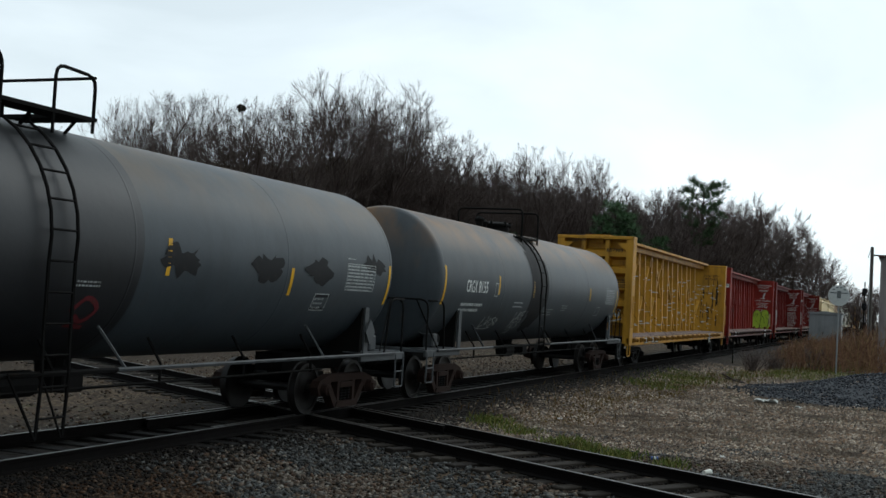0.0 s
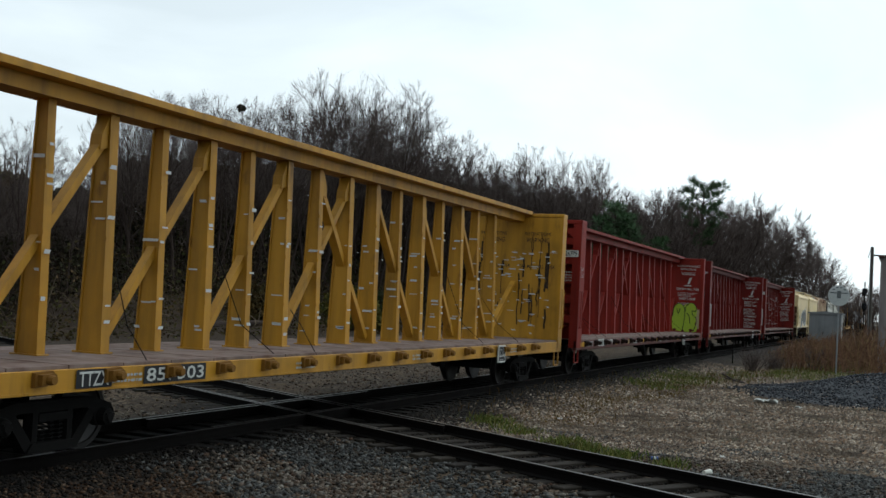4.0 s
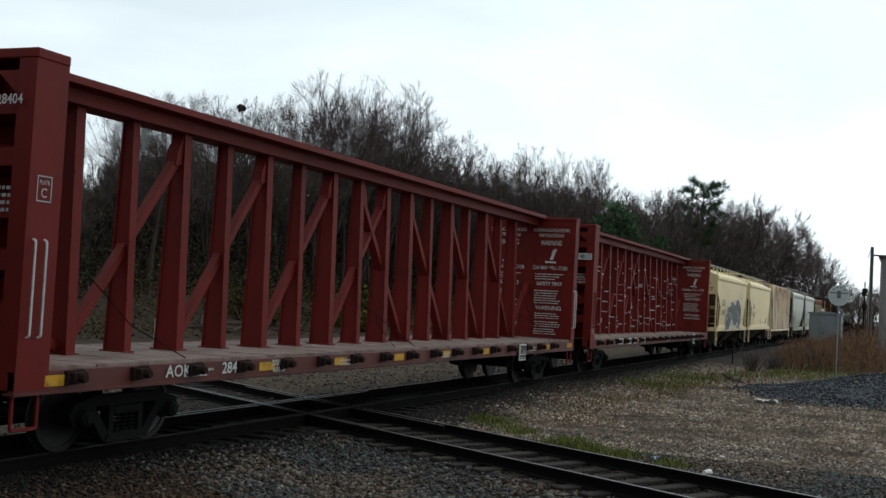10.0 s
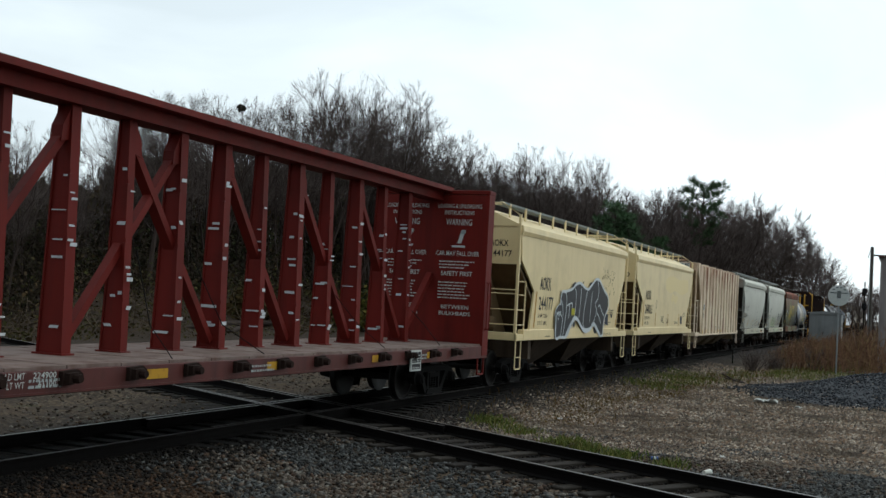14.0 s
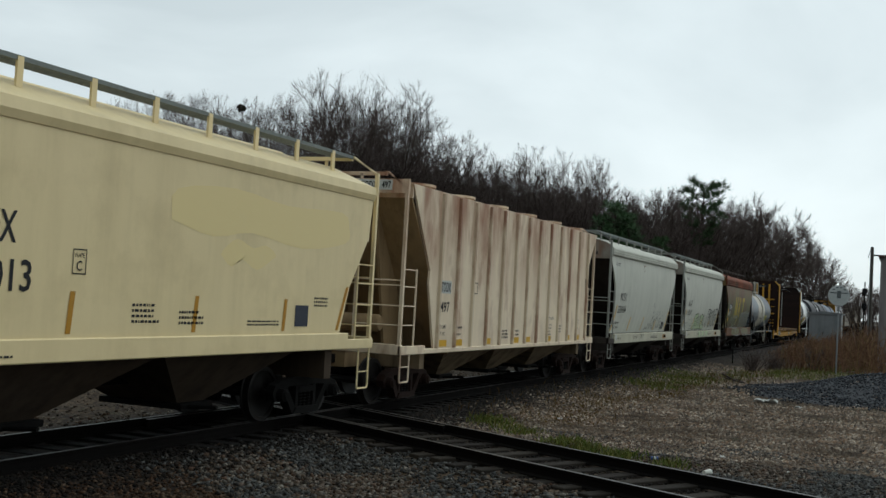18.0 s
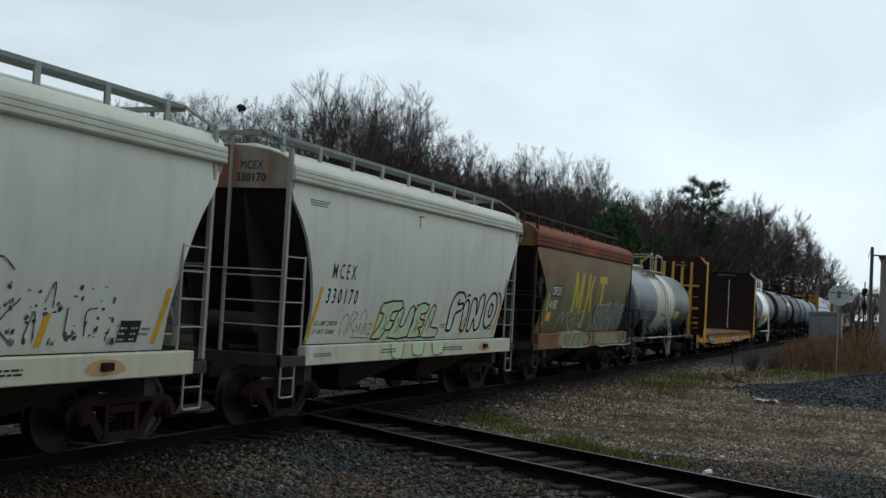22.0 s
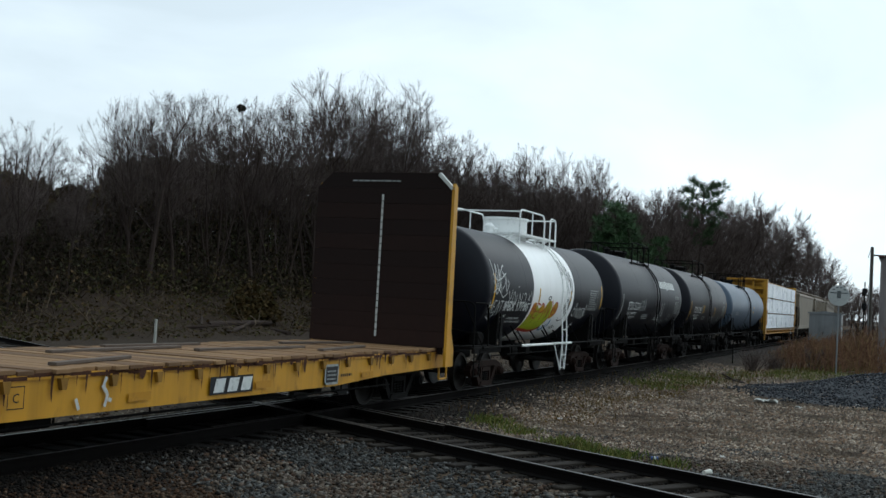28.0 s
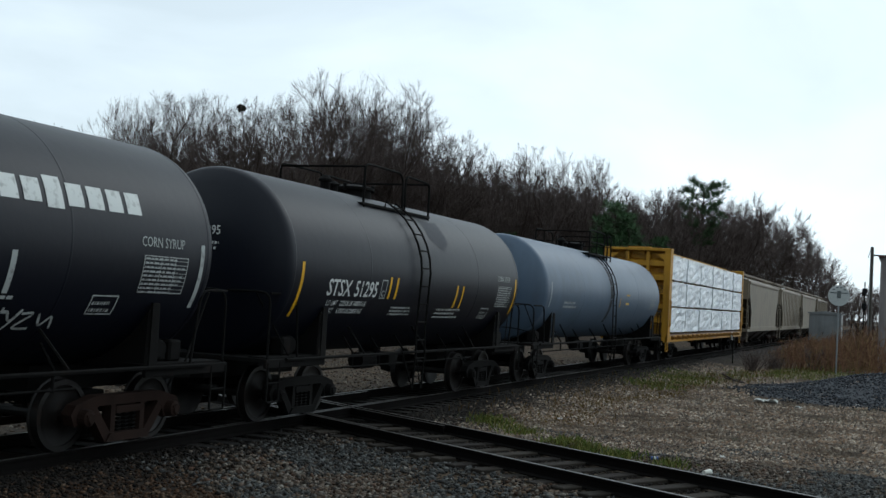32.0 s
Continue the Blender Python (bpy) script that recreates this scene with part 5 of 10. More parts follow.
        mark("graffiti_line", M["black"], car, lambda bm: [stroke(bm, at, q, 0.034, 0.016) for q in ([(c - 0.62, 1.9), (c - 0.56, 2.36), (c - 0.34, 2.56), (c - 0.1, 2.44), (c - 0.02, 2.1), (c - 0.06, 1.6), (c - 0.12, 1.24)], [(c - 0.42, 2.3), (c - 0.34, 2.06), (c - 0.26, 2.32)],
            [(c - 0.02, 2.1), (c + 0.06, 2.5), (c + 0.32, 2.6), (c + 0.52, 2.42), (c + 0.48, 2.18), (c + 0.34, 2.24), (c + 0.36, 2.04), (c + 0.54, 1.84), (c + 0.5, 1.44), (c + 0.42, 1.24)], [(c + 0.06, 2.1), (c + 0.18, 1.98), (c + 0.24, 1.6)])])
        mark("stain", plain("rust_scabs", "4a2416", 0.85, 0.5, "8a2a1c"), car, lambda bm: [blob(bm, at, [(u + r * math.cos(q) * (1 + 0.4 * math.sin(3 * q + u)), v + 0.7 * r * math.sin(q)) for q in np.linspace(0, 5.5, 9)], 0.019, 2) for u, v, r in ((c - 0.5, 1.26, 0.09), (c - 0.1, 1.22, 0.07), (c + 0.3, 1.25, 0.11), (c + 0.52, 1.6, 0.05), (c + 0.1, 2.5, 0.05))], "rusty chips in the spray paint")["kind"] = "stuff"
    mark("paint_patch", cream, car, lambda bm: patch(bm, at, 1.02, 1.35, 0.28, 0.95, 0.008))

    car, at = centrebeam(88.75, 24.7, red_b, deck, "empty dark red centre-beam flat car with white warning print", seed=3, sill=dull, plate_x=6.2, front=0.86,
                         numbers=((0.9, 4.14, "28404", 0.12, 0.38, "plate"),), side_words=((3.62, 0.93, "AOK", 0.17, 0.58), (4.97, 0.93, "28404", 0.17, 0.66), (6.35, 1.0, "225900", 0.09, 0.45), (6.4, 0.89, "60100", 0.09, 0.38)))
    warning_board(car, at, "plate")
    car, at = centrebeam(113.45, 24.85, red_c, deck, "empty brownish red centre-beam flat car with white number plates", seed=4, sill=dull, plate=True, scuff=scrap,
                         numbers=((0.62, 3.69, "COER 880171", 0.14, 0.7, "black"), (0.2, 4.58, "CAUTION", 0.1, 0.5, "plate")), first=3.37, front=1.0, badge=1.32, patches=[5.9, 7.85, 10.95, 13.95, 17.7, 20.3], side_words=((8.43, 1.03, "LD LMT", 0.075, 0.3), (8.86, 1.03, "224900", 0.075, 0.38), (8.46, 0.93, "LT WT", 0.075, 0.27), (8.95, 0.93, "61100", 0.075, 0.29)))
    mark("number_plate", M["plate"], car, lambda bm: [patch(bm, on_side(-1.43), x, 0.915, w, 0.21, 0.006) for x, w in ((4.86, 0.7), (6.39, 0.45), (7.23, 0.44))])
    mark("reporting_mark", M["black"], car, lambda bm: (letter(bm, on_side(-1.43), "COER", 4.95, 0.945, 0.155, 0.58, 0.012), letter(bm, on_side(-1.43), "880", 6.43, 0.945, 0.155, 0.37, 0.012), letter(bm, on_side(-1.43), "178", 7.27, 0.945, 0.155, 0.36, 0.012)))
    warning_board(car, at, "plate", low=False)
    mark("warning_text", M["plate"], car, lambda bm: [(letter(bm, at, "BETWEEN", c - 0.35, 1.95, 0.09, 0.7), letter(bm, at, "BULKHEADS", c - 0.4, 1.8, 0.09, 0.8)) for c in (-0.68, 0.68)])

    car, at = centrebeam(314.9, 24.85, yellow, deck, "yellow centre-beam flat car loaded with wrapped lumber", seed=6, straps=False, yellow_marks=False)
    # the wrapped lumber stands on it
    load = thing("lumber_load", "white plastic wrapped lumber bundles stacked on the flat car", "lumber", "", pose(314.9, 0, 0))
    wrap, nt, b = shader("white_lumber_wrap", 0.35, 0.0, 0.5)
    c = blend(nt, noise_mask(nt, 1.3, 0.35, 0.6), rgb("cfd5db"), rgb("f0f2f4"))
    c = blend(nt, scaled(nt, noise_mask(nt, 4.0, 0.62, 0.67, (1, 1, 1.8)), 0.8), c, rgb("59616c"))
    nt.links.new(c, b.inputs["Base Color"])
    bump(nt, b, noise_mask(nt, 2.4, 0.3, 0.7, detail=6.0), 0.6, 0.05)
    rnd = random.Random(5)
    for s in (-1, 1):
        for tier in range(3):
            for k in range(6):
                xk = 1.35 + k * 3.7
                z0 = 1.18 + tier * 1.13
                bm = bmesh.new()
                y0, y1 = s * 0.4, s * (1.4 + rnd.uniform(-0.02, 0.02))
                box(bm, (xk + 0.02, y0, z0 + 0.08), (xk + 3.64 + rnd.uniform(-0.04, 0.02), y1, z0 + 1.12), 0.03)
                bmesh.ops.subdivide_edges(bm, edges=bm.edges[:], cuts=5, use_grid_fill=True)
                for v in bm.verts:
                    v.co += Vector((rnd.uniform(-0.02, 0.02), s * rnd.uniform(-0.045, 0.01), rnd.uniform(-0.03, 0.02)))
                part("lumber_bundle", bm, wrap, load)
        bm = bmesh.new()
        for tier in range(3):
            for k in range(12):
                x = 1.9 + k * 1.85
                box(bm, (x, s * 0.45, 1.175 + tier * 1.13), (x + 0.09, s * 1.38, 1.25 + tier * 1.13))
        part("spacer_board", bm, paint("raw_lumber", "8a7350", 0.8), load)
    return load


# ---- covered hopper cars ----
def curved(w):
    """Half width of a barrel-sided hopper at a height: widest at 3.3 m, drawn in towards the sill."""
    return lambda z: w - (0.075 * (3.3 - z) ** 2 if z < 3.3 else 0.12 * (z - 3.3) ** 2)


def on_curve(half):
    """The near side of a barrel-sided hopper."""
    return lambda u, v, lift: (u, -half(v) - lift, v)


def barrel_sheet(left, right, half, s, n=18):
    """A side sheet that follows the barrel, cut to the outlines of its two ends."""
    bm = bmesh.new()
    top, low = left[0][1], left[-1][1]
    rows = []
    for i in range(n + 1):
        z = top + (low - top) * i / n
        a, b = (lerp([(-q, x) for x, q in side], -z) for side in (left, right))
        rows.append([[bm.verts.new((a + (b - a) * k / 6, s * (half(z) - t), z)) for k in range(7)] for t in (0.0, 0.05)])
    for p, q in zip(rows, rows[1:]):
        for k in range(6):
            bm.faces.new((p[0][k], p[0][k + 1], q[0][k + 1], q[0][k]))
            bm.faces.new((p[1][k], q[1][k], q[1][k + 1], p[1][k + 1]))
        for k in (0, 6):
            bm.faces.new((p[0][k], q[0][k], q[1][k], p[1][k]))
    for p in (rows[0], rows[-1]):
        for k in range(6):
            bm.faces.new((p[0][k], p[1][k], p[1][k + 1], p[0][k + 1]))
    return bm


def hopper(x0, length, label, mat, end_mat, roof_mat, left, right, sill, ztop, bays, sill_mat=None, ribs=0, rail_mat=None, w=1.58, shoulder=0.24, board=4.7, post_x=0.68,
           truck_key="iron_rust", hatches=False, board_mat=None, rounded=False, knee=3.15, rib_mat=None, wall_mat=None, bay_mat=None):
    """A covered hopper. left and right are the outlines (x, z) of the side's ends from the eave down to the sill."""
    car = thing("hopper_car", label, "hopper car", "freight train", pose(x0, 0, 0))
    sill_mat, rail_mat = sill_mat or mat, rail_mat or mat
    zs0, zs1 = sill
    outline = left + right[::-1]
    half = curved(w)
    for s in (-1, 1):
        if rounded:
            part("side_sheet", barrel_sheet(left, right, half, s), mat, car, "", True)
        else:
            part("side_sheet", prism(bmesh.new(), outline, "y", s * w, s * (w - 0.05)), mat, car)
        xa, xb = left[-1][0], right[-1][0]
        bm = box(bmesh.new(), (xa - 0.55, s * (w + 0.03), zs0), (xb + 0.3, s * (w - 0.14), zs1), 0.015)
        part("side_sill", bm, sill_mat, car)
        if ribs:
            for i in range(ribs):
                x = left[-1][0] + 0.12 + i * (right[-1][0] - left[-1][0] - 0.24) / (ribs - 1)
                bm = prism(bmesh.new(), [(x - 0.065, s * w), (x - 0.04, s * (w + 0.055)), (x + 0.04, s * (w + 0.055)), (x + 0.065, s * w)], "z", zs1, ztop - 0.04)
                part("rib", bm, rib_mat or mat, car)
    # roof with shoulder and running board
    xl, xr = left[0][0], right[0][0]
    z1 = ztop + shoulder
    bm = bmesh.new()
    top = min(board - 0.16, z1 + 0.36)
    if rounded:
        prof = [(w * math.cos(a), z1 + (top - z1) * math.sin(a)) for a in np.linspace(0, math.pi, 13)]
    else:
        prof = [(w, z1), (0.72, top), (-0.72, top), (-w, z1)]
    prism(bm, prof + [(-w + 0.1, z1 - 0.02), (w - 0.1, z1 - 0.02)], "x", xl, xr)
    part("roof", bm, roof_mat, car, "", rounded)
    if shoulder > 0.02:
        for s in (-1, 1):
            bm = bmesh.new()
            rim = [(s * (w + 0.055), ztop + shoulder * 0.4)]
            if rounded:
                rim = [(s * (w + q), ztop + shoulder * k) for k, q in ((0.1, 0.045), (0.28, 0.05), (0.32, 0.025), (0.4, 0.045), (0.6, 0.048), (0.64, 0.022), (0.72, 0.04), (0.92, 0.04))]
            prism(bm, [(s * (w - 0.04), ztop - 0.02), (s * (w + 0.02), ztop)] + rim + [(s * (w + 0.03), z1), (s * (w - 0.08), z1 + 0.012)], "x", xl - 0.02, xr + 0.02)
            part("eave", bm, roof_mat, car)
    if hatches:
        for i in range(6):
            x = xl + 1.3 + i * (xr - xl - 2.6) / 5
            bm = lathe(bmesh.new(), [(top - 0.12, 0.5), (top + 0.02, 0.5), (top + 0.035, 0.55), (top + 0.085, 0.55), (top + 0.11, 0.3), (top + 0.115, 0.0)], "z", 22, (x, -0.85, 0))
            part("hatch", bm, roof_mat, car, "round loading hatch", True)
    else:
        bm = box(bmesh.new(), (xl + 1.0, -0.26, top - 0.02), (xr - 1.0, 0.26, top + 0.14), 0.03)
        part("trough_hatch", bm, roof_mat, car)
        for s in (-1, 1):
            bm = bmesh.new()
            for k in range(7):
                y = s * (0.62 + 0.06 * k)
                box(bm, (post_x, y - 0.012, board), (length - post_x, y + 0.012, board + 0.035))
            for x in np.linspace(post_x, length - post_x, 34):
                box(bm, (x - 0.012, s * 0.6, board + 0.005), (x + 0.012, s * 1.0, board + 0.03))
            box(bm, (post_x, s * 1.0, board - 0.02), (length - post_x, s * 1.03, board + 0.04))
            part("running_board", bm, board_mat or rail_mat, car, "open steel grating walkway along the roof")
            for x in np.linspace(xl + 0.6, xr - 0.6, 9):
                zr = z1 + (top - z1) * (w - 1.0) / (w - 0.72)
                bm = box(bmesh.new(), (x - 0.05, s * 1.0, zr - 0.03), (x + 0.05, s * 1.035, board + 0.03))
                part("board_bracket", bm, rail_mat, car)
    # ends: upper wall, slope sheet, platform, posts and ladders
    for e in (0, 1):
        q = 1 if e == 0 else -1
        pts = left if e == 0 else right

        def X(v):
            return v if e == 0 else length - v
        xt = pts[0][0]
        crest = [(y * 0.985, z - 0.015) for y, z in prof] if rounded else [(w - 0.03, z1), (0.72, top - 0.02), (-0.72, top - 0.02), (-w + 0.03, z1)]
        bm = prism(bmesh.new(), [(-w + 0.03, knee), (w - 0.03, knee)] + crest, "x", xt - q * 0.008 if rounded else xt + q * 0.03, xt + q * 0.09)
        part("end_wall", bm, wall_mat or mat, car)
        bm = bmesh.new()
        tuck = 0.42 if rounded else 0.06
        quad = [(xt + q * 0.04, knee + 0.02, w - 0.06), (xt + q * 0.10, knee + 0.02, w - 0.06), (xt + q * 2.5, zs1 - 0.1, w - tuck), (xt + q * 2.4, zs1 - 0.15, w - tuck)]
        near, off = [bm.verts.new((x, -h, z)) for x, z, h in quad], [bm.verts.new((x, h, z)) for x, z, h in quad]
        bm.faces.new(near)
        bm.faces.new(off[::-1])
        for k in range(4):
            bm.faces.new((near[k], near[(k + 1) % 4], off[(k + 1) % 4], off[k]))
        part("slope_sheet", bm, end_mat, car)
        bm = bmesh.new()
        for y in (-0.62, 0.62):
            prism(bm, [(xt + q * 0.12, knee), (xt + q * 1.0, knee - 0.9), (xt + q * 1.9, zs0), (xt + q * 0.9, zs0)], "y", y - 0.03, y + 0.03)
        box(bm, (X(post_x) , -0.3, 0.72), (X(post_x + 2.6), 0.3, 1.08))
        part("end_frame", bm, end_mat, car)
        bm = bmesh.new()
        box(bm, (X(post_x - 0.05), -w, zs0), (X(post_x + 0.06), w, zs0 + 0.2), 0.01)
        box(bm, (X(post_x - 0.05), -w - 0.02, zs0), (X(post_x + 1.15), -w + 0.06, zs0 + 0.17), 0.01)
        box(bm, (X(post_x - 0.05), w - 0.06, zs0), (X(post_x + 1.15), w + 0.02, zs0 + 0.17), 0.01)
        part("end_sill", bm, end_mat if rounded else sill_mat, car)
        for y in (-w + 0.05, w - 0.05):
            bm = bmesh.new()
            s = -1 if y < 0 else 1
            box(bm, (X(post_x - 0.03), y - 0.032, zs0 + 0.1), (X(post_x + 0.04), y + 0.032, board - 0.28))
            prism(bm, [(y - 0.032, board - 0.3), (y + 0.032, board - 0.3), (s * 1.04, board + 0.03), (s * 0.97, board + 0.03)], "x", X(post_x - 0.03), X(post_x + 0.04))
            part("corner_post", bm, rail_mat, car)
        part("end_rail", box(bmesh.new(), (X(post_x - 0.02), -1.0, board - 0.05), (X(post_x + 0.06), 1.0, board + 0.02)), rail_mat, car)
        for y in (-0.45, 0.45):
            part("end_post", box(bmesh.new(), (X(post_x - 0.02), y - 0.022, zs0 + 0.1), (X(post_x + 0.03), y + 0.022, board)), rail_mat, car)
        yl = -w + 0.03
        part("ladder_stile", tube(bmesh.new(), [(X(post_x + 0.62), yl, zs0 + 0.1), (X(post_x + 0.62), yl, 2.75)], 0.021, 6), rail_mat, car)
        for z in (1.62, 2.0, 2.38, 2.72):
            part("rung", tube(bmesh.new(), [(X(post_x), yl, z), (X(post_x + 0.62), yl, z)], 0.013, 5), rail_mat, car)
        for z in (1.62, 2.0, 2.4):
            part("rung", tube(bmesh.new(), [(X(post_x - 0.03), yl, z), (X(post_x - 0.03), -0.45, z)], 0.014, 5), rail_mat, car)
        part("grab_rail", tube(bmesh.new(), [(X(post_x - 0.03), yl, 2.5), (X(post_x - 0.03), 1.5, 2.5)], 0.014, 5), rail_mat, car)
        stirrup(car, X(post_x + 0.02) if e == 0 else X(post_x + 0.44), -w + 0.02, rail_mat, 0.42, 0.5, zs0 + 0.05)
        bm = lathe(bmesh.new(), [(-0.5, 0.0), (-0.48, 0.14), (-0.42, 0.18), (0.42, 0.18), (0.48, 0.14), (0.5, 0.0)], "y", 16, (X(post_x + 0.55), -0.3, 1.62))
        part("air_reservoir", bm, end_mat, car, "", True)
        if e == 0:
            bm = bmesh.new()
            for k in range(12):
                a, b = k * math.pi / 6, (k + 1) * math.pi / 6
                tube(bm, [(X(post_x - 0.12), 0.95 + 0.27 * math.cos(a), 2.2 + 0.27 * math.sin(a)), (X(post_x - 0.12), 0.95 + 0.27 * math.cos(b), 2.2 + 0.27 * math.sin(b))], 0.015, 5)
            for k in range(3):
                a = k * math.pi / 3
                tube(bm, [(X(post_x - 0.12), 0.95 - 0.26 * math.cos(a), 2.2 - 0.26 * math.sin(a)), (X(post_x - 0.12), 0.95 + 0.26 * math.cos(a), 2.2 + 0.26 * math.sin(a))], 0.011, 4)
            tube(bm, [(X(post_x - 0.14), 0.95, 2.2), (X(post_x + 0.05), 0.95, 2.2)], 0.03, 6)
            part("brake_wheel", bm, M["iron"], car)
    # discharge bays
    x_in, x_out = left[-1][0] + 1.05, right[-1][0] - 1.05
    bw = (x_out - x_in) / bays
    for i in range(bays):
        a, b = x_in + i * bw, x_in + (i + 1) * bw
        c = (a + b) / 2
        bm = bmesh.new()
        lo = [bm.verts.new((c + u, v, 0.42)) for u, v in ((-0.32, -0.62), (0.32, -0.62), (0.32, 0.62), (-0.32, 0.62))]
        hi = [bm.verts.new(p) for p in ((a, -w + 0.15, zs0 + 0.03), (b, -w + 0.15, zs0 + 0.03), (b, w - 0.15, zs0 + 0.03), (a, w - 0.15, zs0 + 0.03))]
        bm.faces.new(lo)
        for k in range(4):
            bm.faces.new((lo[k], lo[(k + 1) % 4], hi[(k + 1) % 4], hi[k]))
        part("discharge_bay", bm, bay_mat or end_mat, car)
        bm = box(bmesh.new(), (c - 0.42, -0.75, 0.34), (c + 0.42, 0.75, 0.43), 0.01)
        tube(bm, [(c - 0.3, -0.8, 0.38), (c - 0.3, -1.3, 0.42)], 0.03, 6)
        part("outlet_gate", bm, M["iron"], car)
    bm = bmesh.new()
    box(bm, (2.0, -0.12, 0.7), (length - 2.0, 0.12, 0.95))
    part("centre_sill", bm, M["iron"], car)
    for x in (2.1, length - 2.1):
        truck(car, x, truck_key)
        bm = box(bmesh.new(), (x - 0.12, -w + 0.1, 0.72), (x + 0.12, w - 0.1, zs0 + 0.06))
        part("body_bolster", bm, bay_mat or end_mat, car)
    couplers(car, length)
    return car, on_curve(half) if rounded else on_side(-w - 0.001), on_side(-w - 0.032)


def hoppers():
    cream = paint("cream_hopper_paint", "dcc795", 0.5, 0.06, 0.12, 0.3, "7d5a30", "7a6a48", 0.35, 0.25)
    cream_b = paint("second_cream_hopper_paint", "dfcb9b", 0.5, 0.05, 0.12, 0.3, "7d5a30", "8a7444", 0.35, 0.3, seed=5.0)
    # cream cars' end sheets and frames: shade painted in as a darker tan
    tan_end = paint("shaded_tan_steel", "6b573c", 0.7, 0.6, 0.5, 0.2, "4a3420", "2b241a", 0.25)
    grate = plain("galvanised_grating", "6d7472", 0.6, 0.3)
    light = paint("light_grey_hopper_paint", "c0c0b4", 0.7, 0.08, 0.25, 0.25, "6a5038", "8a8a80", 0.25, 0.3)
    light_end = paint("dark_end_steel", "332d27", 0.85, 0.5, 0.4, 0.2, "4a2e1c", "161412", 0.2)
    beige = paint("rust_stained_beige_paint", "deccb0", 0.6, 0.5, 0.12, 0.3, "85553c", "8a7460", 0.3, 0.4, seed=2.0, rust_at=(0.56, 0.7), run=(1.2, 1.2, 0.5), rust_scale=1.5)
    green = paint("faded_olive_green_paint", "5a6036", 0.6, 0.8, 0.45, 0.35, "54301f", "2b2a20", 0.3, 0.5, seed=3.0, rust_at=(0.5, 0.62), rust_scale=0.8, run=(1, 1, 0.7))
    settle(beige, 2.2, 4.2, "8f5e42", 0.85, (1.3, 1.3, 0.35), 1.2, 4.0)
    beige_rib = paint("rust_streaked_rib_paint", "cdbb9e", 0.6, 0.7, 0.3, 0.2, "7d4c34", "7a6450", 0.3, 0.4, seed=7.0, rust_at=(0.48, 0.62), run=(1, 1, 0.5), rust_scale=1.3)
    settle(beige_rib, 2.0, 4.2, "84523a", 0.9, (1, 1, 0.4), 1.4, 9.0)
    # beige car's end steel, lighter than tan_end: light painted into the tan
    tan_light = paint("lit_weathered_tan_paint", "957d5c", 0.7, 0.5, 0.4, 0.2, "4a3420", "33291d", 0.25)
    settle(green, 2.6, 3.5, "6a4a2c", 0.7, (1, 1, 0.6), 0.9, 8.0)
    settle(green, 2.3, 3.9, "744a21", 0.6, (1, 1, 0.07), 3.2, 31.0)
    settle(green, 2.1, 1.45, "4e3020", 0.9, (1, 1, 0.5), 1.1, 21.0)
    rusty = paint("rusted_roof_paint", "7a3c20", 0.85, 0.6, 0.3, 0.3, "9a7a5c", "3c2318", 0.25, 0.4, rust_at=(0.58, 0.68), rust_scale=1.2, run=(1, 1, 1))
    settle(rusty, 4.3, 3.9, "463023", 1.0, (0.7, 0.7, 0.3), 0.7, 6.0)
    tan_rust = paint("rusty_tan_sill_paint", "66401f", 0.7, 0.8, 0.5, 0.3, "5a2d16", "2a1c13", 0.25, 0.4)
    grey = paint("weathered_grey_hopper_paint", "7a7060", 0.6, 0.3, 0.5, 0.2, "4a3a2c", "3a3733", 0.3)
    lk = [(0.72, 3.9), (0.84, 3.25), (1.98, 2.5), (1.70, 1.5)]
    rk = [(12.2, 3.9), (12.1, 3.2), (11.45, 2.3), (11.16, 1.5)]

    grimy_bay = paint("grime_brown_bay_paint", "40352a", 0.8, 0.6, 0.6, 0.2, "2a1c13", "14100d", 0.15)
    streaked_bay = paint("dirt_streaked_bay_paint", "75654f", 0.8, 0.7, 0.8, 0.2, "3d2b1e", "201a15", 0.15)

    # two cream hoppers
    for x0, length, num, m in ((138.4, 13.25, "244177", cream), (151.65, 13.1, "244013", cream_b)):
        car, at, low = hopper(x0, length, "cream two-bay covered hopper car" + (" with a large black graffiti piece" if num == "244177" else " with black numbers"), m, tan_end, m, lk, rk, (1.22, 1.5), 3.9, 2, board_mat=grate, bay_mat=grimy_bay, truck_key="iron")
        mark("reporting_mark", M["black"], car, lambda bm: (letter(bm, at, "AOKX", 2.45, 2.55, 0.36, 0.98), letter(bm, at, num, 2.4, 2.02, 0.36, 1.3), letter(bm, at, "LD LMT 232200", 2.35, 1.82, 0.1, 0.85), letter(bm, at, "LT WT  53800", 2.35, 1.62, 0.1, 0.82)))
        mark("data_print", M["black"], car, lambda bm: (frame_mark(bm, at, 4.35, 2.25, 0.24, 0.3, 0.014), letter(bm, at, "PLATE", 4.39, 2.45, 0.05, 0.16), letter(bm, at, "C", 4.42, 2.29, 0.12, 0.1), lines(bm, at, 5.5, 1.68, 0.6, 0.28, 4, 3), lines(bm, at, 6.5, 1.66, 0.6, 0.22, 3, 4), lines(bm, at, 8.2, 1.64, 1.0, 0.1, 2, 5), lines(bm, at, 10.2, 1.95, 0.5, 0.18, 3, 6), lines(bm, low, 3.0, 1.3, 0.6, 0.05, 1, 8)))
        mark("data_plate", plain("dark_blue_plate", "2a2f3c", 0.6), car, lambda bm: patch(bm, at, 9.6, 1.62, 0.42, 0.34))
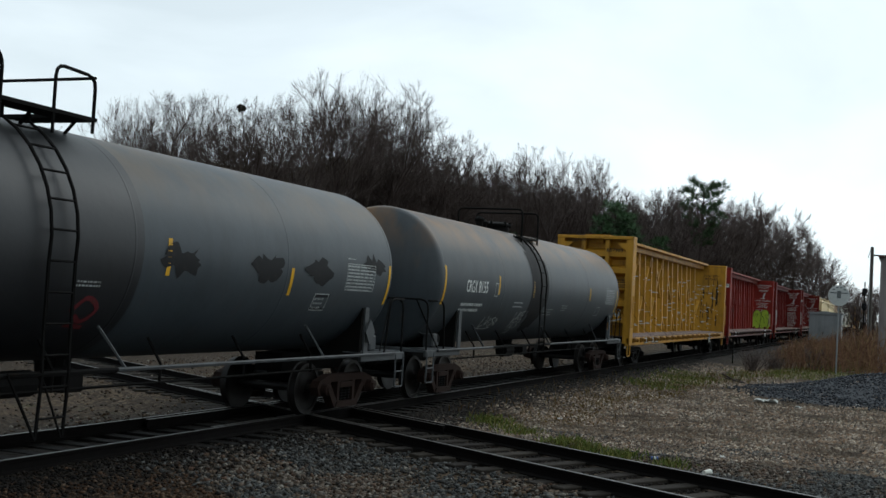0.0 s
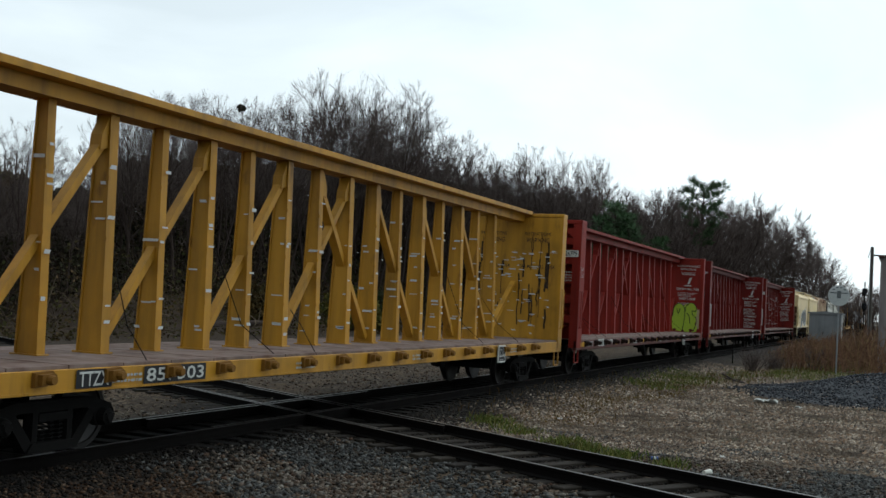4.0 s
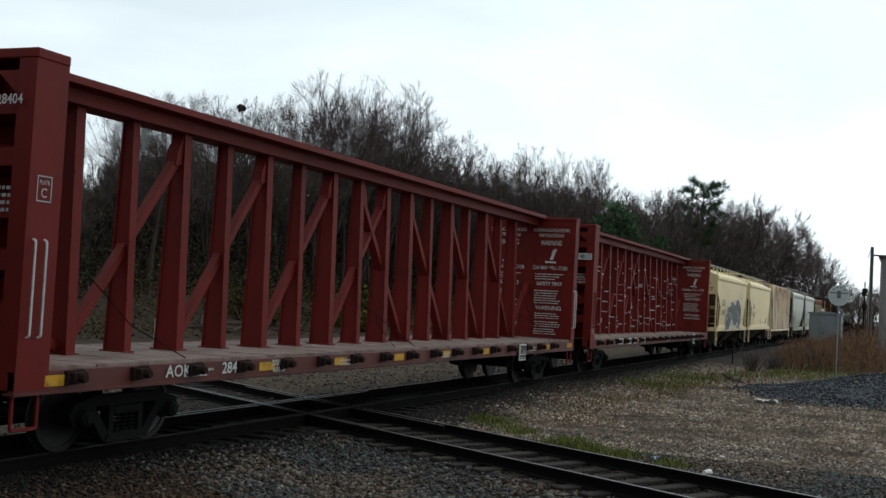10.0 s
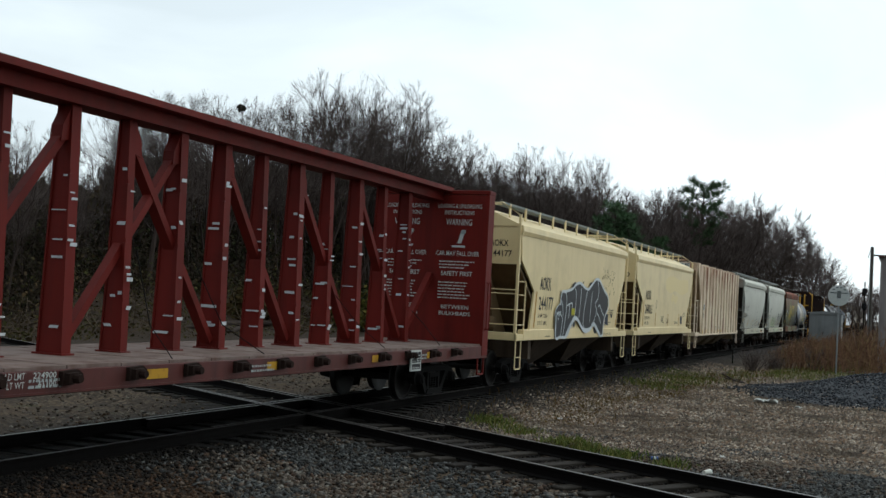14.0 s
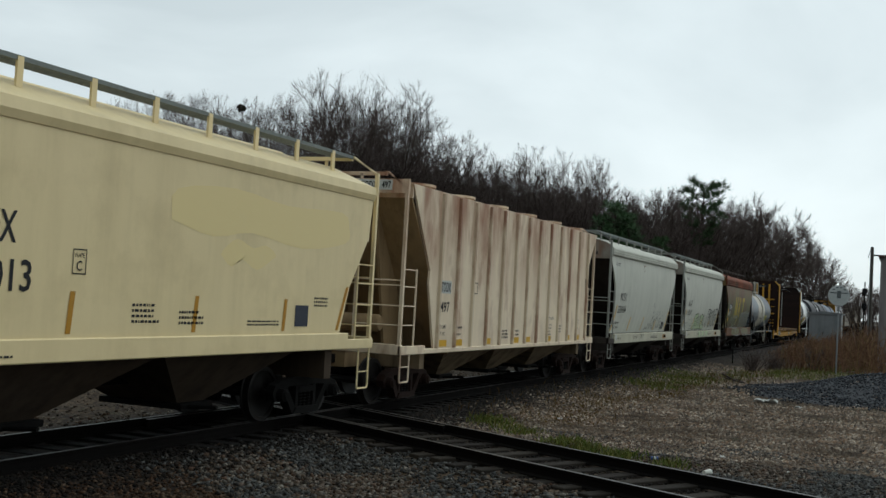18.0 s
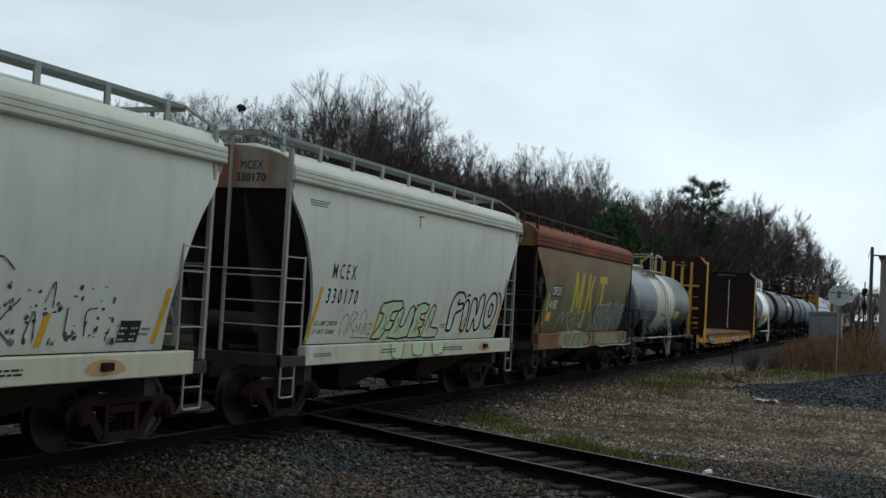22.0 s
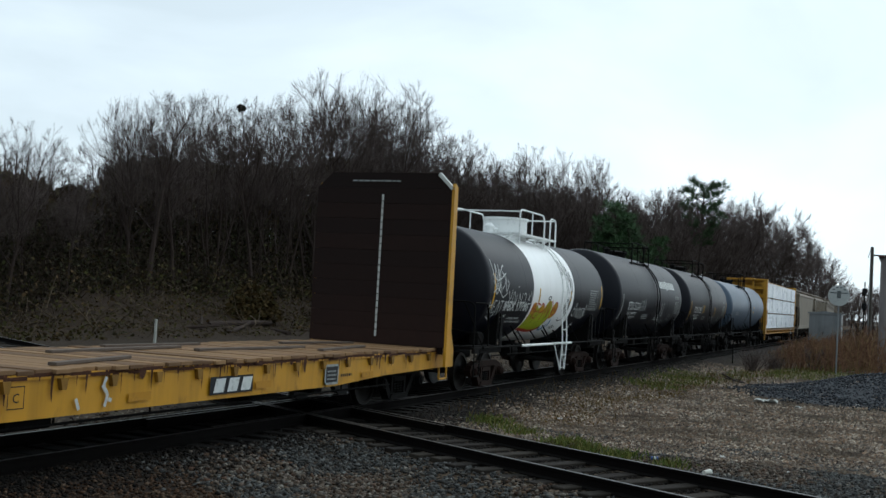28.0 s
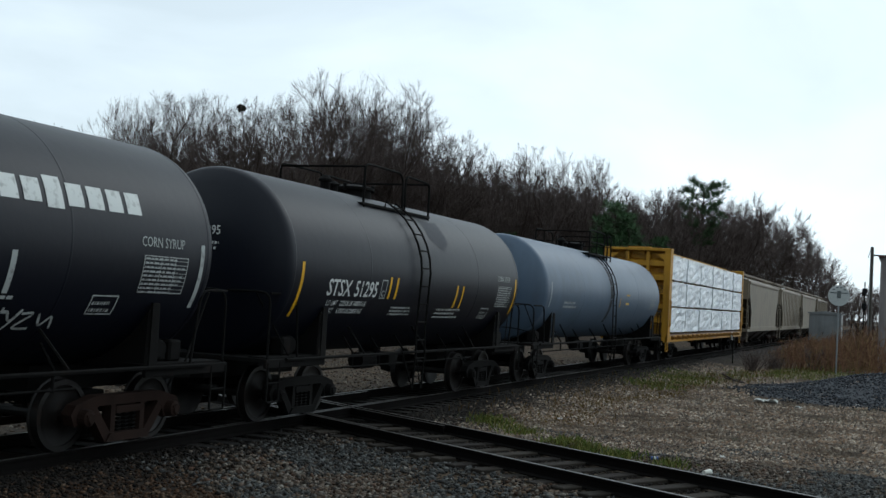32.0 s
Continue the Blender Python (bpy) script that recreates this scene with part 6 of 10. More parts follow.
        mark("reflective_stripe", M["tan_tape"], car, lambda bm: [patch(bm, at, x, 1.55, 0.09, h, 0.005, ln) for x, h, ln in ((2.0, 0.95, 0.14), (4.3, 0.5, 0.1), (6.8, 0.5, 0.1), (9.2, 0.5, 0.1), (11.0, 0.75, 0.42))], "weathered orange reflective strips")
        end = on_end(lk[0][0] + 0.03)
        mark("reporting_mark", M["black"], car, lambda bm: (letter(bm, end, "AOKX", 0.72, 3.6, 0.17, 0.5), letter(bm, end, num, 0.72, 3.34, 0.16, 0.6), lines(bm, end, -0.1, 3.25, 0.5, 0.4, 4, 9)))
        fresh = bpy.data.materials.get("fresh_cream_touch_up") or plain("fresh_cream_touch_up", "e2cd93", 0.5, 0.6, "dfcc9b", scale=0.8)
        for m2, u, v, w_, h_ in ((fresh, 6.2, 2.95, 5.0, 0.62), (fresh, 7.4, 2.55, 1.4, 0.3)) if num == "244013" else ():
            mark("paint_patch", m2, car, lambda bm: blob(bm, at, [(u, v + 0.1), (u + w_ * 0.2, v - 0.06), (u + w_ * 0.4, v + 0.06), (u + w_ * 0.7, v - 0.08), (u + w_, v + 0.1), (u + w_ + 0.1, v + h_ * 0.6), (u + w_ - 0.2, v + h_), (u + w_ * 0.6, v + h_ - 0.06), (u + w_ * 0.3, v + h_ + 0.05), (u + 0.1, v + h_ - 0.1)], 0.0025, 3), "touched-up paint")
        if num == "244177":
            ink, edge = plain("black_graffiti_paint", "0e1116", 0.5, 0.05), plain("white_graffiti_outline", "c4cacc", 0.5, 0.2)
            shape = [(3.84, 1.85), (3.91, 2.03), (4.18, 2.17), (4.34, 2.19), (4.32, 2.34), (4.43, 2.55), (4.8, 2.58), (5.44, 2.66), (5.81, 2.8), (6.3, 2.86), (6.84, 2.74), (7.27, 2.71), (7.69, 2.88), (8.19, 3.05), (8.64, 2.98), (9.13, 2.74), (9.7, 2.51), (9.78, 2.19), (9.41, 1.88), (9.26, 1.61), (9.18, 1.3), (8.84, 1.28), (8.42, 1.52), (8.03, 1.66), (7.74, 1.53), (7.17, 1.41), (6.71, 1.49), (6.26, 1.7), (5.88, 1.8), (5.58, 1.7), (5.3, 1.53), (4.96, 1.28), (4.33, 1.28), (3.9, 1.28)]
            band = [(4.96, 1.28), (5.3, 1.53), (5.58, 1.7), (5.85, 1.82), (6.25, 1.73), (6.8, 1.48), (7.55, 1.47), (8.03, 1.64), (8.48, 1.46), (8.83, 1.29)]
            mark("graffiti_fill", ink, car, lambda bm: [blob(bm, at, q, 0.036, 3) for q in ([(5.71, 2.74), (5.65, 2.66), (5.51, 2.65), (5.43, 2.72), (5.49, 2.8), (5.63, 2.82)],
                [(5.89, 2.8), (5.83, 2.71), (5.69, 2.7), (5.61, 2.77), (5.67, 2.86), (5.81, 2.87)],
                [(6.72, 2.9), (6.69, 2.86), (6.62, 2.85), (6.58, 2.88), (6.61, 2.92), (6.68, 2.93)],
                [(7.7, 2.86), (7.64, 2.78), (7.5, 2.77), (7.43, 2.83), (7.48, 2.91), (7.62, 2.92)],
                [(5.67, 1.65), (5.61, 1.58), (5.49, 1.58), (5.42, 1.65), (5.47, 1.72), (5.6, 1.72)],
                [(5.95, 1.63), (5.89, 1.56), (5.76, 1.56), (5.69, 1.63), (5.74, 1.7), (5.87, 1.71)],
                [(8.56, 1.46), (8.45, 1.35), (8.22, 1.35), (8.09, 1.47), (8.18, 1.58), (8.42, 1.58)],
                [(10.44, 1.91), (10.39, 1.85), (10.27, 1.85), (10.2, 1.9), (10.25, 1.96), (10.37, 1.96)])], "black sprayed clouds")
            mark("graffiti_edge", edge, car, lambda bm: stroke(bm, at, shape + [shape[0]], 0.08, 0.037))
            mark("graffiti_fill", ink, car, lambda bm: silhouette(bm, at, shape, 0.04), "black sprayed graffiti piece")
            mark("graffiti_edge", edge, car, lambda bm: stroke(bm, at, band, 0.13, 0.0435), "white sprayed lower edge")
            mark("graffiti_line", edge, car, lambda bm: [stroke(bm, at, p, 0.045, 0.046) for p in (
                [(4.42, 2.53), (4.33, 2.34), (4.5, 2.19), (4.58, 1.86), (4.47, 1.44), (4.42, 1.3)],
                [(4.6, 2.55), (4.84, 2.51), (4.92, 2.2), (4.81, 1.72), (4.66, 1.29)],
                [(4.92, 2.16), (5.33, 2.24), (5.5, 2.24), (5.52, 2.08)],
                [(5.23, 2.19), (5.22, 2.02), (5.18, 1.81)],
                [(5.73, 2.69), (5.88, 2.55), (5.88, 2.14), (5.79, 1.88)],
                [(6.45, 2.71), (6.4, 2.37), (6.29, 1.82)],
                [(7.15, 2.65), (6.94, 2.28), (6.77, 1.73), (6.89, 1.51)],
                [(7.72, 2.63), (7.62, 2.19), (7.54, 1.7)],
                [(8.3, 3.02), (8.49, 2.76), (8.42, 2.45), (8.12, 2.26), (8.3, 2.09), (8.12, 1.79), (7.69, 1.56)],
                [(8.51, 2.19), (8.72, 2.23), (8.97, 2.04), (9.32, 1.89)],
                [(8.36, 2.0), (8.66, 1.86), (8.9, 1.66)],
                [(3.98, 1.83), (4.01, 1.97), (4.08, 1.9), (4.12, 1.99), (4.18, 1.87)],
                [(4.21, 1.97), (4.21, 1.89), (4.28, 1.9), (4.26, 1.97), (4.21, 1.97)],
                [(4.32, 2.02), (4.37, 1.91), (4.47, 1.86)],
                [(4.09, 1.77), (4.21, 1.81)])], "white graffiti outlines")
            mark("data_plate", M["yellow_pale"], car, lambda bm: patch(bm, at, 5.45, 1.9, 0.35, 0.2, 0.05))
            rnd = random.Random(31)
            peel = plain("peeled_lettering", "6f6650", 0.8, 0.7, "d2c69b", scale=8.0)
            mark("paint_scuff", peel, car, lambda bm: [stroke(bm, at, [(u, v), (u + rnd.uniform(-0.1, 0.12), v + rnd.uniform(-0.06, 0.06)), (u + rnd.uniform(-0.05, 0.2), v + rnd.uniform(-0.12, 0.12))], rnd.uniform(0.012, 0.03), 0.004 + 0.0001 * i, 3) for i, (u, v) in enumerate([(9.0 + 1.6 * rnd.random(), 2.45 + 0.95 * rnd.random()) for _ in range(44)])], "peeled remains of old lettering")["kind"] = "stuff"
            mark("data_print", M["black"], car, lambda bm: (lines(bm, at, 9.55, 1.95, 0.9, 0.24, 4, 91, 0.005, 0.28), lines(bm, low, 9.2, 1.28, 1.4, 0.1, 2, 92, 0.005, 0.3), lines(bm, at, 9.2, 1.6, 1.2, 0.16, 2, 93, 0.005, 0.3)))
    # ribbed beige hopper
    car, at, low = hopper(164.75, 16.1, "beige ribbed covered hopper car streaked with rust", beige, tan_light, beige, [(1.0, 4.43), (2.06, 2.75), (2.03, 2.45), (2.45, 1.14)],
                          [(15.35, 4.43), (14.2, 3.0), (14.25, 2.5), (14.43, 1.14)], (1.04, 1.14), 4.43, 3, ribs=13, w=1.52, shoulder=0.0, board=4.62, hatches=True, post_x=0.82, knee=4.15, rib_mat=beige_rib, bay_mat=streaked_bay)
    flat = on_side(-1.522)
    mark("number_plate", M["plate"], car, lambda bm: patch(bm, flat, 2.66, 2.3, 0.6, 0.27, 0.004))
    mark("reporting_mark", M["black"], car, lambda bm: (letter(bm, flat, "TODX", 2.69, 2.33, 0.21, 0.54, 0.009), letter(bm, flat, "497", 2.7, 1.9, 0.22, 0.5), letter(bm, flat, "LD LMT", 2.68, 1.55, 0.08, 0.4), letter(bm, flat, "LT WT", 2.68, 1.4, 0.08, 0.34), letter(bm, flat, "INTERIOR LINING", 10.32, 1.76, 0.07, 0.7)))
    mark("data_print", M["black"], car, lambda bm: (lines(bm, flat, 3.66, 1.55, 0.36, 0.09, 1, 2), lines(bm, flat, 3.66, 1.4, 0.36, 0.09, 1, 3), frame_mark(bm, flat, 4.62, 2.33, 0.24, 0.26), lines(bm, flat, 6.7, 1.3, 0.5, 0.24, 3, 4), lines(bm, flat, 10.38, 1.25, 0.5, 0.44, 5, 5, 0.005, 0.4), lines(bm, flat, 11.4, 1.4, 0.45, 0.25, 3, 6), lines(bm, flat, 7.7, 1.35, 0.4, 0.2, 2, 7), patch(bm, flat, 12.35, 1.68, 0.22, 0.22), lines(bm, flat, 13.3, 1.5, 0.4, 0.3, 4, 8)))
    mark("reflective_stripe", M["yellow"], car, lambda bm: [patch(bm, flat, x, 1.17, 0.42, 0.14, 0.005) for x in (2.72, 3.65, 5.5, 7.6, 8.55, 10.4, 12.3, 13.35)], "yellow reflective patches along the side")
    mark("number_plate", M["plate"], car, lambda bm: patch(bm, on_end(0.78), 0.4, 4.28, 0.75, 0.2, 0.0))
    mark("reporting_mark", M["black"], car, lambda bm: (letter(bm, on_end(0.78), "TODX", 0.46, 4.31, 0.14, 0.36, 0.008), letter(bm, on_end(0.78), "497", 0.92, 4.31, 0.14, 0.2, 0.008)))
    bm = box(bmesh.new(), (0.8, -1.5, 4.22), (0.88, 1.5, 4.5))
    part("end_beam", bm, beige, car)

    # two light grey hoppers with curved side ends
    dirty = paint("dirty_grey_rail_paint", "8e8e86", 0.7, 0.65, 0.45, 0.2, "4a3020", "35312b", 0.2)
    stained_sill = paint("stained_grey_sill_paint", "b5b19d", 0.7, 0.3, 0.4, 0.25, "6a4a2e", "8a8270", 0.25, 0.4, seed=11.0, rust_at=(0.6, 0.7))
    rusted_wall = paint("rust_washed_grey_wall", "8a8378", 0.7, 0.9, 0.5, 0.2, "7a4a2a", "4a3a2c", 0.2, 0.5, seed=5.0, rust_at=(0.42, 0.6), rust_scale=1.4)
    lm = [(1.08, 3.93), (1.16, 3.6), (1.38, 3.4), (1.66, 3.05), (1.96, 2.5), (2.2, 1.95), (2.32, 1.3)]
    rm = [(12.42, 3.93), (12.3, 3.58), (12.0, 3.2), (11.84, 2.9), (11.7, 2.5), (11.6, 2.1), (11.58, 1.75), (11.66, 1.3)]
    mint, lead = plain("mint_green_spray_paint", "afbf98", 0.6, 0.6, "bcc0b0", scale=3.0), plain("lead_grey_spray_paint", "5e625c", 0.6, 0.6, "7a755f", scale=3.0)
    for x0, num in ((180.85, "330164"), (194.15, "330170")):
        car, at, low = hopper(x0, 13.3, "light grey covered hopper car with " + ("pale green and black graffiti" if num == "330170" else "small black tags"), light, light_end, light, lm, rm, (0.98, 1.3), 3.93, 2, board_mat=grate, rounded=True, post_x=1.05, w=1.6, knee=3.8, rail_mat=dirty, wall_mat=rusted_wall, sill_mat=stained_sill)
        mark("reporting_mark", M["black"], car, lambda bm: (letter(bm, at, "M C E X" if num == "330170" else "MCEX", 2.66, 2.43, 0.27, 0.88), letter(bm, at, " ".join(num) if num == "330170" else num, 2.6, 2.0, 0.27, 1.16), letter(bm, at, "LD LMT 230200", 2.4, 1.62, 0.08, 0.8), letter(bm, at, "LT WT  55800", 2.4, 1.47, 0.08, 0.78)))
        mark("data_print", M["black"], car, lambda bm: (lines(bm, at, 1.7, 3.6, 0.7, 0.12, 3, 2), lines(bm, low, 2.0, 1.12, 0.8, 0.07, 2, 3), lines(bm, low, 4.6, 1.12, 0.8, 0.1, 2, 4), lines(bm, low, 7.6, 1.1, 1.2, 0.1, 2, 6), lines(bm, at, 8.0, 1.55, 0.4, 0.12, 2, 7), lines(bm, at, 11.0, 1.5, 0.35, 0.14, 2, 8)))
        mark("reflective_stripe", M["yellow"], car, lambda bm: [patch(bm, at, x, 1.38, 0.1, h, 0.005, 0.12, 8) for x, h in ((2.22, 0.9), (4.7, 0.5), (6.9, 0.5), (9.2, 0.4), (11.35, 0.75))], "yellow reflective strips")
        end = on_end(lm[0][0] - 0.012)
        mark("reporting_mark", M["black"], car, lambda bm: (letter(bm, end, "MCEX", 0.62, 4.1, 0.14, 0.42), letter(bm, end, num, 0.55, 3.9, 0.14, 0.55)))
        part("jack_bracket", box(bmesh.new(), (10.02, -1.69, 1.1), (10.24, -1.63, 1.2), 0.015), M["iron_rust"], car)
        mark("stain", plain("orange_sill_rust", "a5855c", 0.85, 0.7, "b0a890", scale=9.0), car, lambda bm: blob(bm, low, [(9.72, 1.1), (9.85, 1.2), (10.1, 1.24), (10.4, 1.2), (10.5, 1.08), (10.2, 1.04), (9.9, 1.05)], 0.004, 3), "rust round the jacking bracket")
        # flat white square painted on the sill
        mark("sill_lamp", M["plate"], car, lambda bm: patch(bm, low, 1.85, 1.08, 0.2, 0.2))
        mark("stain", plain("thin_rust_run", "6b4a32", 0.8, 0.2), car, lambda bm: (patch(bm, at, 6.15, 3.55, 0.05, 0.25, 0.003), patch(bm, at, 6.1, 3.78, 0.3, 0.03, 0.004)))
        if num == "330170":
            big = [[(4.7, 1.36), (4.95, 1.62), (5.0, 1.84), (4.84, 1.86), (4.9, 2.04), (5.72, 2.1), (5.76, 1.92), (5.4, 1.88), (5.36, 1.72), (5.56, 1.7), (5.5, 1.54), (5.26, 1.52), (5.12, 1.36)], [(5.42, 1.38), (5.66, 1.9), (5.9, 1.94), (5.86, 1.62), (6.06, 1.62), (6.18, 1.96), (6.42, 1.96), (6.36, 1.38)],
                   [(6.4, 1.36), (6.5, 2.02), (7.1, 2.04), (7.06, 1.88), (6.8, 1.84), (6.82, 1.74), (7.04, 1.72), (7.0, 1.58), (6.8, 1.56), (7.08, 1.38)], [(7.08, 1.36), (7.26, 1.98), (7.5, 2.0), (7.46, 1.58), (7.84, 1.56), (7.86, 1.36)]]
            feet = [[(5.0, 1.28), (5.1, 1.02), (5.5, 1.0), (5.6, 1.28)], [(6.0, 1.28), (6.04, 1.06), (6.5, 1.04), (6.6, 1.28)], [(7.0, 1.28), (7.1, 1.02), (7.6, 1.06), (7.7, 1.28)]]
            mark("graffiti_fill", mint, car, lambda bm: [silhouette(bm, at, p, 0.004, 1) for p in big], "pale green sprayed letters")
            mark("graffiti_fill", mint, car, lambda bm: [silhouette(bm, low, p, 0.004, 1) for p in feet], "pale green sprayed letter feet on the sill")
            ink = plain("thin_dark_spray_paint", "3a4038", 0.6, 0.5, "8f9488", scale=5.0)
            mark("graffiti_line", ink, car, lambda bm: [stroke(bm, at, p + [p[0]], 0.042, 0.008, 2) for p in big] + [stroke(bm, low, p, 0.026, 0.008, 2) for p in feet], "thin dark graffiti outline")
            mark("graffiti_line", ink, car, lambda bm: [stroke(bm, at, [(u + du, v + dv) for u, v in q], 0.02, 0.009, 3) for q in ([(0, 0), (0.08, 0.16), (0.02, 0.3)], [(0.1, 0.02), (0.2, 0.22)]) for du, dv in ((5.1, 1.5), (5.7, 1.46), (6.6, 1.46), (7.25, 1.5))], "thin strokes inside the letters")
            mark("graffiti", plain("rubbed_black_spray_paint", "17191a", 0.7, 0.45, "55585a", scale=6.0), car, lambda bm: [stroke(bm, at, q, 0.062, 0.006) for q in (
                [(8.36, 1.5), (8.3, 2.0), (8.5, 2.3), (8.9, 2.34), (9.1, 2.22)], [(8.36, 1.5), (8.62, 1.52), (8.66, 1.86), (8.98, 1.96), (9.0, 2.1), (8.7, 2.08), (8.74, 2.2)], [(9.16, 1.5), (9.1, 2.1), (9.36, 2.12), (9.42, 1.52), (9.2, 1.5)], [(9.18, 2.28), (9.36, 2.3)],
                [(9.6, 1.5), (9.54, 2.14), (9.8, 2.2), (9.98, 1.84), (10.02, 2.24), (10.3, 2.28), (10.34, 1.54)], [(10.34, 1.54), (10.1, 1.5), (9.86, 1.76), (9.8, 1.5), (9.6, 1.48)],
                [(10.56, 1.7), (10.5, 2.1), (10.76, 2.36), (11.1, 2.32), (11.24, 2.0), (11.1, 1.66), (10.8, 1.54), (10.56, 1.7)], [(10.76, 1.86), (10.8, 2.1), (10.98, 2.06), (10.96, 1.82), (10.78, 1.84)], [(11.2, 2.4), (11.4, 2.3), (11.44, 2.1)])], "black outlined graffiti tag")
            mark("graffiti", ink, car, lambda bm: [stroke(bm, at, q, 0.014) for q in (
                [(3.96, 1.44), (3.98, 1.64), (4.06, 1.5), (4.12, 1.66), (4.16, 1.44)], [(4.22, 1.64), (4.24, 1.46)], [(4.3, 1.46), (4.36, 1.66), (4.42, 1.46)], [(4.46, 1.64), (4.62, 1.64), (4.5, 1.46), (4.66, 1.46)], [(3.9, 1.4), (4.66, 1.38)],
                [(3.42, 1.42), (3.36, 1.7), (3.52, 1.82), (3.64, 1.66), (3.56, 1.44)], [(3.7, 1.46), (3.72, 1.86), (3.92, 1.8), (3.76, 1.64), (3.94, 1.5)], [(4.05, 1.74), (4.2, 1.92), (4.34, 1.74)])], "thin black sketched tag")
        else:
            # load chart and printed cautions
            mark("data_plate", M["black"], car, lambda bm: patch(bm, at, 10.62, 1.4, 0.44, 0.31, 0.004, 0.0, 2), "black load chart")
            mark("data_print", M["plate"], car, lambda bm: (frame_mark(bm, at, 10.62, 1.4, 0.44, 0.31, 0.012, 0.008), lines(bm, at, 10.66, 1.44, 0.16, 0.22, 3, 8, 0.009, 0.4), lines(bm, at, 10.88, 1.44, 0.14, 0.22, 3, 9, 0.009, 0.4)))
            mark("reporting_mark", M["black"], car, lambda bm: (letter(bm, at, "CAUTION", 7.55, 1.4, 0.1, 0.5), letter(bm, low, "CAR STRUCTURE", 5.6, 1.2, 0.055, 0.62), letter(bm, low, "DESIGNED FOR", 5.6, 1.12, 0.055, 0.55)))
            rnd = random.Random(77)
            smut = plain("smeared_black_spray_paint", "3a3d3e", 0.7, 0.85, "b4b5ad", scale=7.0)

            def smear(bm):
                for i in range(70):
                    u, v = 8.3 + 2.4 * rnd.random(), 1.42 + 0.7 * rnd.random() ** 1.3
                    r1, r2 = rnd.uniform(0.01, 0.05), rnd.uniform(0.01, 0.06)
                    blob(bm, at, [(u + r1 * math.cos(a) * rnd.uniform(0.5, 1.2), v + r2 * math.sin(a) * rnd.uniform(0.5, 1.2)) for a in np.linspace(0, 5.4, 7)], 0.003 + 0.0001 * i, 2)
                for q in ([(8.45, 1.4), (8.52, 1.85)], [(8.8, 1.95), (8.55, 1.65), (8.85, 1.4)], [(8.98, 1.5), (9.06, 1.8), (9.14, 1.48)], [(9.2, 1.9), (9.3, 2.15), (9.34, 1.85)], [(9.6, 1.85), (9.66, 1.5), (9.84, 1.55)], [(10.0, 1.5), (9.94, 1.8), (10.12, 1.85)], [(8.2, 2.32), (8.4, 2.4), (8.62, 2.26)]):
                    stroke(bm, at, q, 0.022, 0.011)
            mark("graffiti", smut, car, smear, "smeared black spray marks")["kind"] = "stuff"

    # olive hopper with a rusted roof
    lo = [(0.5, 4.0), (0.8, 3.5), (1.9, 2.5), (1.8, 2.1), (1.6, 1.38)]
    ro = [(11.75, 4.0), (11.7, 3.3), (11.3, 2.4), (11.1, 1.9), (11.0, 1.38)]
    car, at, low = hopper(207.45, 12.6, "rusty olive green covered hopper car with large yellow letters", green, light_end, rusty, lo, ro, (0.95, 1.38), 3.72, 2, sill_mat=tan_rust, rail_mat=light_end, board=4.62, rounded=True, post_x=0.72, w=1.58, shoulder=0.36, knee=3.7)
    mark("number_plate", M["black"], car, lambda bm: patch(bm, at, 2.3, 2.4, 0.98, 0.32, 0.004, 0.0, 4))
    mark("reporting_mark", M["white"], car, lambda bm: (letter(bm, at, "OFOX", 2.35, 2.44, 0.25, 0.88, 0.009), letter(bm, at, "4187", 2.27, 2.06, 0.25, 0.76)))
    end = on_end(lo[0][0] - 0.01)
    mark("number_plate", M["black"], car, lambda bm: patch(bm, end, 0.82, 3.94, 0.46, 0.16, 0.006))
    mark("reporting_mark", M["white"], car, lambda bm: (letter(bm, end, "OFOX", 0.85, 3.96, 0.12, 0.4, 0.012), letter(bm, end, "4187", 0.87, 3.78, 0.11, 0.34, 0.012)))
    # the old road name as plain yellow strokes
    worn = plain("faded_yellow_letter_paint", "ac9418", 0.6, 0.3, "6a6030", scale=4.0)
    for strokes in (((4.5, 1.95, 0.24, 1.22, 0.08), (5.3, 1.95, 0.24, 1.22, 0.02), (4.95, 2.1, 0.2, 1.07, -0.3), (4.97, 2.1, 0.2, 1.07, 0.35)), ((5.88, 1.5, 0.24, 1.66, 0.12), (6.25, 2.5, 0.2, 0.64, 0.55), (6.55, 2.0, 0.22, 0.6, -0.45)), ((7.68, 2.0, 0.24, 1.0, 0.05), (7.4, 2.92, 0.92, 0.24, 0.0))):
        mark("road_letter", worn, car, lambda bm: [patch(bm, at, u, v, w_, h_, 0.006 + 0.001 * i, ln, 10) for i, (u, v, w_, h_, ln) in enumerate(strokes)], "worn yellow painted letter")
    mark("reflective_stripe", M["yellow"], car, lambda bm: [patch(bm, at, u, v, 0.12, h, 0.005, 0.0, 5) for u, v, h in ((1.95, 1.5, 0.2), (2.05, 2.0, 0.5), (10.9, 1.6, 0.3))] + [patch(bm, at, 2.2, 1.72, 0.4, 0.24, 0.005, 0.0, 3)])
    ghost = plain("white_outline_spray_paint", "8f938c", 0.6, 0.3)
    pale = plain("thin_cream_spray_paint", "75704f", 0.7, 0.8, "5a4a2c", scale=3.0)
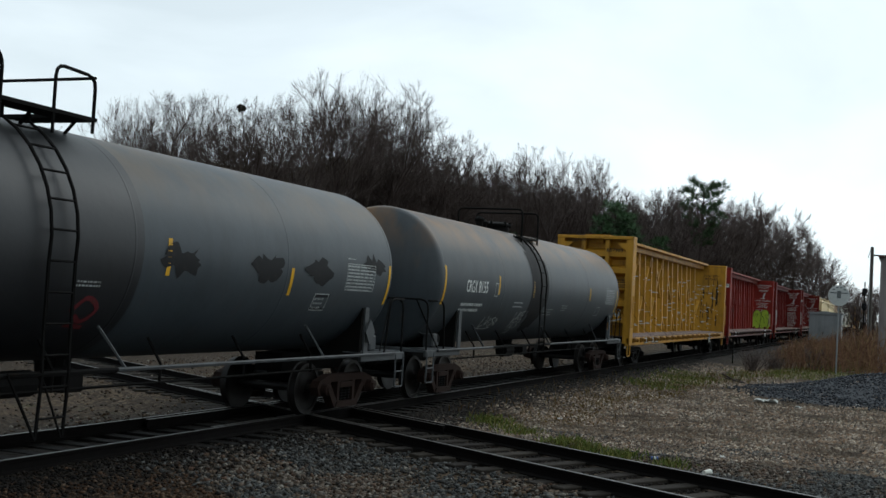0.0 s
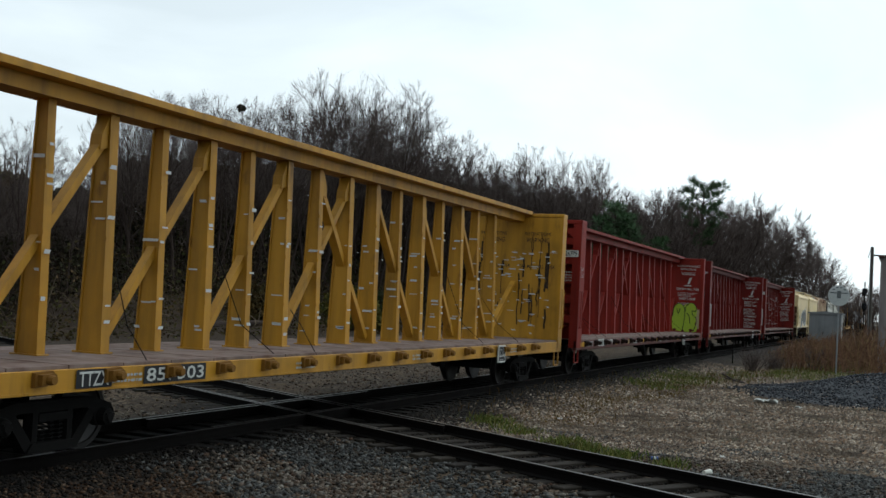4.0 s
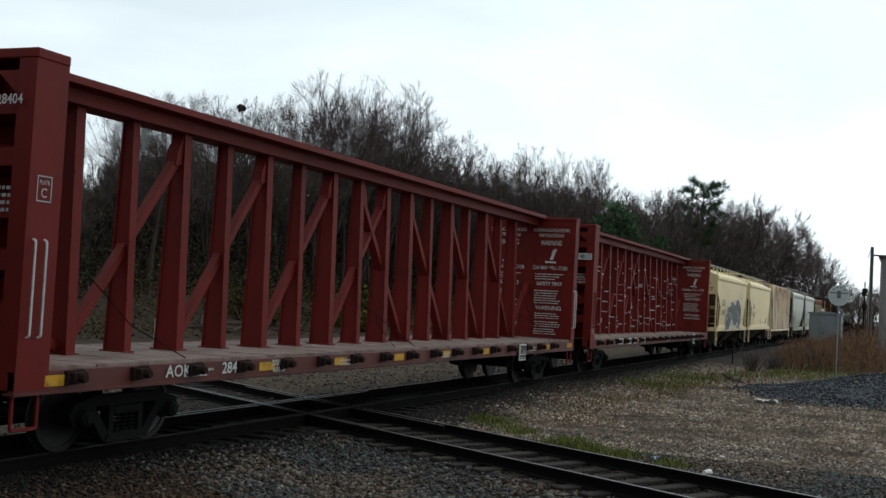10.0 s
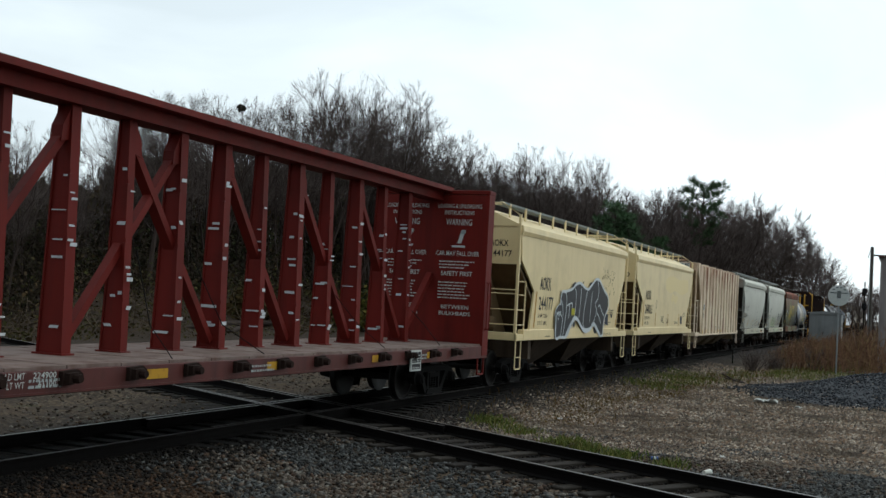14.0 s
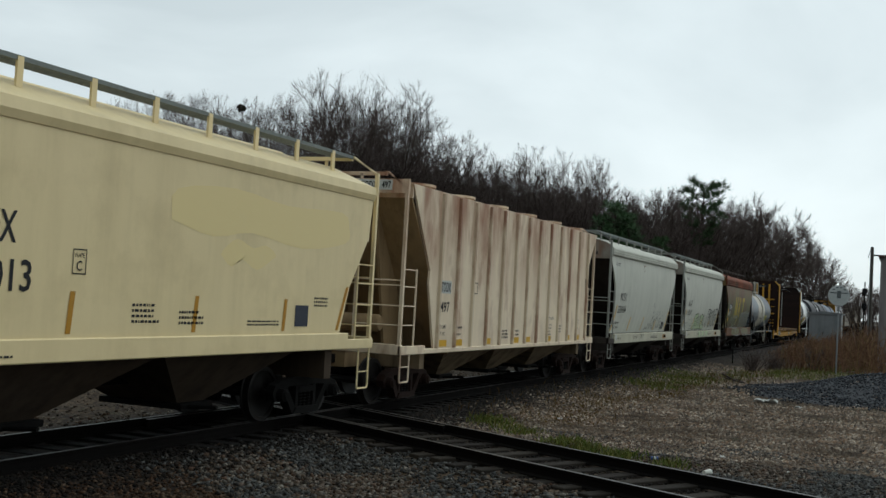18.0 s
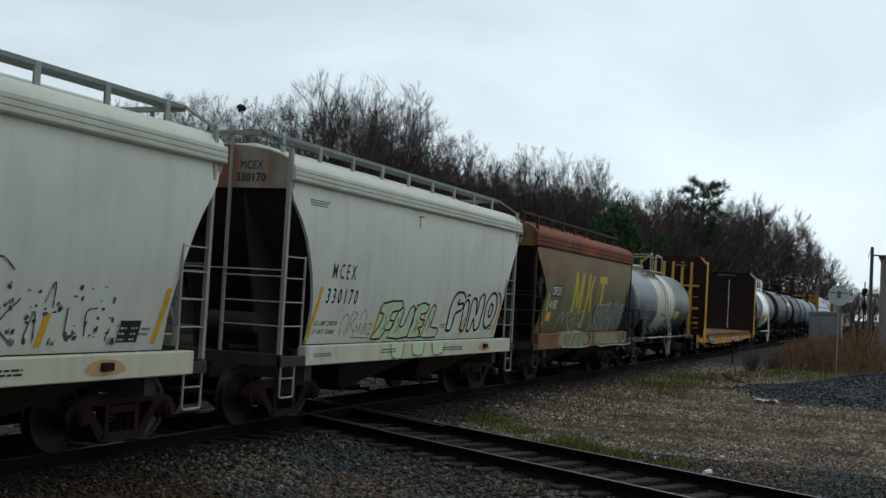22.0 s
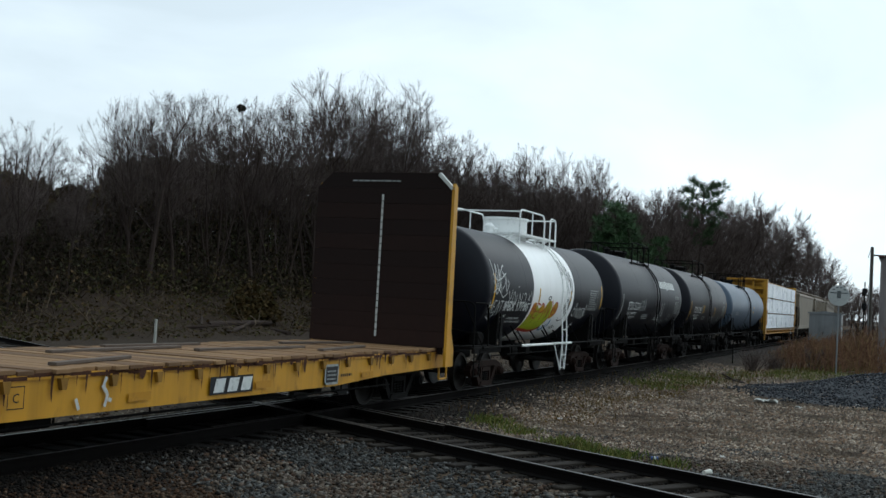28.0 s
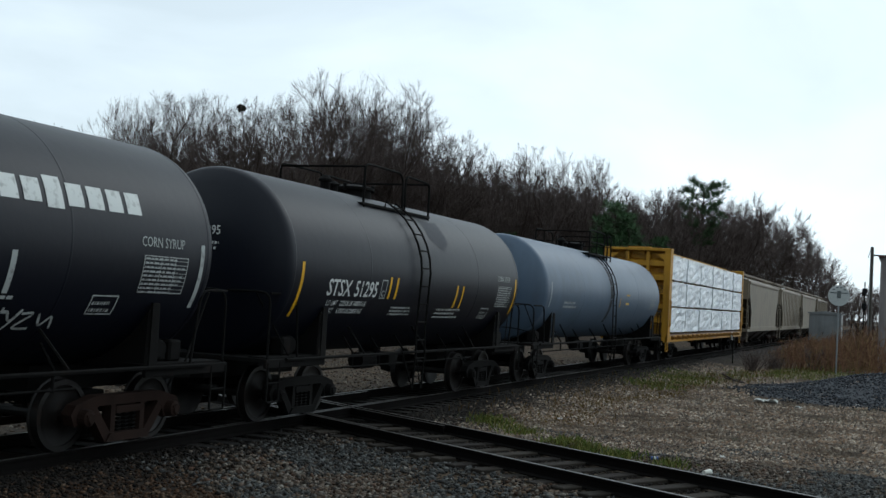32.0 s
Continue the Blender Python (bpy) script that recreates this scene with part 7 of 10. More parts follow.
    mark("graffiti_fill", pale, car, lambda bm: [blob(bm, low, q, 0.004) for q in ([(6.9, 1.02), (6.95, 1.34), (7.7, 1.36), (8.6, 1.34), (9.7, 1.35), (9.9, 1.05), (8.8, 1.0), (7.6, 1.03)], [(2.9, 1.02), (2.95, 1.34), (4.2, 1.35), (5.9, 1.33), (6.0, 1.06), (4.4, 1.0)])], "thin cream graffiti ground coat")
    mark("graffiti_fill", pale, car, lambda bm: [blob(bm, at, q, 0.003) for q in ([(6.95, 1.4), (7.05, 1.85), (7.6, 1.98), (8.4, 1.95), (9.3, 1.98), (9.75, 1.8), (9.8, 1.4), (8.5, 1.39)],)], "thin cream graffiti ground coat")
    mark("graffiti_fill", lead, car, lambda bm: [silhouette(bm, at, q, 0.02, 2) for q in (
        [(7.16, 1.5), (7.5, 1.7), (7.2, 1.86), (7.3, 2.2), (7.84, 2.24), (7.86, 2.06), (7.56, 2.0), (7.9, 1.82), (7.8, 1.48), (7.4, 1.42)], [(8.12, 1.44), (8.16, 1.94), (7.94, 1.98), (7.98, 2.2), (8.74, 2.26), (8.74, 2.04), (8.46, 1.98), (8.42, 1.44)],
        [(8.62, 1.44), (8.86, 2.2), (9.2, 2.24), (9.44, 1.46), (9.2, 1.44), (9.04, 1.62), (8.86, 1.44)], [(9.56, 1.44), (9.6, 2.22), (10.16, 2.24), (10.24, 1.96), (10.04, 1.82), (10.28, 1.46), (10.02, 1.44), (9.84, 1.62), (9.78, 1.44)], [(10.36, 1.5), (10.66, 1.7), (10.4, 1.86), (10.44, 2.2), (10.96, 2.26), (10.98, 2.06), (10.7, 2.0), (11.06, 1.8), (10.94, 1.46), (10.6, 1.42)])], "grey sprayed letters")
    wrap = lambda u, v, lift: at(u, v, lift) if v > 1.38 else low(u, v, lift)
    mark("graffiti_line", ghost, car, lambda bm: [stroke(bm, wrap, q, 0.045, 0.036) for q in (
        [(3.14, 1.03), (3.17, 1.37), (3.28, 1.72), (3.52, 1.93), (3.75, 1.91), (3.83, 1.61), (3.96, 1.88), (4.17, 1.96), (4.25, 1.79), (4.18, 1.42), (3.81, 0.95)],
        [(4.26, 1.73), (4.36, 2.01), (4.69, 2.06), (4.89, 1.92), (5.32, 2.03), (5.42, 1.73), (5.26, 1.44), (4.76, 1.44), (4.45, 1.6), (4.26, 1.73)],
        [(4.61, 1.73), (4.96, 1.83), (5.11, 1.67), (4.82, 1.44), (4.35, 0.98)],
        [(5.52, 1.93), (5.78, 2.03), (6.07, 1.87), (5.96, 1.7), (5.56, 1.66), (5.71, 1.53), (6.11, 1.6)],
        [(3.1, 1.35), (4.3, 1.38), (6.13, 1.38), (6.22, 1.01), (4.82, 0.96), (3.16, 1.0)],
        [(4.25, 1.36), (4.31, 1.11), (4.58, 1.0)],
        [(5.27, 1.34), (5.12, 1.02), (5.44, 0.99)],
        [(7.16, 1.5), (7.5, 1.7), (7.2, 1.86), (7.3, 2.2), (7.84, 2.26), (7.88, 2.06), (7.56, 2.0), (7.92, 1.82), (7.82, 1.46)], [(8.1, 1.42), (8.14, 1.94), (7.94, 1.98), (7.98, 2.22), (8.76, 2.28), (8.76, 2.04), (8.48, 1.98), (8.44, 1.42)],
        [(8.6, 1.42), (8.86, 2.22), (9.2, 2.26), (9.46, 1.44)], [(8.88, 1.8), (9.2, 1.84)], [(9.54, 1.42), (9.58, 2.24), (10.16, 2.26), (10.26, 1.96), (10.04, 1.82), (10.3, 1.44)], [(9.78, 2.02), (10.0, 2.04), (9.8, 1.9)], [(10.36, 1.5), (10.66, 1.7), (10.4, 1.86), (10.44, 2.22), (10.98, 2.28), (11.0, 2.06), (10.7, 2.0), (11.08, 1.8), (10.96, 1.44)],
        [(7.4, 1.34), (7.5, 1.1), (7.9, 1.06), (8.0, 1.34)], [(8.3, 1.34), (8.3, 1.08), (8.8, 1.06), (8.9, 1.34)], [(9.3, 1.34), (9.4, 1.08), (9.9, 1.06), (9.9, 1.34)], [(10.3, 1.34), (10.4, 1.06), (10.8, 1.08), (10.9, 1.34)],
        [(7.16, 1.38), (7.25, 0.97), (9.14, 0.96), (11.57, 0.95), (11.64, 1.23)])], "white outlined graffiti")

    # grey hoppers at the back of the train
    for k in range(4):
        hopper(339.75 + 19.9 * k, 19.9, "weathered grey covered hopper car", grey, light_end, grey, [(1.3, 4.1), (1.5, 3.4), (2.6, 2.3), (2.5, 1.4)], [(18.6, 4.1), (18.4, 3.4), (17.3, 2.3), (17.4, 1.4)], (1.1, 1.4), 4.1, 3, w=1.56, shoulder=0.2, board=4.75, ribs=0 if k % 2 == 0 else 12)


# ---- bulkhead flat car ----
def bulkhead_flat():
    yellow = paint("sun_worn_yellow_paint", "bd8a1c", 0.5, 0.5, 0.35, 0.2, "4a2a18", "3b2c14", 0.35, 0.3, seed=6.0)
    wood = per_piece("worn_deck_planks", ["5a4430", "7c6045", "8f714f", "664e38"], 0.85, 0.2, island=False)
    dark_wood = per_piece("dark_bulkhead_planks", ["170f0d", "231612", "2b1b16", "1a110f"], 0.8, 0.2, island=False)
    length = 22.1
    car = thing("bulkhead_flatcar", "empty yellow bulkhead flat car with a worn plank deck", "flat car", "freight train", pose(233.9, 0, 0))
    for s in (-1, 1):
        y = s * 1.4
        bm = prism(bmesh.new(), [(0.85, 1.08), (21.3, 1.08), (21.3, 0.72), (18.0, 0.66), (16.0, 0.56), (6.0, 0.56), (4.0, 0.66), (0.85, 0.72)], "y", y, y - s * 0.06)
        prism(bm, [(0.85, 1.02), (21.3, 1.02), (21.3, 1.08), (0.85, 1.08)], "y", y + s * 0.03, y)
        part("side_sill", bm, yellow, car)
        for i in range(22):
            x = 1.7 + i * 0.92
            bm = prism(bmesh.new(), [(x - 0.07, 1.02), (x - 0.03, 0.88), (x + 0.04, 0.88), (x + 0.07, 1.02)], "y", y, y + s * 0.06)
            part("stake_pocket", bm, paint("rusted_pocket", "8a6418", 0.7, 0.7, 0.6, 0.2, "4a2a18", "3b2c14") if i == 0 and s < 0 else bpy.data.materials["rusted_pocket"], car)
    plank = box(bmesh.new(), (0, -1.45, 1.08), (0.262, 1.45, 1.135), 0.006)
    plank_me = bpy.data.meshes.new("deck_plank")
    plank.to_mesh(plank_me)
    plank.free()
    plank_me.materials.append(wood)
    rnd = random.Random(9)
    for i in range(70):
        child("deck_plank", plank_me, car, pose(1.45 + i * 0.2745, rnd.uniform(-0.05, 0.05), rnd.uniform(-0.012, 0.008), 0, 0, rnd.uniform(-0.8, 0.8)))
    bm = box(bmesh.new(), (0.7, -0.32, 0.62), (21.4, 0.32, 1.07))
    for x in np.linspace(2.5, 19.6, 10):
        box(bm, (x - 0.06, -1.33, 0.75), (x + 0.06, 1.33, 1.06))
    part("centre_sill", bm, M["iron"], car)
    for x, l, z in ((13.6, 0.5, 0.42), (15.6, 0.35, 0.44), (8.4, 0.8, 0.4)):
        part("brake_box", box(bmesh.new(), (x, -1.2, z), (x + l, -0.7, 0.66), 0.03), M["iron"], car)
    bm = bmesh.new()
    for x in np.linspace(3.6, 18.4, 9):
        tube(bm, [(x, -1.25, 0.62), (x, -1.25, 0.45)], 0.015, 5)
    tube(bm, [(3.4, -1.25, 0.45), (18.6, -1.25, 0.45)], 0.02, 5)
    part("brake_pipe", bm, M["iron"], car)
    board_me = {}
    for xo, s in ((0.84, 1), (21.35, -1)):
        xi = xo + s * (0.62 if s > 0 else 0.92)
        for i in range(11):
            z0 = 1.14 + i * 0.338
            half = 1.62 if i < 10 else 1.28
            if half not in board_me:
                bm = box(bmesh.new(), (-0.04, -half, 0.001), (0.04, half, 0.335), 0.003) if i < 10 else prism(bmesh.new(), [(-1.62, 0.001), (1.62, 0.001), (1.27, 0.335), (-1.27, 0.335)], "x", -0.04, 0.04)
                board_me[half] = bpy.data.meshes.new("bulkhead_plank")
                bm.to_mesh(board_me[half])
                bm.free()
                board_me[half].materials.append(dark_wood)
            child("bulkhead_plank", board_me[half], car, pose(xi - s * 0.05, 0, z0))
        part("backing_sheet", box(bmesh.new(), (min(xi - s * 0.1, xi - s * 0.094), -1.56, 1.0), (max(xi - s * 0.1, xi - s * 0.094), 1.56, 4.5)), dark_wood, car)
        for y in (-1.68, 1.62):
            q = 1 if y > 0 else -1
            front = xi + s * 0.01 if q < 0 else xi - s * 0.1
            bm = prism(bmesh.new(), [(front - s * 0.42, 0.75), (front, 0.75), (front, 4.56), (front - s * 0.06, 4.64), (front - s * 0.2, 4.56), (front - s * 0.24, 1.5), (front - s * 0.4, 1.15)], "y", y, y - q * 0.058)
            part("corner_post", bm, yellow, car)
            bm = prism(bmesh.new(), [(y, 4.52), (y - q * 0.36, 4.87), (y - q * 0.4, 4.81), (y - q * 0.08, 4.50)], "x", front - s * 0.12, front)
            part("top_chamfer", bm, M["plate"] if s < 0 and q < 0 else dark_wood if s < 0 else yellow, car)
        for y in (-0.9, -0.45, 0.0, 0.45, 0.9):
            bm = prism(bmesh.new(), [(xo + s * 0.05, 0.9), (xi - s * 0.1, 0.9), (xi - s * 0.1, 4.6), (xi - s * 0.2, 4.6)], "y", y - 0.06, y + 0.06)
            part("bulkhead_brace", bm, yellow, car)
        bm = bmesh.new()
        for z in (1.6, 2.3, 3.4):
            box(bm, (xi - s * 0.3, -1.3, z), (xi - s * 0.22, 1.3, z + 0.09))
        for z in (1.4, 1.9, 2.4, 2.9):
            tube(bm, [(xo - s * 0.02, -1.35, z), (xo - s * 0.02, -0.85, z)], 0.016, 5)
        tube(bm, [(xo - s * 0.02, -0.85, 1.2), (xo - s * 0.02, -0.85, 3.2)], 0.02, 5)
        part("cross_rail", bm, yellow, car)
        bm = bmesh.new()
        xs = xo + s * 0.08
        rod(bm, [(xs, -1.36, 0.95), (xs, -1.36, 0.45), (xs + s * 0.42, -1.36, 0.45), (xs + s * 0.42, -1.36, 0.8)], 0.024, 0.04, 5)
        part("step", bm, yellow, car)
    inner = on_end(21.35 - 0.92 - 0.01)
    mark("centre_line", M["plate"], car, lambda bm: [patch(bm, inner, -0.02, 1.3 + 0.155 * i, 0.05, 0.135, 0.004) for i in range(20)], "dashed white centre line")
    mark("data_print", M["offwhite"], car, lambda bm: lines(bm, inner, -0.75, 4.66, 1.5, 0.06, 1, 3))
    side = on_side(-1.402)
    mark("data_plate", M["black"], car, lambda bm: (patch(bm, side, 4.0, 0.66, 1.72, 0.34, 0.032), patch(bm, side, 12.12, 0.63, 1.14, 0.26, 0.032), patch(bm, side, 15.6, 0.64, 0.42, 0.27, 0.036), patch(bm, on_end(0.83), 0.15, 4.35, 0.7, 0.18, 0.01)))
    mark("reporting_mark", M["white"], car, lambda bm: letter(bm, side, "TTPX 805125", 4.05, 0.71, 0.24, 1.6, 0.038))
    mark("owner_mark", M["white"], car, lambda bm: [patch(bm, side, 12.2 + 0.36 * i, 0.66, 0.26, 0.2, 0.038, 0.3) for i in (0, 1, 2)])
    mark("data_print", M["black"], car, lambda bm: (letter(bm, side, "LD LMT", 6.5, 0.86, 0.09, 0.46, 0.034), lines(bm, side, 7.15, 0.84, 0.4, 0.09, 1, 4, 0.034), letter(bm, side, "LT WT", 6.55, 0.69, 0.09, 0.4, 0.034), lines(bm, side, 7.18, 0.67, 0.36, 0.09, 1, 5, 0.034), frame_mark(bm, side, 8.18, 0.7, 0.26, 0.26, 0.012, 0.034), letter(bm, side, "C", 8.26, 0.77, 0.11, 0.1, 0.034),
        [stroke(bm, side, [(5.86 + 0.13 * i, 0.72), (5.84 + 0.13 * i, 0.86), (5.93 + 0.13 * i, 0.88), (5.96 + 0.13 * i, 0.76), (5.9 + 0.13 * i, 0.72)], 0.014, 0.034) for i in range(3)], lines(bm, side, 16.15, 0.72, 0.5, 0.1, 1, 5, 0.034)))
    mark("data_print", M["offwhite"], car, lambda bm: (frame_mark(bm, side, 15.56, 0.6, 0.5, 0.35, 0.05, 0.034), lines(bm, side, 15.65, 0.68, 0.34, 0.2, 3, 6, 0.039), lines(bm, on_end(0.83), 0.2, 4.39, 0.6, 0.1, 1, 7, 0.014)))
    mark("reflective_stripe", M["tan_tape"], car, lambda bm: [patch(bm, side, x, 0.66, 0.46, 0.11, 0.033) for x in (5.75, 7.66, 10.3, 13.35, 17.0)])
    mark("paint_smear", M["plate"], car, lambda bm: [stroke(bm, side, q, 0.05, 0.034) for q in ([(9.84, 1.0), (9.8, 0.88), (9.87, 0.78), (9.83, 0.63)], [(9.77, 0.9), (9.84, 0.82)], [(9.9, 0.72), (9.96, 0.7)], [(9.3, 0.76), (9.36, 0.62)])], "smear of white paint")
    rust = plain("brown_rust_bloom", "3f2415", 0.9, 0.6, "5e381e")

    def runs(bm):
        for i in range(170):
            x, d = 1.0 + 20.2 * rnd.random(), rnd.uniform(0.008, 0.026) if i % 6 else rnd.uniform(0.03, 0.07)
            h = rnd.random() ** 3 * 0.3 + 0.015
            blob(bm, side, [(x - d, 1.085), (x - d * rnd.uniform(0.4, 0.9), 1.03 - h * 0.6), (x + d * rnd.uniform(-0.3, 0.3), 1.03 - h), (x + d * rnd.uniform(0.3, 0.8), 1.03 - h * 0.5), (x + d, 1.085)], 0.031 + 0.0001 * (i % 20), 2)
        for i in range(56):
            x = 0.9 + 0.36 * i
            patch(bm, side, x, 1.035 + rnd.uniform(-0.02, 0.02), 0.37, 0.045, 0.031)
    mark("rust_stain", rust, car, runs, "rust running down from the deck edge")["kind"] = "stuff"
    truck(car, 2.7)
    truck(car, length - 2.7)
    couplers(car, length)
    # loose boards on the deck
    grey_wood = plain("weathered_loose_boards", "5d5148", 0.85, 0.5)
    for i, (x, y, l, a) in enumerate(((5.5, -0.6, 3.4, 4), (7.5, 0.2, 2.6, -7), (10.2, -0.9, 2.0, 12), (12.5, 0.5, 3.2, 2), (15.2, -0.2, 3.0, -5), (17.4, -0.8, 2.4, 8), (18.6, 0.4, 2.2, -12), (4.0, 0.7, 2.2, 15), (14.0, 1.0, 2.4, -3))):
        b = thing("loose_board", "grey weathered board lying on the plank deck", "board", "boards on the flat car", pose(233.9 + x, y, 1.138, 0, 0, a))
        part("board", box(bmesh.new(), (-l / 2, -0.06, 0), (l / 2, 0.06, 0.04), 0.004), grey_wood, b)


# ---- ground and tracks ----
CROSS_A, CROSS_B = Vector((14.5, -8.45, 0)), Vector((21.86, 4.97, 0))    # the crossing track's middle line
CROSS_D = (CROSS_B - CROSS_A).normalized()
CROSS_N = Vector((-CROSS_D.y, CROSS_D.x, 0))


def cross_dist(x, y):
    return abs((x - CROSS_A.x) * CROSS_N.x + (y - CROSS_A.y) * CROSS_N.y)


def smooth(a, b, x):
    t = min(1.0, max(0.0, (x - a) / (b - a)))
    return t * t * (3 - 2 * t)


def ground_z(x, y):
    """Height of the ground: ballast beds at the tracks, a low field, a bank at the wood and a heap of millings."""
    bed = max(1 - smooth(1.3, 3.2, abs(y)), 1 - smooth(1.3, 2.6, cross_dist(x, y)))
    z = -0.36 + 0.16 * bed
    z += 0.05 * noise.noise(Vector((x * 0.3, y * 0.3, 0))) + 0.012 * noise.noise(Vector((x * 1.9, y * 1.9, 3)))
    z += 0.9 * smooth(24, 40, y) + 1.7 * smooth(19.5, 30, y) * (1 - smooth(70, 110, x)) * smooth(4, 11, cross_dist(x, y))
    z += 0.80 * math.exp(-((x - 40.2) / 3.6) ** 2 - ((y + 10.3) / 2.7) ** 2)
    return z


def ground():
    xs = np.concatenate([[-3000, -800, -300, -120], np.arange(-60, 6, 6.0), np.arange(6, 48, 0.3), np.arange(48, 140, 3.0), np.arange(140, 420, 12.0), [500, 800, 3000]])
    ys = np.concatenate([[-3000, -600, -200, -80, -40, -25], np.arange(-16, 8, 0.3), np.arange(8, 60, 2.0), [80, 150, 400, 3000]])
    verts = [(x, y, ground_z(x, y)) for x in xs for y in ys]
    m = len(ys)
    faces = [(i * m + j, (i + 1) * m + j, (i + 1) * m + j + 1, i * m + j + 1) for i in range(len(xs) - 1) for j in range(m - 1)]
    mat, nt, b = shader("gravel_and_earth", 0.95, 0.0, 0.15)
    co = nt.nodes.new("ShaderNodeTexCoord")
    v = nt.nodes.new("ShaderNodeTexVoronoi")
    v.inputs["Scale"].default_value = 17.0
    nt.links.new(co.outputs["Object"], v.inputs["Vector"])
    sep = nt.nodes.new("ShaderNodeSeparateColor")
    nt.links.new(v.outputs["Color"], sep.inputs[0])
    ramp = nt.nodes.new("ShaderNodeValToRGB")
    e = ramp.color_ramp.elements
    e[0].color, e[1].color = rgb("1a1512"), rgb("6c5f4f")
    e.new(0.6).color = rgb("4a3c2c")
    nt.links.new(sep.outputs[0], ramp.inputs[0])
    pos = nt.nodes.new("ShaderNodeSeparateXYZ")
    nt.links.new(co.outputs["Object"], pos.inputs[0])
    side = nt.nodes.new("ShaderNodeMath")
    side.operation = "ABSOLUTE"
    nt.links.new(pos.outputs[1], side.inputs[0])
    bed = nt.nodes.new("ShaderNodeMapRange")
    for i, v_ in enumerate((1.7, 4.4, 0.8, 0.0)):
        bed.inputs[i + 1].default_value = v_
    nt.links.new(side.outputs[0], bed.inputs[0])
    c = blend(nt, scaled(nt, noise_mask(nt, 0.22, 0.42, 0.62, seed=2.0), 0.6), ramp.outputs[0], rgb("4a3b2c"))
    c = blend(nt, scaled(nt, noise_mask(nt, 1.1, 0.5, 0.66, seed=6.0), 0.5), c, rgb("2a251f"))
    c = blend(nt, scaled(nt, noise_mask(nt, 0.5, 0.60, 0.70, seed=11.0), 0.5), c, rgb("3d4a22"))
    c = blend(nt, scaled(nt, noise_mask(nt, 30.0, 0.4, 0.7), 0.35), c, rgb("231f1b"))
    far = nt.nodes.new("ShaderNodeMapRange")
    for i, v_ in enumerate((5.0, 13.0, 0.0, 0.85)):
        far.inputs[i + 1].default_value = v_
    nt.links.new(pos.outputs[1], far.inputs[0])
    c = blend(nt, far.outputs[0], c, rgb("2f261d"))
    litter_ = nt.nodes.new("ShaderNodeMapRange")
    for i, v_ in enumerate((18.0, 25.0, 0.0, 0.7)):
        litter_.inputs[i + 1].default_value = v_
    nt.links.new(pos.outputs[1], litter_.inputs[0])
    c = blend(nt, litter_.outputs[0], c, rgb("33281e"))
    c = blend(nt, scaled(nt, noise_mask(nt, 2.5, 0.5, 0.62, seed=15.0), 0.45), c, rgb("1c1712"))
    soil = nt.nodes.new("ShaderNodeMapRange")
    for i, v_ in enumerate((9.3, 12.0, 0.85, 0.0)):
        soil.inputs[i + 1].default_value = v_
    nt.links.new(pos.outputs[0], soil.inputs[0])
    c = blend(nt, soil.outputs[0], c, rgb("3f2c1e"))
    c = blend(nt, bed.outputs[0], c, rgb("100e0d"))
    nt.links.new(c, b.inputs["Base Color"])
    bump(nt, b, v.outputs["Distance"], 0.9, 0.03)
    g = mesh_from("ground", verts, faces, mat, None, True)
    tagged(g, "brown gravel ground with patches of earth and grass", "ground", "", "structure")
    return g


def rail_mesh(name, length):
    """A rail of flat-bottomed section along x, its head at z = 0."""
    half = [(0.0, -0.172), (0.07, -0.172), (0.07, -0.16), (0.012, -0.135), (0.012, -0.045), (0.036, -0.035), (0.036, -0.006), (0.030, 0.0)]
    ring = half + [(-a, z) for a, z in half[::-1][:-1]]
    bm = prism(bmesh.new(), ring[1:], "x", 0, length)
    me = bpy.data.meshes.new(name)
    bmesh.ops.recalc_face_normals(bm, faces=bm.faces)
    bm.to_mesh(me)
    bm.free()
    me.materials.append(M["rail"])
    me.materials.append(M["railhead"])
    for f in me.polygons:
        if f.normal.z > 0.9 and f.center.z > -0.003:
            f.material_index = 1
    return me


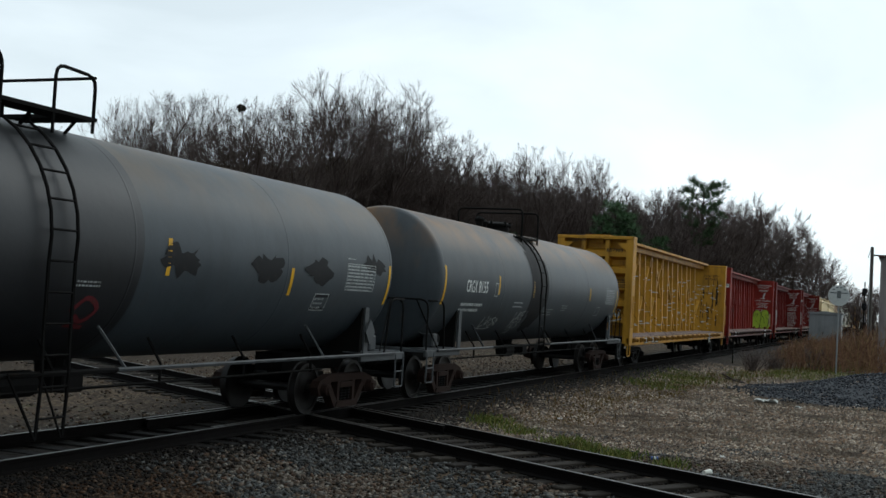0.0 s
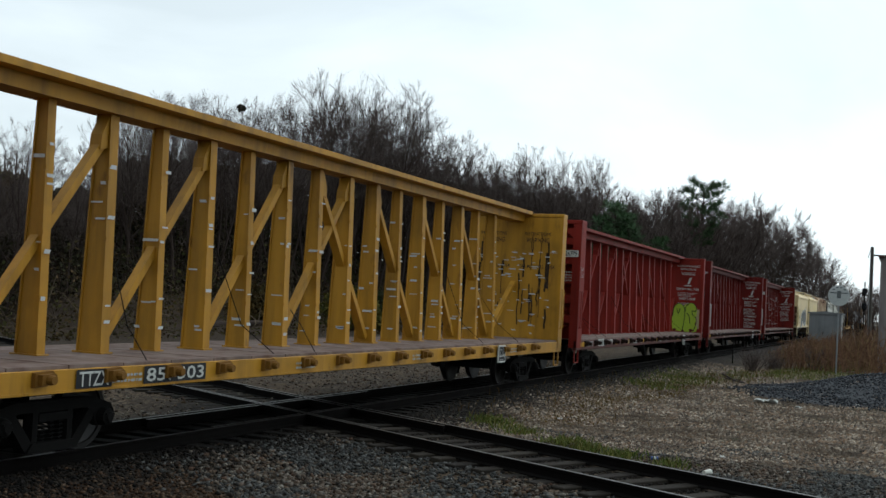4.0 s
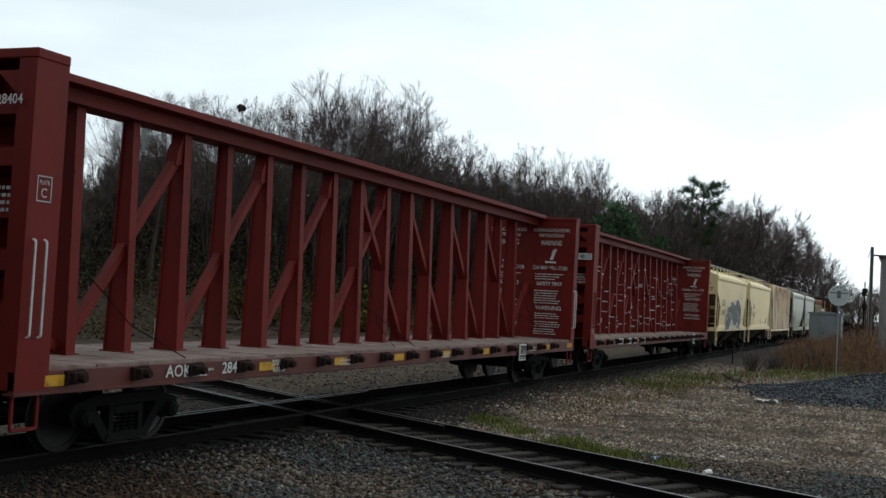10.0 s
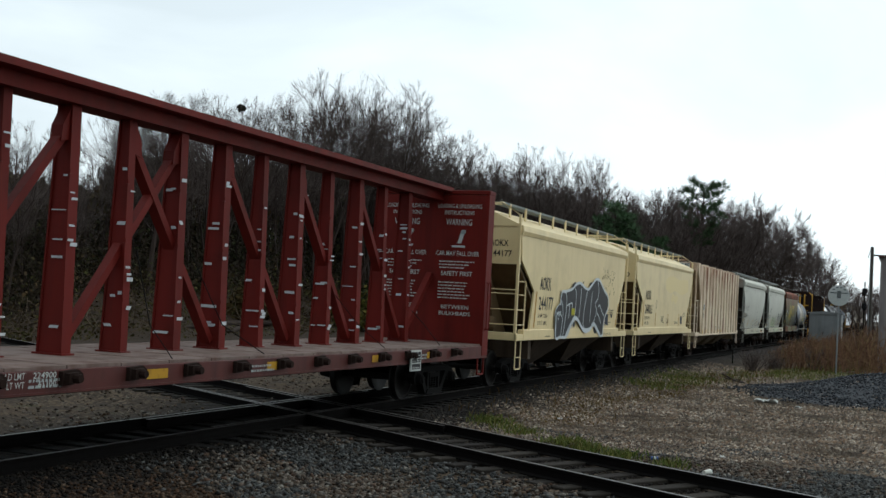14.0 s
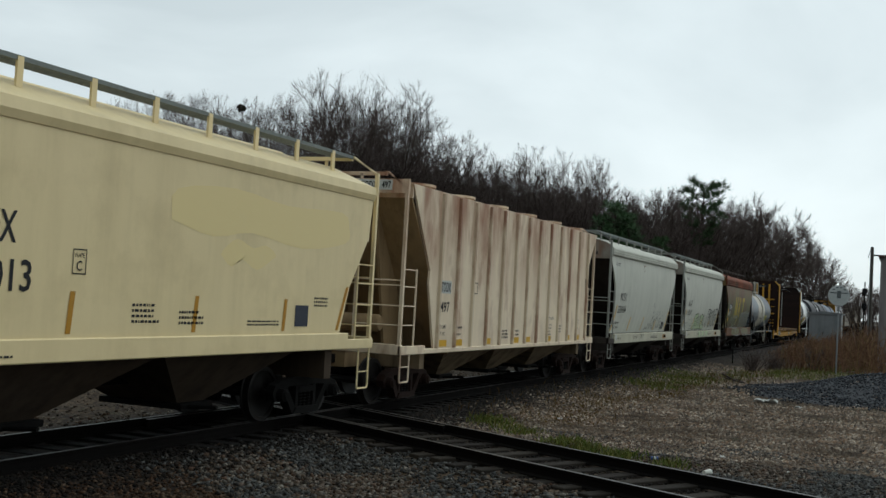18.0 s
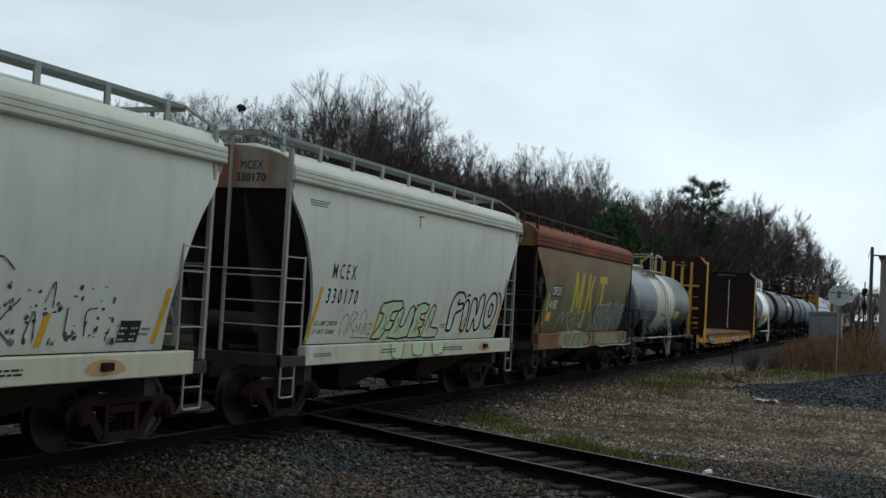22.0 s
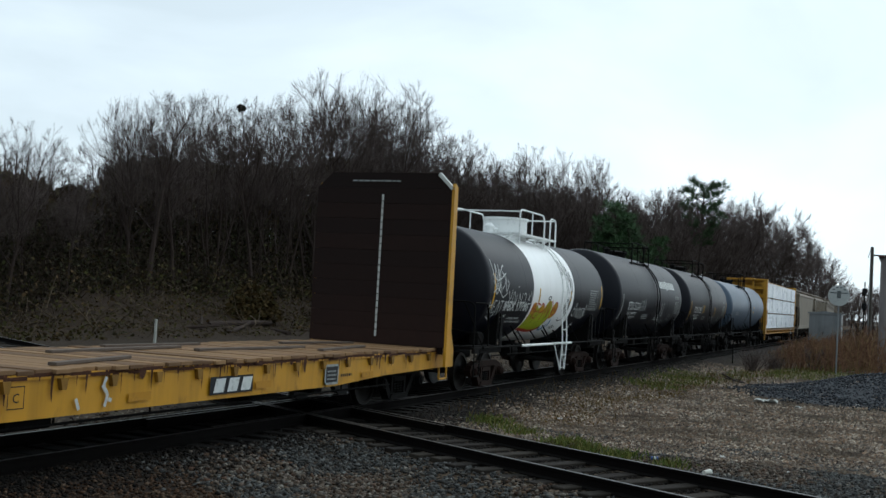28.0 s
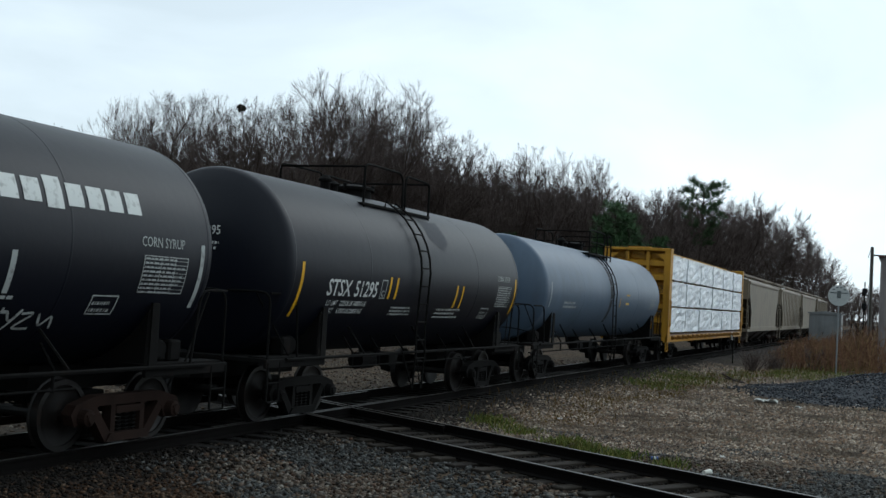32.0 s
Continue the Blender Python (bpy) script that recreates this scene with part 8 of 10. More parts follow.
def tracks():
    tie_mat = per_piece("weathered_tie_wood", ["171411", "26221d", "35302a", "1f1b18"], 0.9, 0.15, island=False)
    tie_bm = box(bmesh.new(), (-1.28, -0.115, -0.17), (1.28, 0.115, 0.0), 0.012)
    tie_me = bpy.data.meshes.new("tie")
    tie_bm.to_mesh(tie_me)
    tie_bm.free()
    tie_me.materials.append(tie_mat)
    dark_tie = tie_me.copy()
    dark_tie.materials[0] = per_piece("oil_black_tie_wood", ["0b0a09", "13110f", "191613", "0e0d0b"], 0.9, 0.15, island=False)
    # the train's track
    main = thing("railway_track", "straight railway track on dark wooden ties", "railway track", "", None, "structure")
    for y in (-0.752, 0.752):
        ob = new("rail", rail_mesh("rail", 640))
        ob.parent, ob.location = main, (-60, y, 0)
    rnd = random.Random(3)
    for i in range(150):
        x = -8 + i * 0.54
        if 12.8 < x < 23.5 and cross_dist(x, 0) < 1.3:
            continue
        ob = new("tie", dark_tie)
        ob.parent = main
        ob.matrix_basis = pose(x + rnd.uniform(-0.02, 0.02), rnd.uniform(-0.04, 0.04), -0.172 + rnd.uniform(-0.008, 0.004), 0, 0, 90 + rnd.uniform(-1, 1))
    verts, faces = [], []
    for i in range(430):
        x = 73 + i * 0.54
        k = len(verts)
        verts += [(x + a, b, c) for c in (-0.34, -0.175) for a, b in ((-0.11, -1.28), (0.11, -1.28), (0.11, 1.28), (-0.11, 1.28))]
        faces += [(k + 4, k + 5, k + 6, k + 7), (k, k + 1, k + 5, k + 4), (k + 1, k + 2, k + 6, k + 5), (k + 2, k + 3, k + 7, k + 6), (k + 3, k, k + 4, k + 7)]
    far = mesh_from("far_ties", verts, faces, dark_tie.materials[0], main)
    far["kind"] = "stuff"
    # the crossing track
    cross = thing("crossing_track", "second railway track crossing at an angle", "railway track", "", None, "structure")
    ang = math.degrees(math.atan2(CROSS_D.y, CROSS_D.x))
    for s in (-1, 1):
        ob = new("rail", rail_mesh("rail", 90))
        ob.parent = cross
        p = CROSS_A - CROSS_D * 12 + CROSS_N * (s * 0.84)
        ob.matrix_basis = pose(p.x, p.y, 0.004, 0, 0, ang)
        # guard rails inside the diamond
        ob = new("guard_rail", rail_mesh("guard_rail", 7.0))
        ob.parent = cross
        p = CROSS_A + CROSS_D * 6.3 + CROSS_N * (s * 0.70)
        ob.matrix_basis = pose(p.x, p.y, -0.004, 0, 0, ang)
        ob = new("guard_rail", rail_mesh("guard_rail", 8.0))
        ob.parent = main
        ob.matrix_basis = pose(15.0, s * 0.62, -0.008)
    for i in range(110):
        d = -12 + i * 0.52
        p = CROSS_A + CROSS_D * d
        if abs(p.y) < 1.45:
            continue
        ob = new("tie", tie_me)
        ob.parent = cross
        p = p + CROSS_N * rnd.uniform(-0.1, 0.1)
        ob.matrix_basis = pose(p.x, p.y, -0.165 + rnd.uniform(-0.008, 0.02), 0, 0, ang + 90 + rnd.uniform(-2, 2))
    # heavy timbers under the diamond
    for i in range(9):
        p = CROSS_A + CROSS_D * (6.6 + i * 0.75)
        ob = new("tie", dark_tie)
        ob.parent = cross
        ob.matrix_basis = pose(p.x, p.y, -0.178, 0, 0, ang + 74)
    return main


# ---- the wood behind the track ----
EDGE = [(-40, 29.0), (75, 29.0), (110, 20.0), (150, 14.0), (230, 10.5), (340, 9.0)]     # its front line
# tree-top rise fitted to the skyline seen from the camera, by bearing
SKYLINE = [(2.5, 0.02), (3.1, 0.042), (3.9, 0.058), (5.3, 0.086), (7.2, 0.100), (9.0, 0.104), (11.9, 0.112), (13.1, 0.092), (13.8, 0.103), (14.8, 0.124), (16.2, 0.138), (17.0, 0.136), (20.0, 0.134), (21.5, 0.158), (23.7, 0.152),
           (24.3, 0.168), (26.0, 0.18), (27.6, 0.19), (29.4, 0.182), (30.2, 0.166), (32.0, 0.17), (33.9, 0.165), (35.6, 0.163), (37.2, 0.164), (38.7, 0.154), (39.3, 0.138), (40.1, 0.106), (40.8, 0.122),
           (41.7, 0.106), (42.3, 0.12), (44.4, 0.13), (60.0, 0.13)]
# the camera's place in plan
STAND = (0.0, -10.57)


def stick(verts, faces, p, d, length, r0, r1, sides, segs, rnd, bend=0.25, rise=0.0):
    """A tapered, slightly crooked stick; returns its points."""
    pts = [p.copy()]
    for _ in range(segs):
        d = (d + Vector((rnd.uniform(-bend, bend), rnd.uniform(-bend, bend), rnd.uniform(-bend, bend) + rise))).normalized()
        pts.append(pts[-1] + d * (length / segs))
    k0 = len(verts)
    side = d.orthogonal().normalized()
    up = d.cross(side)
    for i, q in enumerate(pts):
        r = r0 + (r1 - r0) * i / segs
        for k in range(sides):
            a = 2 * math.pi * k / sides
            verts.append(q + side * (r * math.cos(a)) + up * (r * math.sin(a)))
    for i in range(segs):
        for k in range(sides):
            a, b = k0 + i * sides + k, k0 + i * sides + (k + 1) % sides
            faces.append((a, b, b + sides, a + sides))
    return pts, d


def along(pts, f):
    t = f * (len(pts) - 1)
    i = min(int(t), len(pts) - 2)
    return pts[i].lerp(pts[i + 1], t - i), (pts[i + 1] - pts[i]).normalized()


def forks(rnd, d, lo, hi):
    """A direction turned off d by lo to hi degrees."""
    side = d.orthogonal().normalized()
    side = Matrix.Rotation(rnd.uniform(0, 2 * math.pi), 3, d) @ side
    a = radians(rnd.uniform(lo, hi))
    return (d * math.cos(a) + side * math.sin(a)).normalized()


def bare_tree(seed, habit, fine=True):
    """Trunk and leafless crown of a tree 10 m high, forking down to the twigs."""
    rnd = random.Random(seed)
    tv, tf, cv, cf = [], [], [], []
    last = 5 if fine else 4
    radius = (0.10, 0.04, 0.018, 0.0078, 0.0042, 0.0036) if fine else (0.11, 0.04, 0.018, 0.009, 0.0075)

    def grow(p, d, length, level):
        # crowns keep to a rounded outline
        out = ((p.x + d.x * length) / 4.3) ** 2 + ((p.y + d.y * length) / 4.3) ** 2 + ((p.z + d.z * length - 5.0) / 4.3) ** 2
        if level > 1 and habit != "slender" and out > 1.0:
            length *= max(0.35, 1.55 - 0.8 * out)
        if level == last:
            k = len(cv)
            side = Matrix.Rotation(rnd.uniform(0, 3.14), 3, d) @ d.orthogonal().normalized() * radius[level]
            cv.extend([p - side, p + side, p + d * length + Vector((rnd.uniform(-0.2, 0.2), rnd.uniform(-0.2, 0.2), 0.15)) * length])
            cf.append((k, k + 1, k + 2))
            return
        v, f = (tv, tf) if level < 3 else (cv, cf)
        pts, e = stick(v, f, p, d, length, radius[level], radius[level + 1], 5 if level == 0 else 4 if level < 3 else 3, (5, 4, 3, 2, 1)[level], rnd, (0.08, 0.13, 0.2, 0.28, 0.3)[level], (0.02, 0.05, 0.05, 0.04, 0.02)[level])
        tip = level >= last - 2
        for k in range(4 if level < last - 1 else 12 if fine else 22):
            at = 1.0 if k < 2 else rnd.uniform(0.2, 0.95)
            q, dd = along(pts, at)
            turned = forks(rnd, dd, 8, 28) if k < 2 else forks(rnd, dd, 24, 60)
            grow(q, (turned + Vector((0, 0, 0.13 if level > 0 else 0.08))).normalized(), length * (rnd.uniform(0.45, 0.75) if tip else rnd.uniform(0.5, 0.74)), level + 1)
    if habit == "vase":
        for s in range(4):
            a = 2 * math.pi * s / 4 + rnd.uniform(-0.4, 0.4)
            t = radians(rnd.uniform(8, 26))
            d = Vector((math.cos(a) * math.sin(t), math.sin(a) * math.sin(t), math.cos(t)))
            pts, e = stick(tv, tf, Vector((0.12 * math.cos(a), 0.12 * math.sin(a), -0.3)), d, 3.9, 0.075, 0.05, 5, 4, rnd, 0.06, 0.01)
            for k in range(2):
                q, dd = along(pts, 1.0 if k < 1 else 0.75)
                grow(q, forks(rnd, dd, 4, 24), rnd.uniform(2.4, 3.2), 1)
    else:
        tall = habit == "slender"
        pts, e = stick(tv, tf, Vector((0, 0, -0.3)), Vector((rnd.uniform(-0.06, 0.06), rnd.uniform(-0.06, 0.06), 1)).normalized(), 7.0 if tall else 4.8, 0.13, 0.05, 6, 6, rnd, 0.06, 0.02)
        n = 9 if tall else 7
        for k in range(n):
            f = min(1.0, (0.35 if tall else 0.5) + (0.65 if tall else 0.5) * (k + 0.8) / n)
            q, dd = along(pts, f)
            a = 2.4 * k + rnd.uniform(-0.5, 0.5)
            t = radians(rnd.uniform(34, 56) * (1.3 - 0.9 * f))
            d = Vector((math.cos(a) * math.sin(t), math.sin(a) * math.sin(t), math.cos(t)))
            grow(q, d, (2.2 if tall else 2.9) * rnd.uniform(0.8, 1.1) * (1.2 - 0.35 * f), 1 if not tall or k % 2 else 2)
    top = max(q.z for q in cv)
    for q in tv + cv:
        q *= 10.0 / top
    return tv, tf, cv, cf


def pine_tree(seed, tall=True):
    """A pine 10 m high: boughs that end in rounded tufts of needles."""
    rnd = random.Random(seed)
    tv, tf, cv, cf = [], [], [], []
    pts, _ = stick(tv, tf, Vector((0, 0, -0.3)), Vector((0, 0, 1)), 9.9, 0.17, 0.03, 7, 8, rnd, 0.05, 0.03)

    def tuft(q, size, n):
        for _ in range(n):
            o = Vector((rnd.gauss(0, 1), rnd.gauss(0, 1), rnd.gauss(0.35, 0.9))).normalized()
            s = o.orthogonal().normalized() * 0.02
            c = q + o * size * rnd.uniform(0.1, 0.75)
            tip = c + (o + Vector((0, 0, 0.35))) * rnd.uniform(0.16, 0.34)
            k = len(cv)
            cv.extend([c - s, c + s, tip + s * 0.5, tip - s * 0.5])
            cf.append((k, k + 1, k + 2, k + 3))
    lo = 0.6 if tall else 0.2
    count = 36 if tall else 62
    for i in range(count):
        f = lo + (0.99 - lo) * (i + rnd.random()) / count
        p, _ = along(pts, f)
        a = 2.4 * i + rnd.uniform(-0.6, 0.6)
        reach = (1.55 * math.sin(math.pi * min(1.0, 0.22 + 0.78 * (1.06 - f) / 0.46)) + 0.45) if tall else (2.15 * (1.06 - f) ** 0.62 + 0.2)
        reach *= rnd.uniform(0.55, 1.15)
        b, _ = stick(tv, tf, p, Vector((math.cos(a), math.sin(a), 0.35 if tall else 0.45)).normalized(), reach, 0.035, 0.012, 4, 3, rnd, 0.18, 0.06)
        for j in range(4 if tall else 3):
            q, _ = along(b, 1.0 if j == 0 else rnd.uniform(0.45, 1.0))
            tuft(q + Vector((rnd.uniform(-0.18, 0.18), rnd.uniform(-0.18, 0.18), rnd.uniform(-0.05, 0.12))), rnd.uniform(0.2, 0.34), 44 if tall else 26)
    tuft(pts[-1], 0.4, 40)
    return tv, tf, cv, cf


def woods():
    bark = paint("grey_brown_bark", "372d28", 0.9, 0.3, 0.3, 0.3, "2a221d", "1a1613", 0.15)
    twig = per_piece("bare_twigs", ["3c3430", "584d49", "4a413d", "6e6460"], 0.9, 0.1)
    needle = per_piece("dark_pine_needles", ["2c3f2a", "3d5735", "4b6640", "33482e"], 0.8, 0.2)

    def kind(data, crown):
        out = []
        for part_name, v, f, m in (("trunk", data[0], data[1], bark), ("crown", data[2], data[3], crown)):
            me = bpy.data.meshes.new(part_name)
            me.from_pydata(v, [], f)
            me.materials.append(m)
            out.append((part_name, me))
        return out
    round_, vase, slim = [[kind(bare_tree(s, h), twig) for s in seeds] for h, seeds in (("round", (31, 32, 33)), ("vase", (41, 42)), ("slender", (51, 52, 53)))]
    far_kinds = [kind(bare_tree(s, h, False), twig) for s, h in ((61, "round"), (62, "round"), (63, "vase"), (64, "slender"))]
    pines = [kind(pine_tree(3, False), needle), kind(pine_tree(5, True), needle)]

    def plant(meshes, x, y, h, turn, label, group, name, wide=1.0):
        t = thing(name, label, "tree", group, Matrix.Translation((x, y, ground_z(x, y) - 0.05)) @ pose(0, 0, 0, 0, 0, turn) @ Matrix.Diagonal((h / 10 * wide, h / 10 * wide, h / 10, 1)))
        for part_name, me in meshes:
            ob = new(part_name, me)
            ob.parent = t
        return t

    def spot(bearing, deep):
        """The place on a bearing, so far behind the wood's front line, and its distance."""
        r = 20.0
        c, s = math.cos(radians(bearing)), math.sin(radians(bearing))
        while r < 420 and STAND[1] + r * s < lerp(EDGE, r * c) + deep:
            r += 0.5
        return r * c, STAND[1] + r * s, r

    # tree height that reaches the skyline fitted from the camera
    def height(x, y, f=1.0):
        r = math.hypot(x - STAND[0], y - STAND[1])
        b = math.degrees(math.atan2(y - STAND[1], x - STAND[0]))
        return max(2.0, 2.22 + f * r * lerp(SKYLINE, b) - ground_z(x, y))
    rnd = random.Random(12)
    words = {"r": (round_, "broad bare tree with a rounded crown of fine twigs"), "v": (vase, "many-stemmed bare tree fanning out upwards"), "s": (slim, "slender bare tree with short upswept twigs")}
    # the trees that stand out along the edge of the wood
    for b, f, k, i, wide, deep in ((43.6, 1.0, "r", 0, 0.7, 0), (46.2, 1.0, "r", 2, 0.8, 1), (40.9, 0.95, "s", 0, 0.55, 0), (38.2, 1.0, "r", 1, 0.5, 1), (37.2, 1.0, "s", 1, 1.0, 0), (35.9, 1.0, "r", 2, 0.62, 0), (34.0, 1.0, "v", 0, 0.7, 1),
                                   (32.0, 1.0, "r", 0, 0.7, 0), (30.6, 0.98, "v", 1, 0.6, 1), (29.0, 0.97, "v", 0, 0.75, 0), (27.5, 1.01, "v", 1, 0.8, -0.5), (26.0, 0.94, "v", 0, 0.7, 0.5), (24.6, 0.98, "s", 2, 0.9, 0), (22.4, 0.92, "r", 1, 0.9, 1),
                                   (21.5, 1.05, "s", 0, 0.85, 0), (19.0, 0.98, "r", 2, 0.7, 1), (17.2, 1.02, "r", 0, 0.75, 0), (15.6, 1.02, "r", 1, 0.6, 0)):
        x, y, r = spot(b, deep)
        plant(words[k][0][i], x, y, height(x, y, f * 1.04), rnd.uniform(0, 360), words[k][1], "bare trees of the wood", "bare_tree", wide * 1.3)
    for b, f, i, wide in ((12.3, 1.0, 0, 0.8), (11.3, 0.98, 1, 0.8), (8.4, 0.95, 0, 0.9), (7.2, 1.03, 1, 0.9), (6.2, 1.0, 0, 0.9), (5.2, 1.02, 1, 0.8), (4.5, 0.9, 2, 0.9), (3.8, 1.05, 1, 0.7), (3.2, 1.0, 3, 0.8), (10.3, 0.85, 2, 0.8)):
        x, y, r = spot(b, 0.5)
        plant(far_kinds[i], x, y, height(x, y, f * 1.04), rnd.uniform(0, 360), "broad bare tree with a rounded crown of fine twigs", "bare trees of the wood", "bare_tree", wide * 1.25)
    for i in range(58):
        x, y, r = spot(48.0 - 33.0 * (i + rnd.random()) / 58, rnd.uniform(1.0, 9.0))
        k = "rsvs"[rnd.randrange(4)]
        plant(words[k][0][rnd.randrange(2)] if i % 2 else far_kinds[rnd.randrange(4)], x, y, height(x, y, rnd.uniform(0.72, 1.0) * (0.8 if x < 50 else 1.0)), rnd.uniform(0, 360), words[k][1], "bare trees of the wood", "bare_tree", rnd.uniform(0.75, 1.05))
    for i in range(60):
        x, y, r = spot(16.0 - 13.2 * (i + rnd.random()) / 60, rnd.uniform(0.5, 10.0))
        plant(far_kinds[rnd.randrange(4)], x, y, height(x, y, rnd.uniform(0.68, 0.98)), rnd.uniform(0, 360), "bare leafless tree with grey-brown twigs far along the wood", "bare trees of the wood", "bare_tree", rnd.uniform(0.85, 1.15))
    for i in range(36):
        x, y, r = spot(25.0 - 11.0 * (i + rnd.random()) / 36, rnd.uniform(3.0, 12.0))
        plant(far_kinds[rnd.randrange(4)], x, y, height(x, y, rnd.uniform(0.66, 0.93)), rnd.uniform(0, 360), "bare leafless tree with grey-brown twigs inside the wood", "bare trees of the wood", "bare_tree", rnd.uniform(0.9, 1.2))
    # low trees beyond the weeds, down the line
    for i in range(14):
        r = rnd.uniform(125, 215)
        b = 0.9 + 1.7 * (i + rnd.random()) / 14
        x, y = r, STAND[1] + r * math.tan(radians(b))
        if y < -4.2:
            plant(far_kinds[rnd.randrange(4)], x, y, 2.2 + r * rnd.uniform(0.014, 0.034), rnd.uniform(0, 360), "low bare tree beyond the weeds down the line", "low trees down the line", "bare_tree", 1.4)
    for x, y, h, k, wide, label in ((105.0, 14.2, 12.7, 0, 1.15, "bushy dark green pine among bare trees"), (104.5, 12.9, 11.7, 0, 1.1, "bushy dark green pine among bare trees"), (105.5, 15.6, 11.3, 0, 1.15, "bushy dark green pine among bare trees"), (145.7, 14.2, 19.3, 1, 0.95, "tall pine with a bare trunk and ragged crown"),
                                    (106.0, 11.7, 9.6, 0, 1.1, "bushy dark green pine among bare trees"), (104.0, 16.9, 9.8, 0, 1.1, "bushy dark green pine among bare trees"), (138.0, 15.0, 8.5, 0, 1.3, "bushy dark green pine among bare trees"), (92.0, 22.5, 8.5, 0, 1.3, "bushy dark green pine among bare trees")):
        plant(pines[k], x, y, h, rnd.uniform(0, 360), label, "pines", "pine_tree", wide)
    # the tangle of saplings and vines that fills the wood
    verts, faces = [], []
    for i in range(3600):
        x = rnd.uniform(30, 115) if i < 2800 else rnd.uniform(115, 310)
        y = lerp(EDGE, x) + rnd.uniform(-1.8, 12.0)
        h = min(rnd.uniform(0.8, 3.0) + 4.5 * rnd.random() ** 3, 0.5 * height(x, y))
        stick(verts, faces, Vector((x, y, ground_z(x, y) - 0.1)), Vector((rnd.uniform(-0.8, 0.8), rnd.uniform(-0.8, 0.8), 1)).normalized(), h, rnd.uniform(0.012, 0.03), 0.006, 3, 3, rnd, 0.35)
    tagged(mesh_from("thicket", verts, faces, per_piece("thicket_stems", ["241d19", "3a302a", "2e2621", "54483c"], 0.9, 0.1)), "dense tangle of bare saplings and vines under the trees", "thicket", "", "stuff")
    leaf = per_piece("dull_undergrowth_leaves", ["1f2018", "2f281f", "2a2c1c", "382e22", "2a231b", "33371f"], 0.9, 0.1)
    verts, faces = [], []
    for i in range(84000):
        x = rnd.uniform(30, 115) if i < 64000 else rnd.uniform(115, 310)
        deep = rnd.uniform(-0.6, 14.0)
        y = lerp(EDGE, x) + deep
        patchy = 0.75 + 0.6 * noise.noise(Vector((x * 0.18, y * 0.18, 5.0)))
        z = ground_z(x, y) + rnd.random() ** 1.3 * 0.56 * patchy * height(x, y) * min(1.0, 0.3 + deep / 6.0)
        s = rnd.uniform(0.05, 0.15) * (1.0 if x < 115 else 1.7)
        c = Vector((x, y, z))
        a, b = Vector((rnd.uniform(-1, 1), rnd.uniform(-1, 1), rnd.uniform(-1, 1))).normalized() * s, Vector((rnd.uniform(-1, 1), rnd.uniform(-1, 1), rnd.uniform(-1, 1))).normalized() * s
        k = len(verts)
        verts += [c - a, c + b, c + a, c - b]
        faces.append((k, k + 1, k + 2, k + 3))
    tagged(mesh_from("undergrowth", verts, faces, leaf), "dull brown and green undergrowth leaves and vines", "undergrowth", "", "stuff")
    # backdrop of large leaf quads, added deep behind the wood to block sky gaps
    verts, faces = [], []
    for i in range(36000):
        x = rnd.uniform(28, 310) if i < 15000 else rnd.uniform(28, 120)
        y = lerp(EDGE, x) + rnd.uniform(11.0, 24.0)
        c = Vector((x, y, ground_z(x, y) + rnd.random() * 0.64 * height(x, y)))
        a, b = [Vector((rnd.uniform(-1, 1), rnd.uniform(-1, 1), rnd.uniform(-1, 1))).normalized() * rnd.uniform(0.25, 0.6) for _ in range(2)]
        k = len(verts)
        verts += [c - a, c + b, c + a, c - b]
        faces.append((k, k + 1, k + 2, k + 3))
    # low brush along the front of the wood, with cut sticks in it
    for i in range(21000):
        x = rnd.uniform(30, 130)
        ahead = i > 11000 and x < 100
        y = lerp(EDGE, x) + (rnd.uniform(-9.0, -3.0) if ahead else rnd.uniform(-4.5, 1.0))
        hump = max(0.02 if ahead else 0.1, (0.12 if ahead else 0.9) + (0.8 if ahead else 1.6) * noise.noise(Vector((x * 0.22, y * 0.3, 9.0))))
        c = Vector((x, y, ground_z(x, y) + rnd.random() ** 1.4 * 2.0 * hump))
        a, b = [Vector((rnd.uniform(-1, 1), rnd.uniform(-1, 1), rnd.uniform(-1, 1))).normalized() * rnd.uniform(0.05, 0.12) for _ in range(2)]
        k = len(verts)
        verts += [c - a, c + b, c + a, c - b]
        faces.append((k, k + 1, k + 2, k + 3))
    tagged(mesh_from("brush", verts, faces, per_piece("mixed_brush_leaves", ["26271a", "433524", "36391e", "574630", "312719", "4f4d2b", "3c2f20"], 0.9, 0.1)), "low mixed brush before the wood and an added leaf backdrop behind it", "undergrowth", "", "stuff")
    verts, faces = [], []
    for i in range(520):
        x = rnd.uniform(34, 110)
        y = lerp(EDGE, x) + rnd.uniform(-9.0 if x < 100 else -5.0, 0.0)
        stick(verts, faces, Vector((x, y, ground_z(x, y) + rnd.uniform(-0.1, 0.7))), Vector((rnd.uniform(-1, 1), rnd.uniform(-1, 1), rnd.uniform(-0.1, 0.8))).normalized(), rnd.uniform(0.6, 2.6), rnd.uniform(0.015, 0.04), 0.008, 4, 3, rnd, 0.25)
    tagged(mesh_from("cut_branches", verts, faces, per_piece("pale_cut_wood", ["322a22", "4f4437", "66594a", "2a231d"], 0.9, 0.1)), "pale cut branches strewn in the brush", "branches", "", "stuff")
    # deeper trees that close the wood behind its edge
    verts, faces = [], []
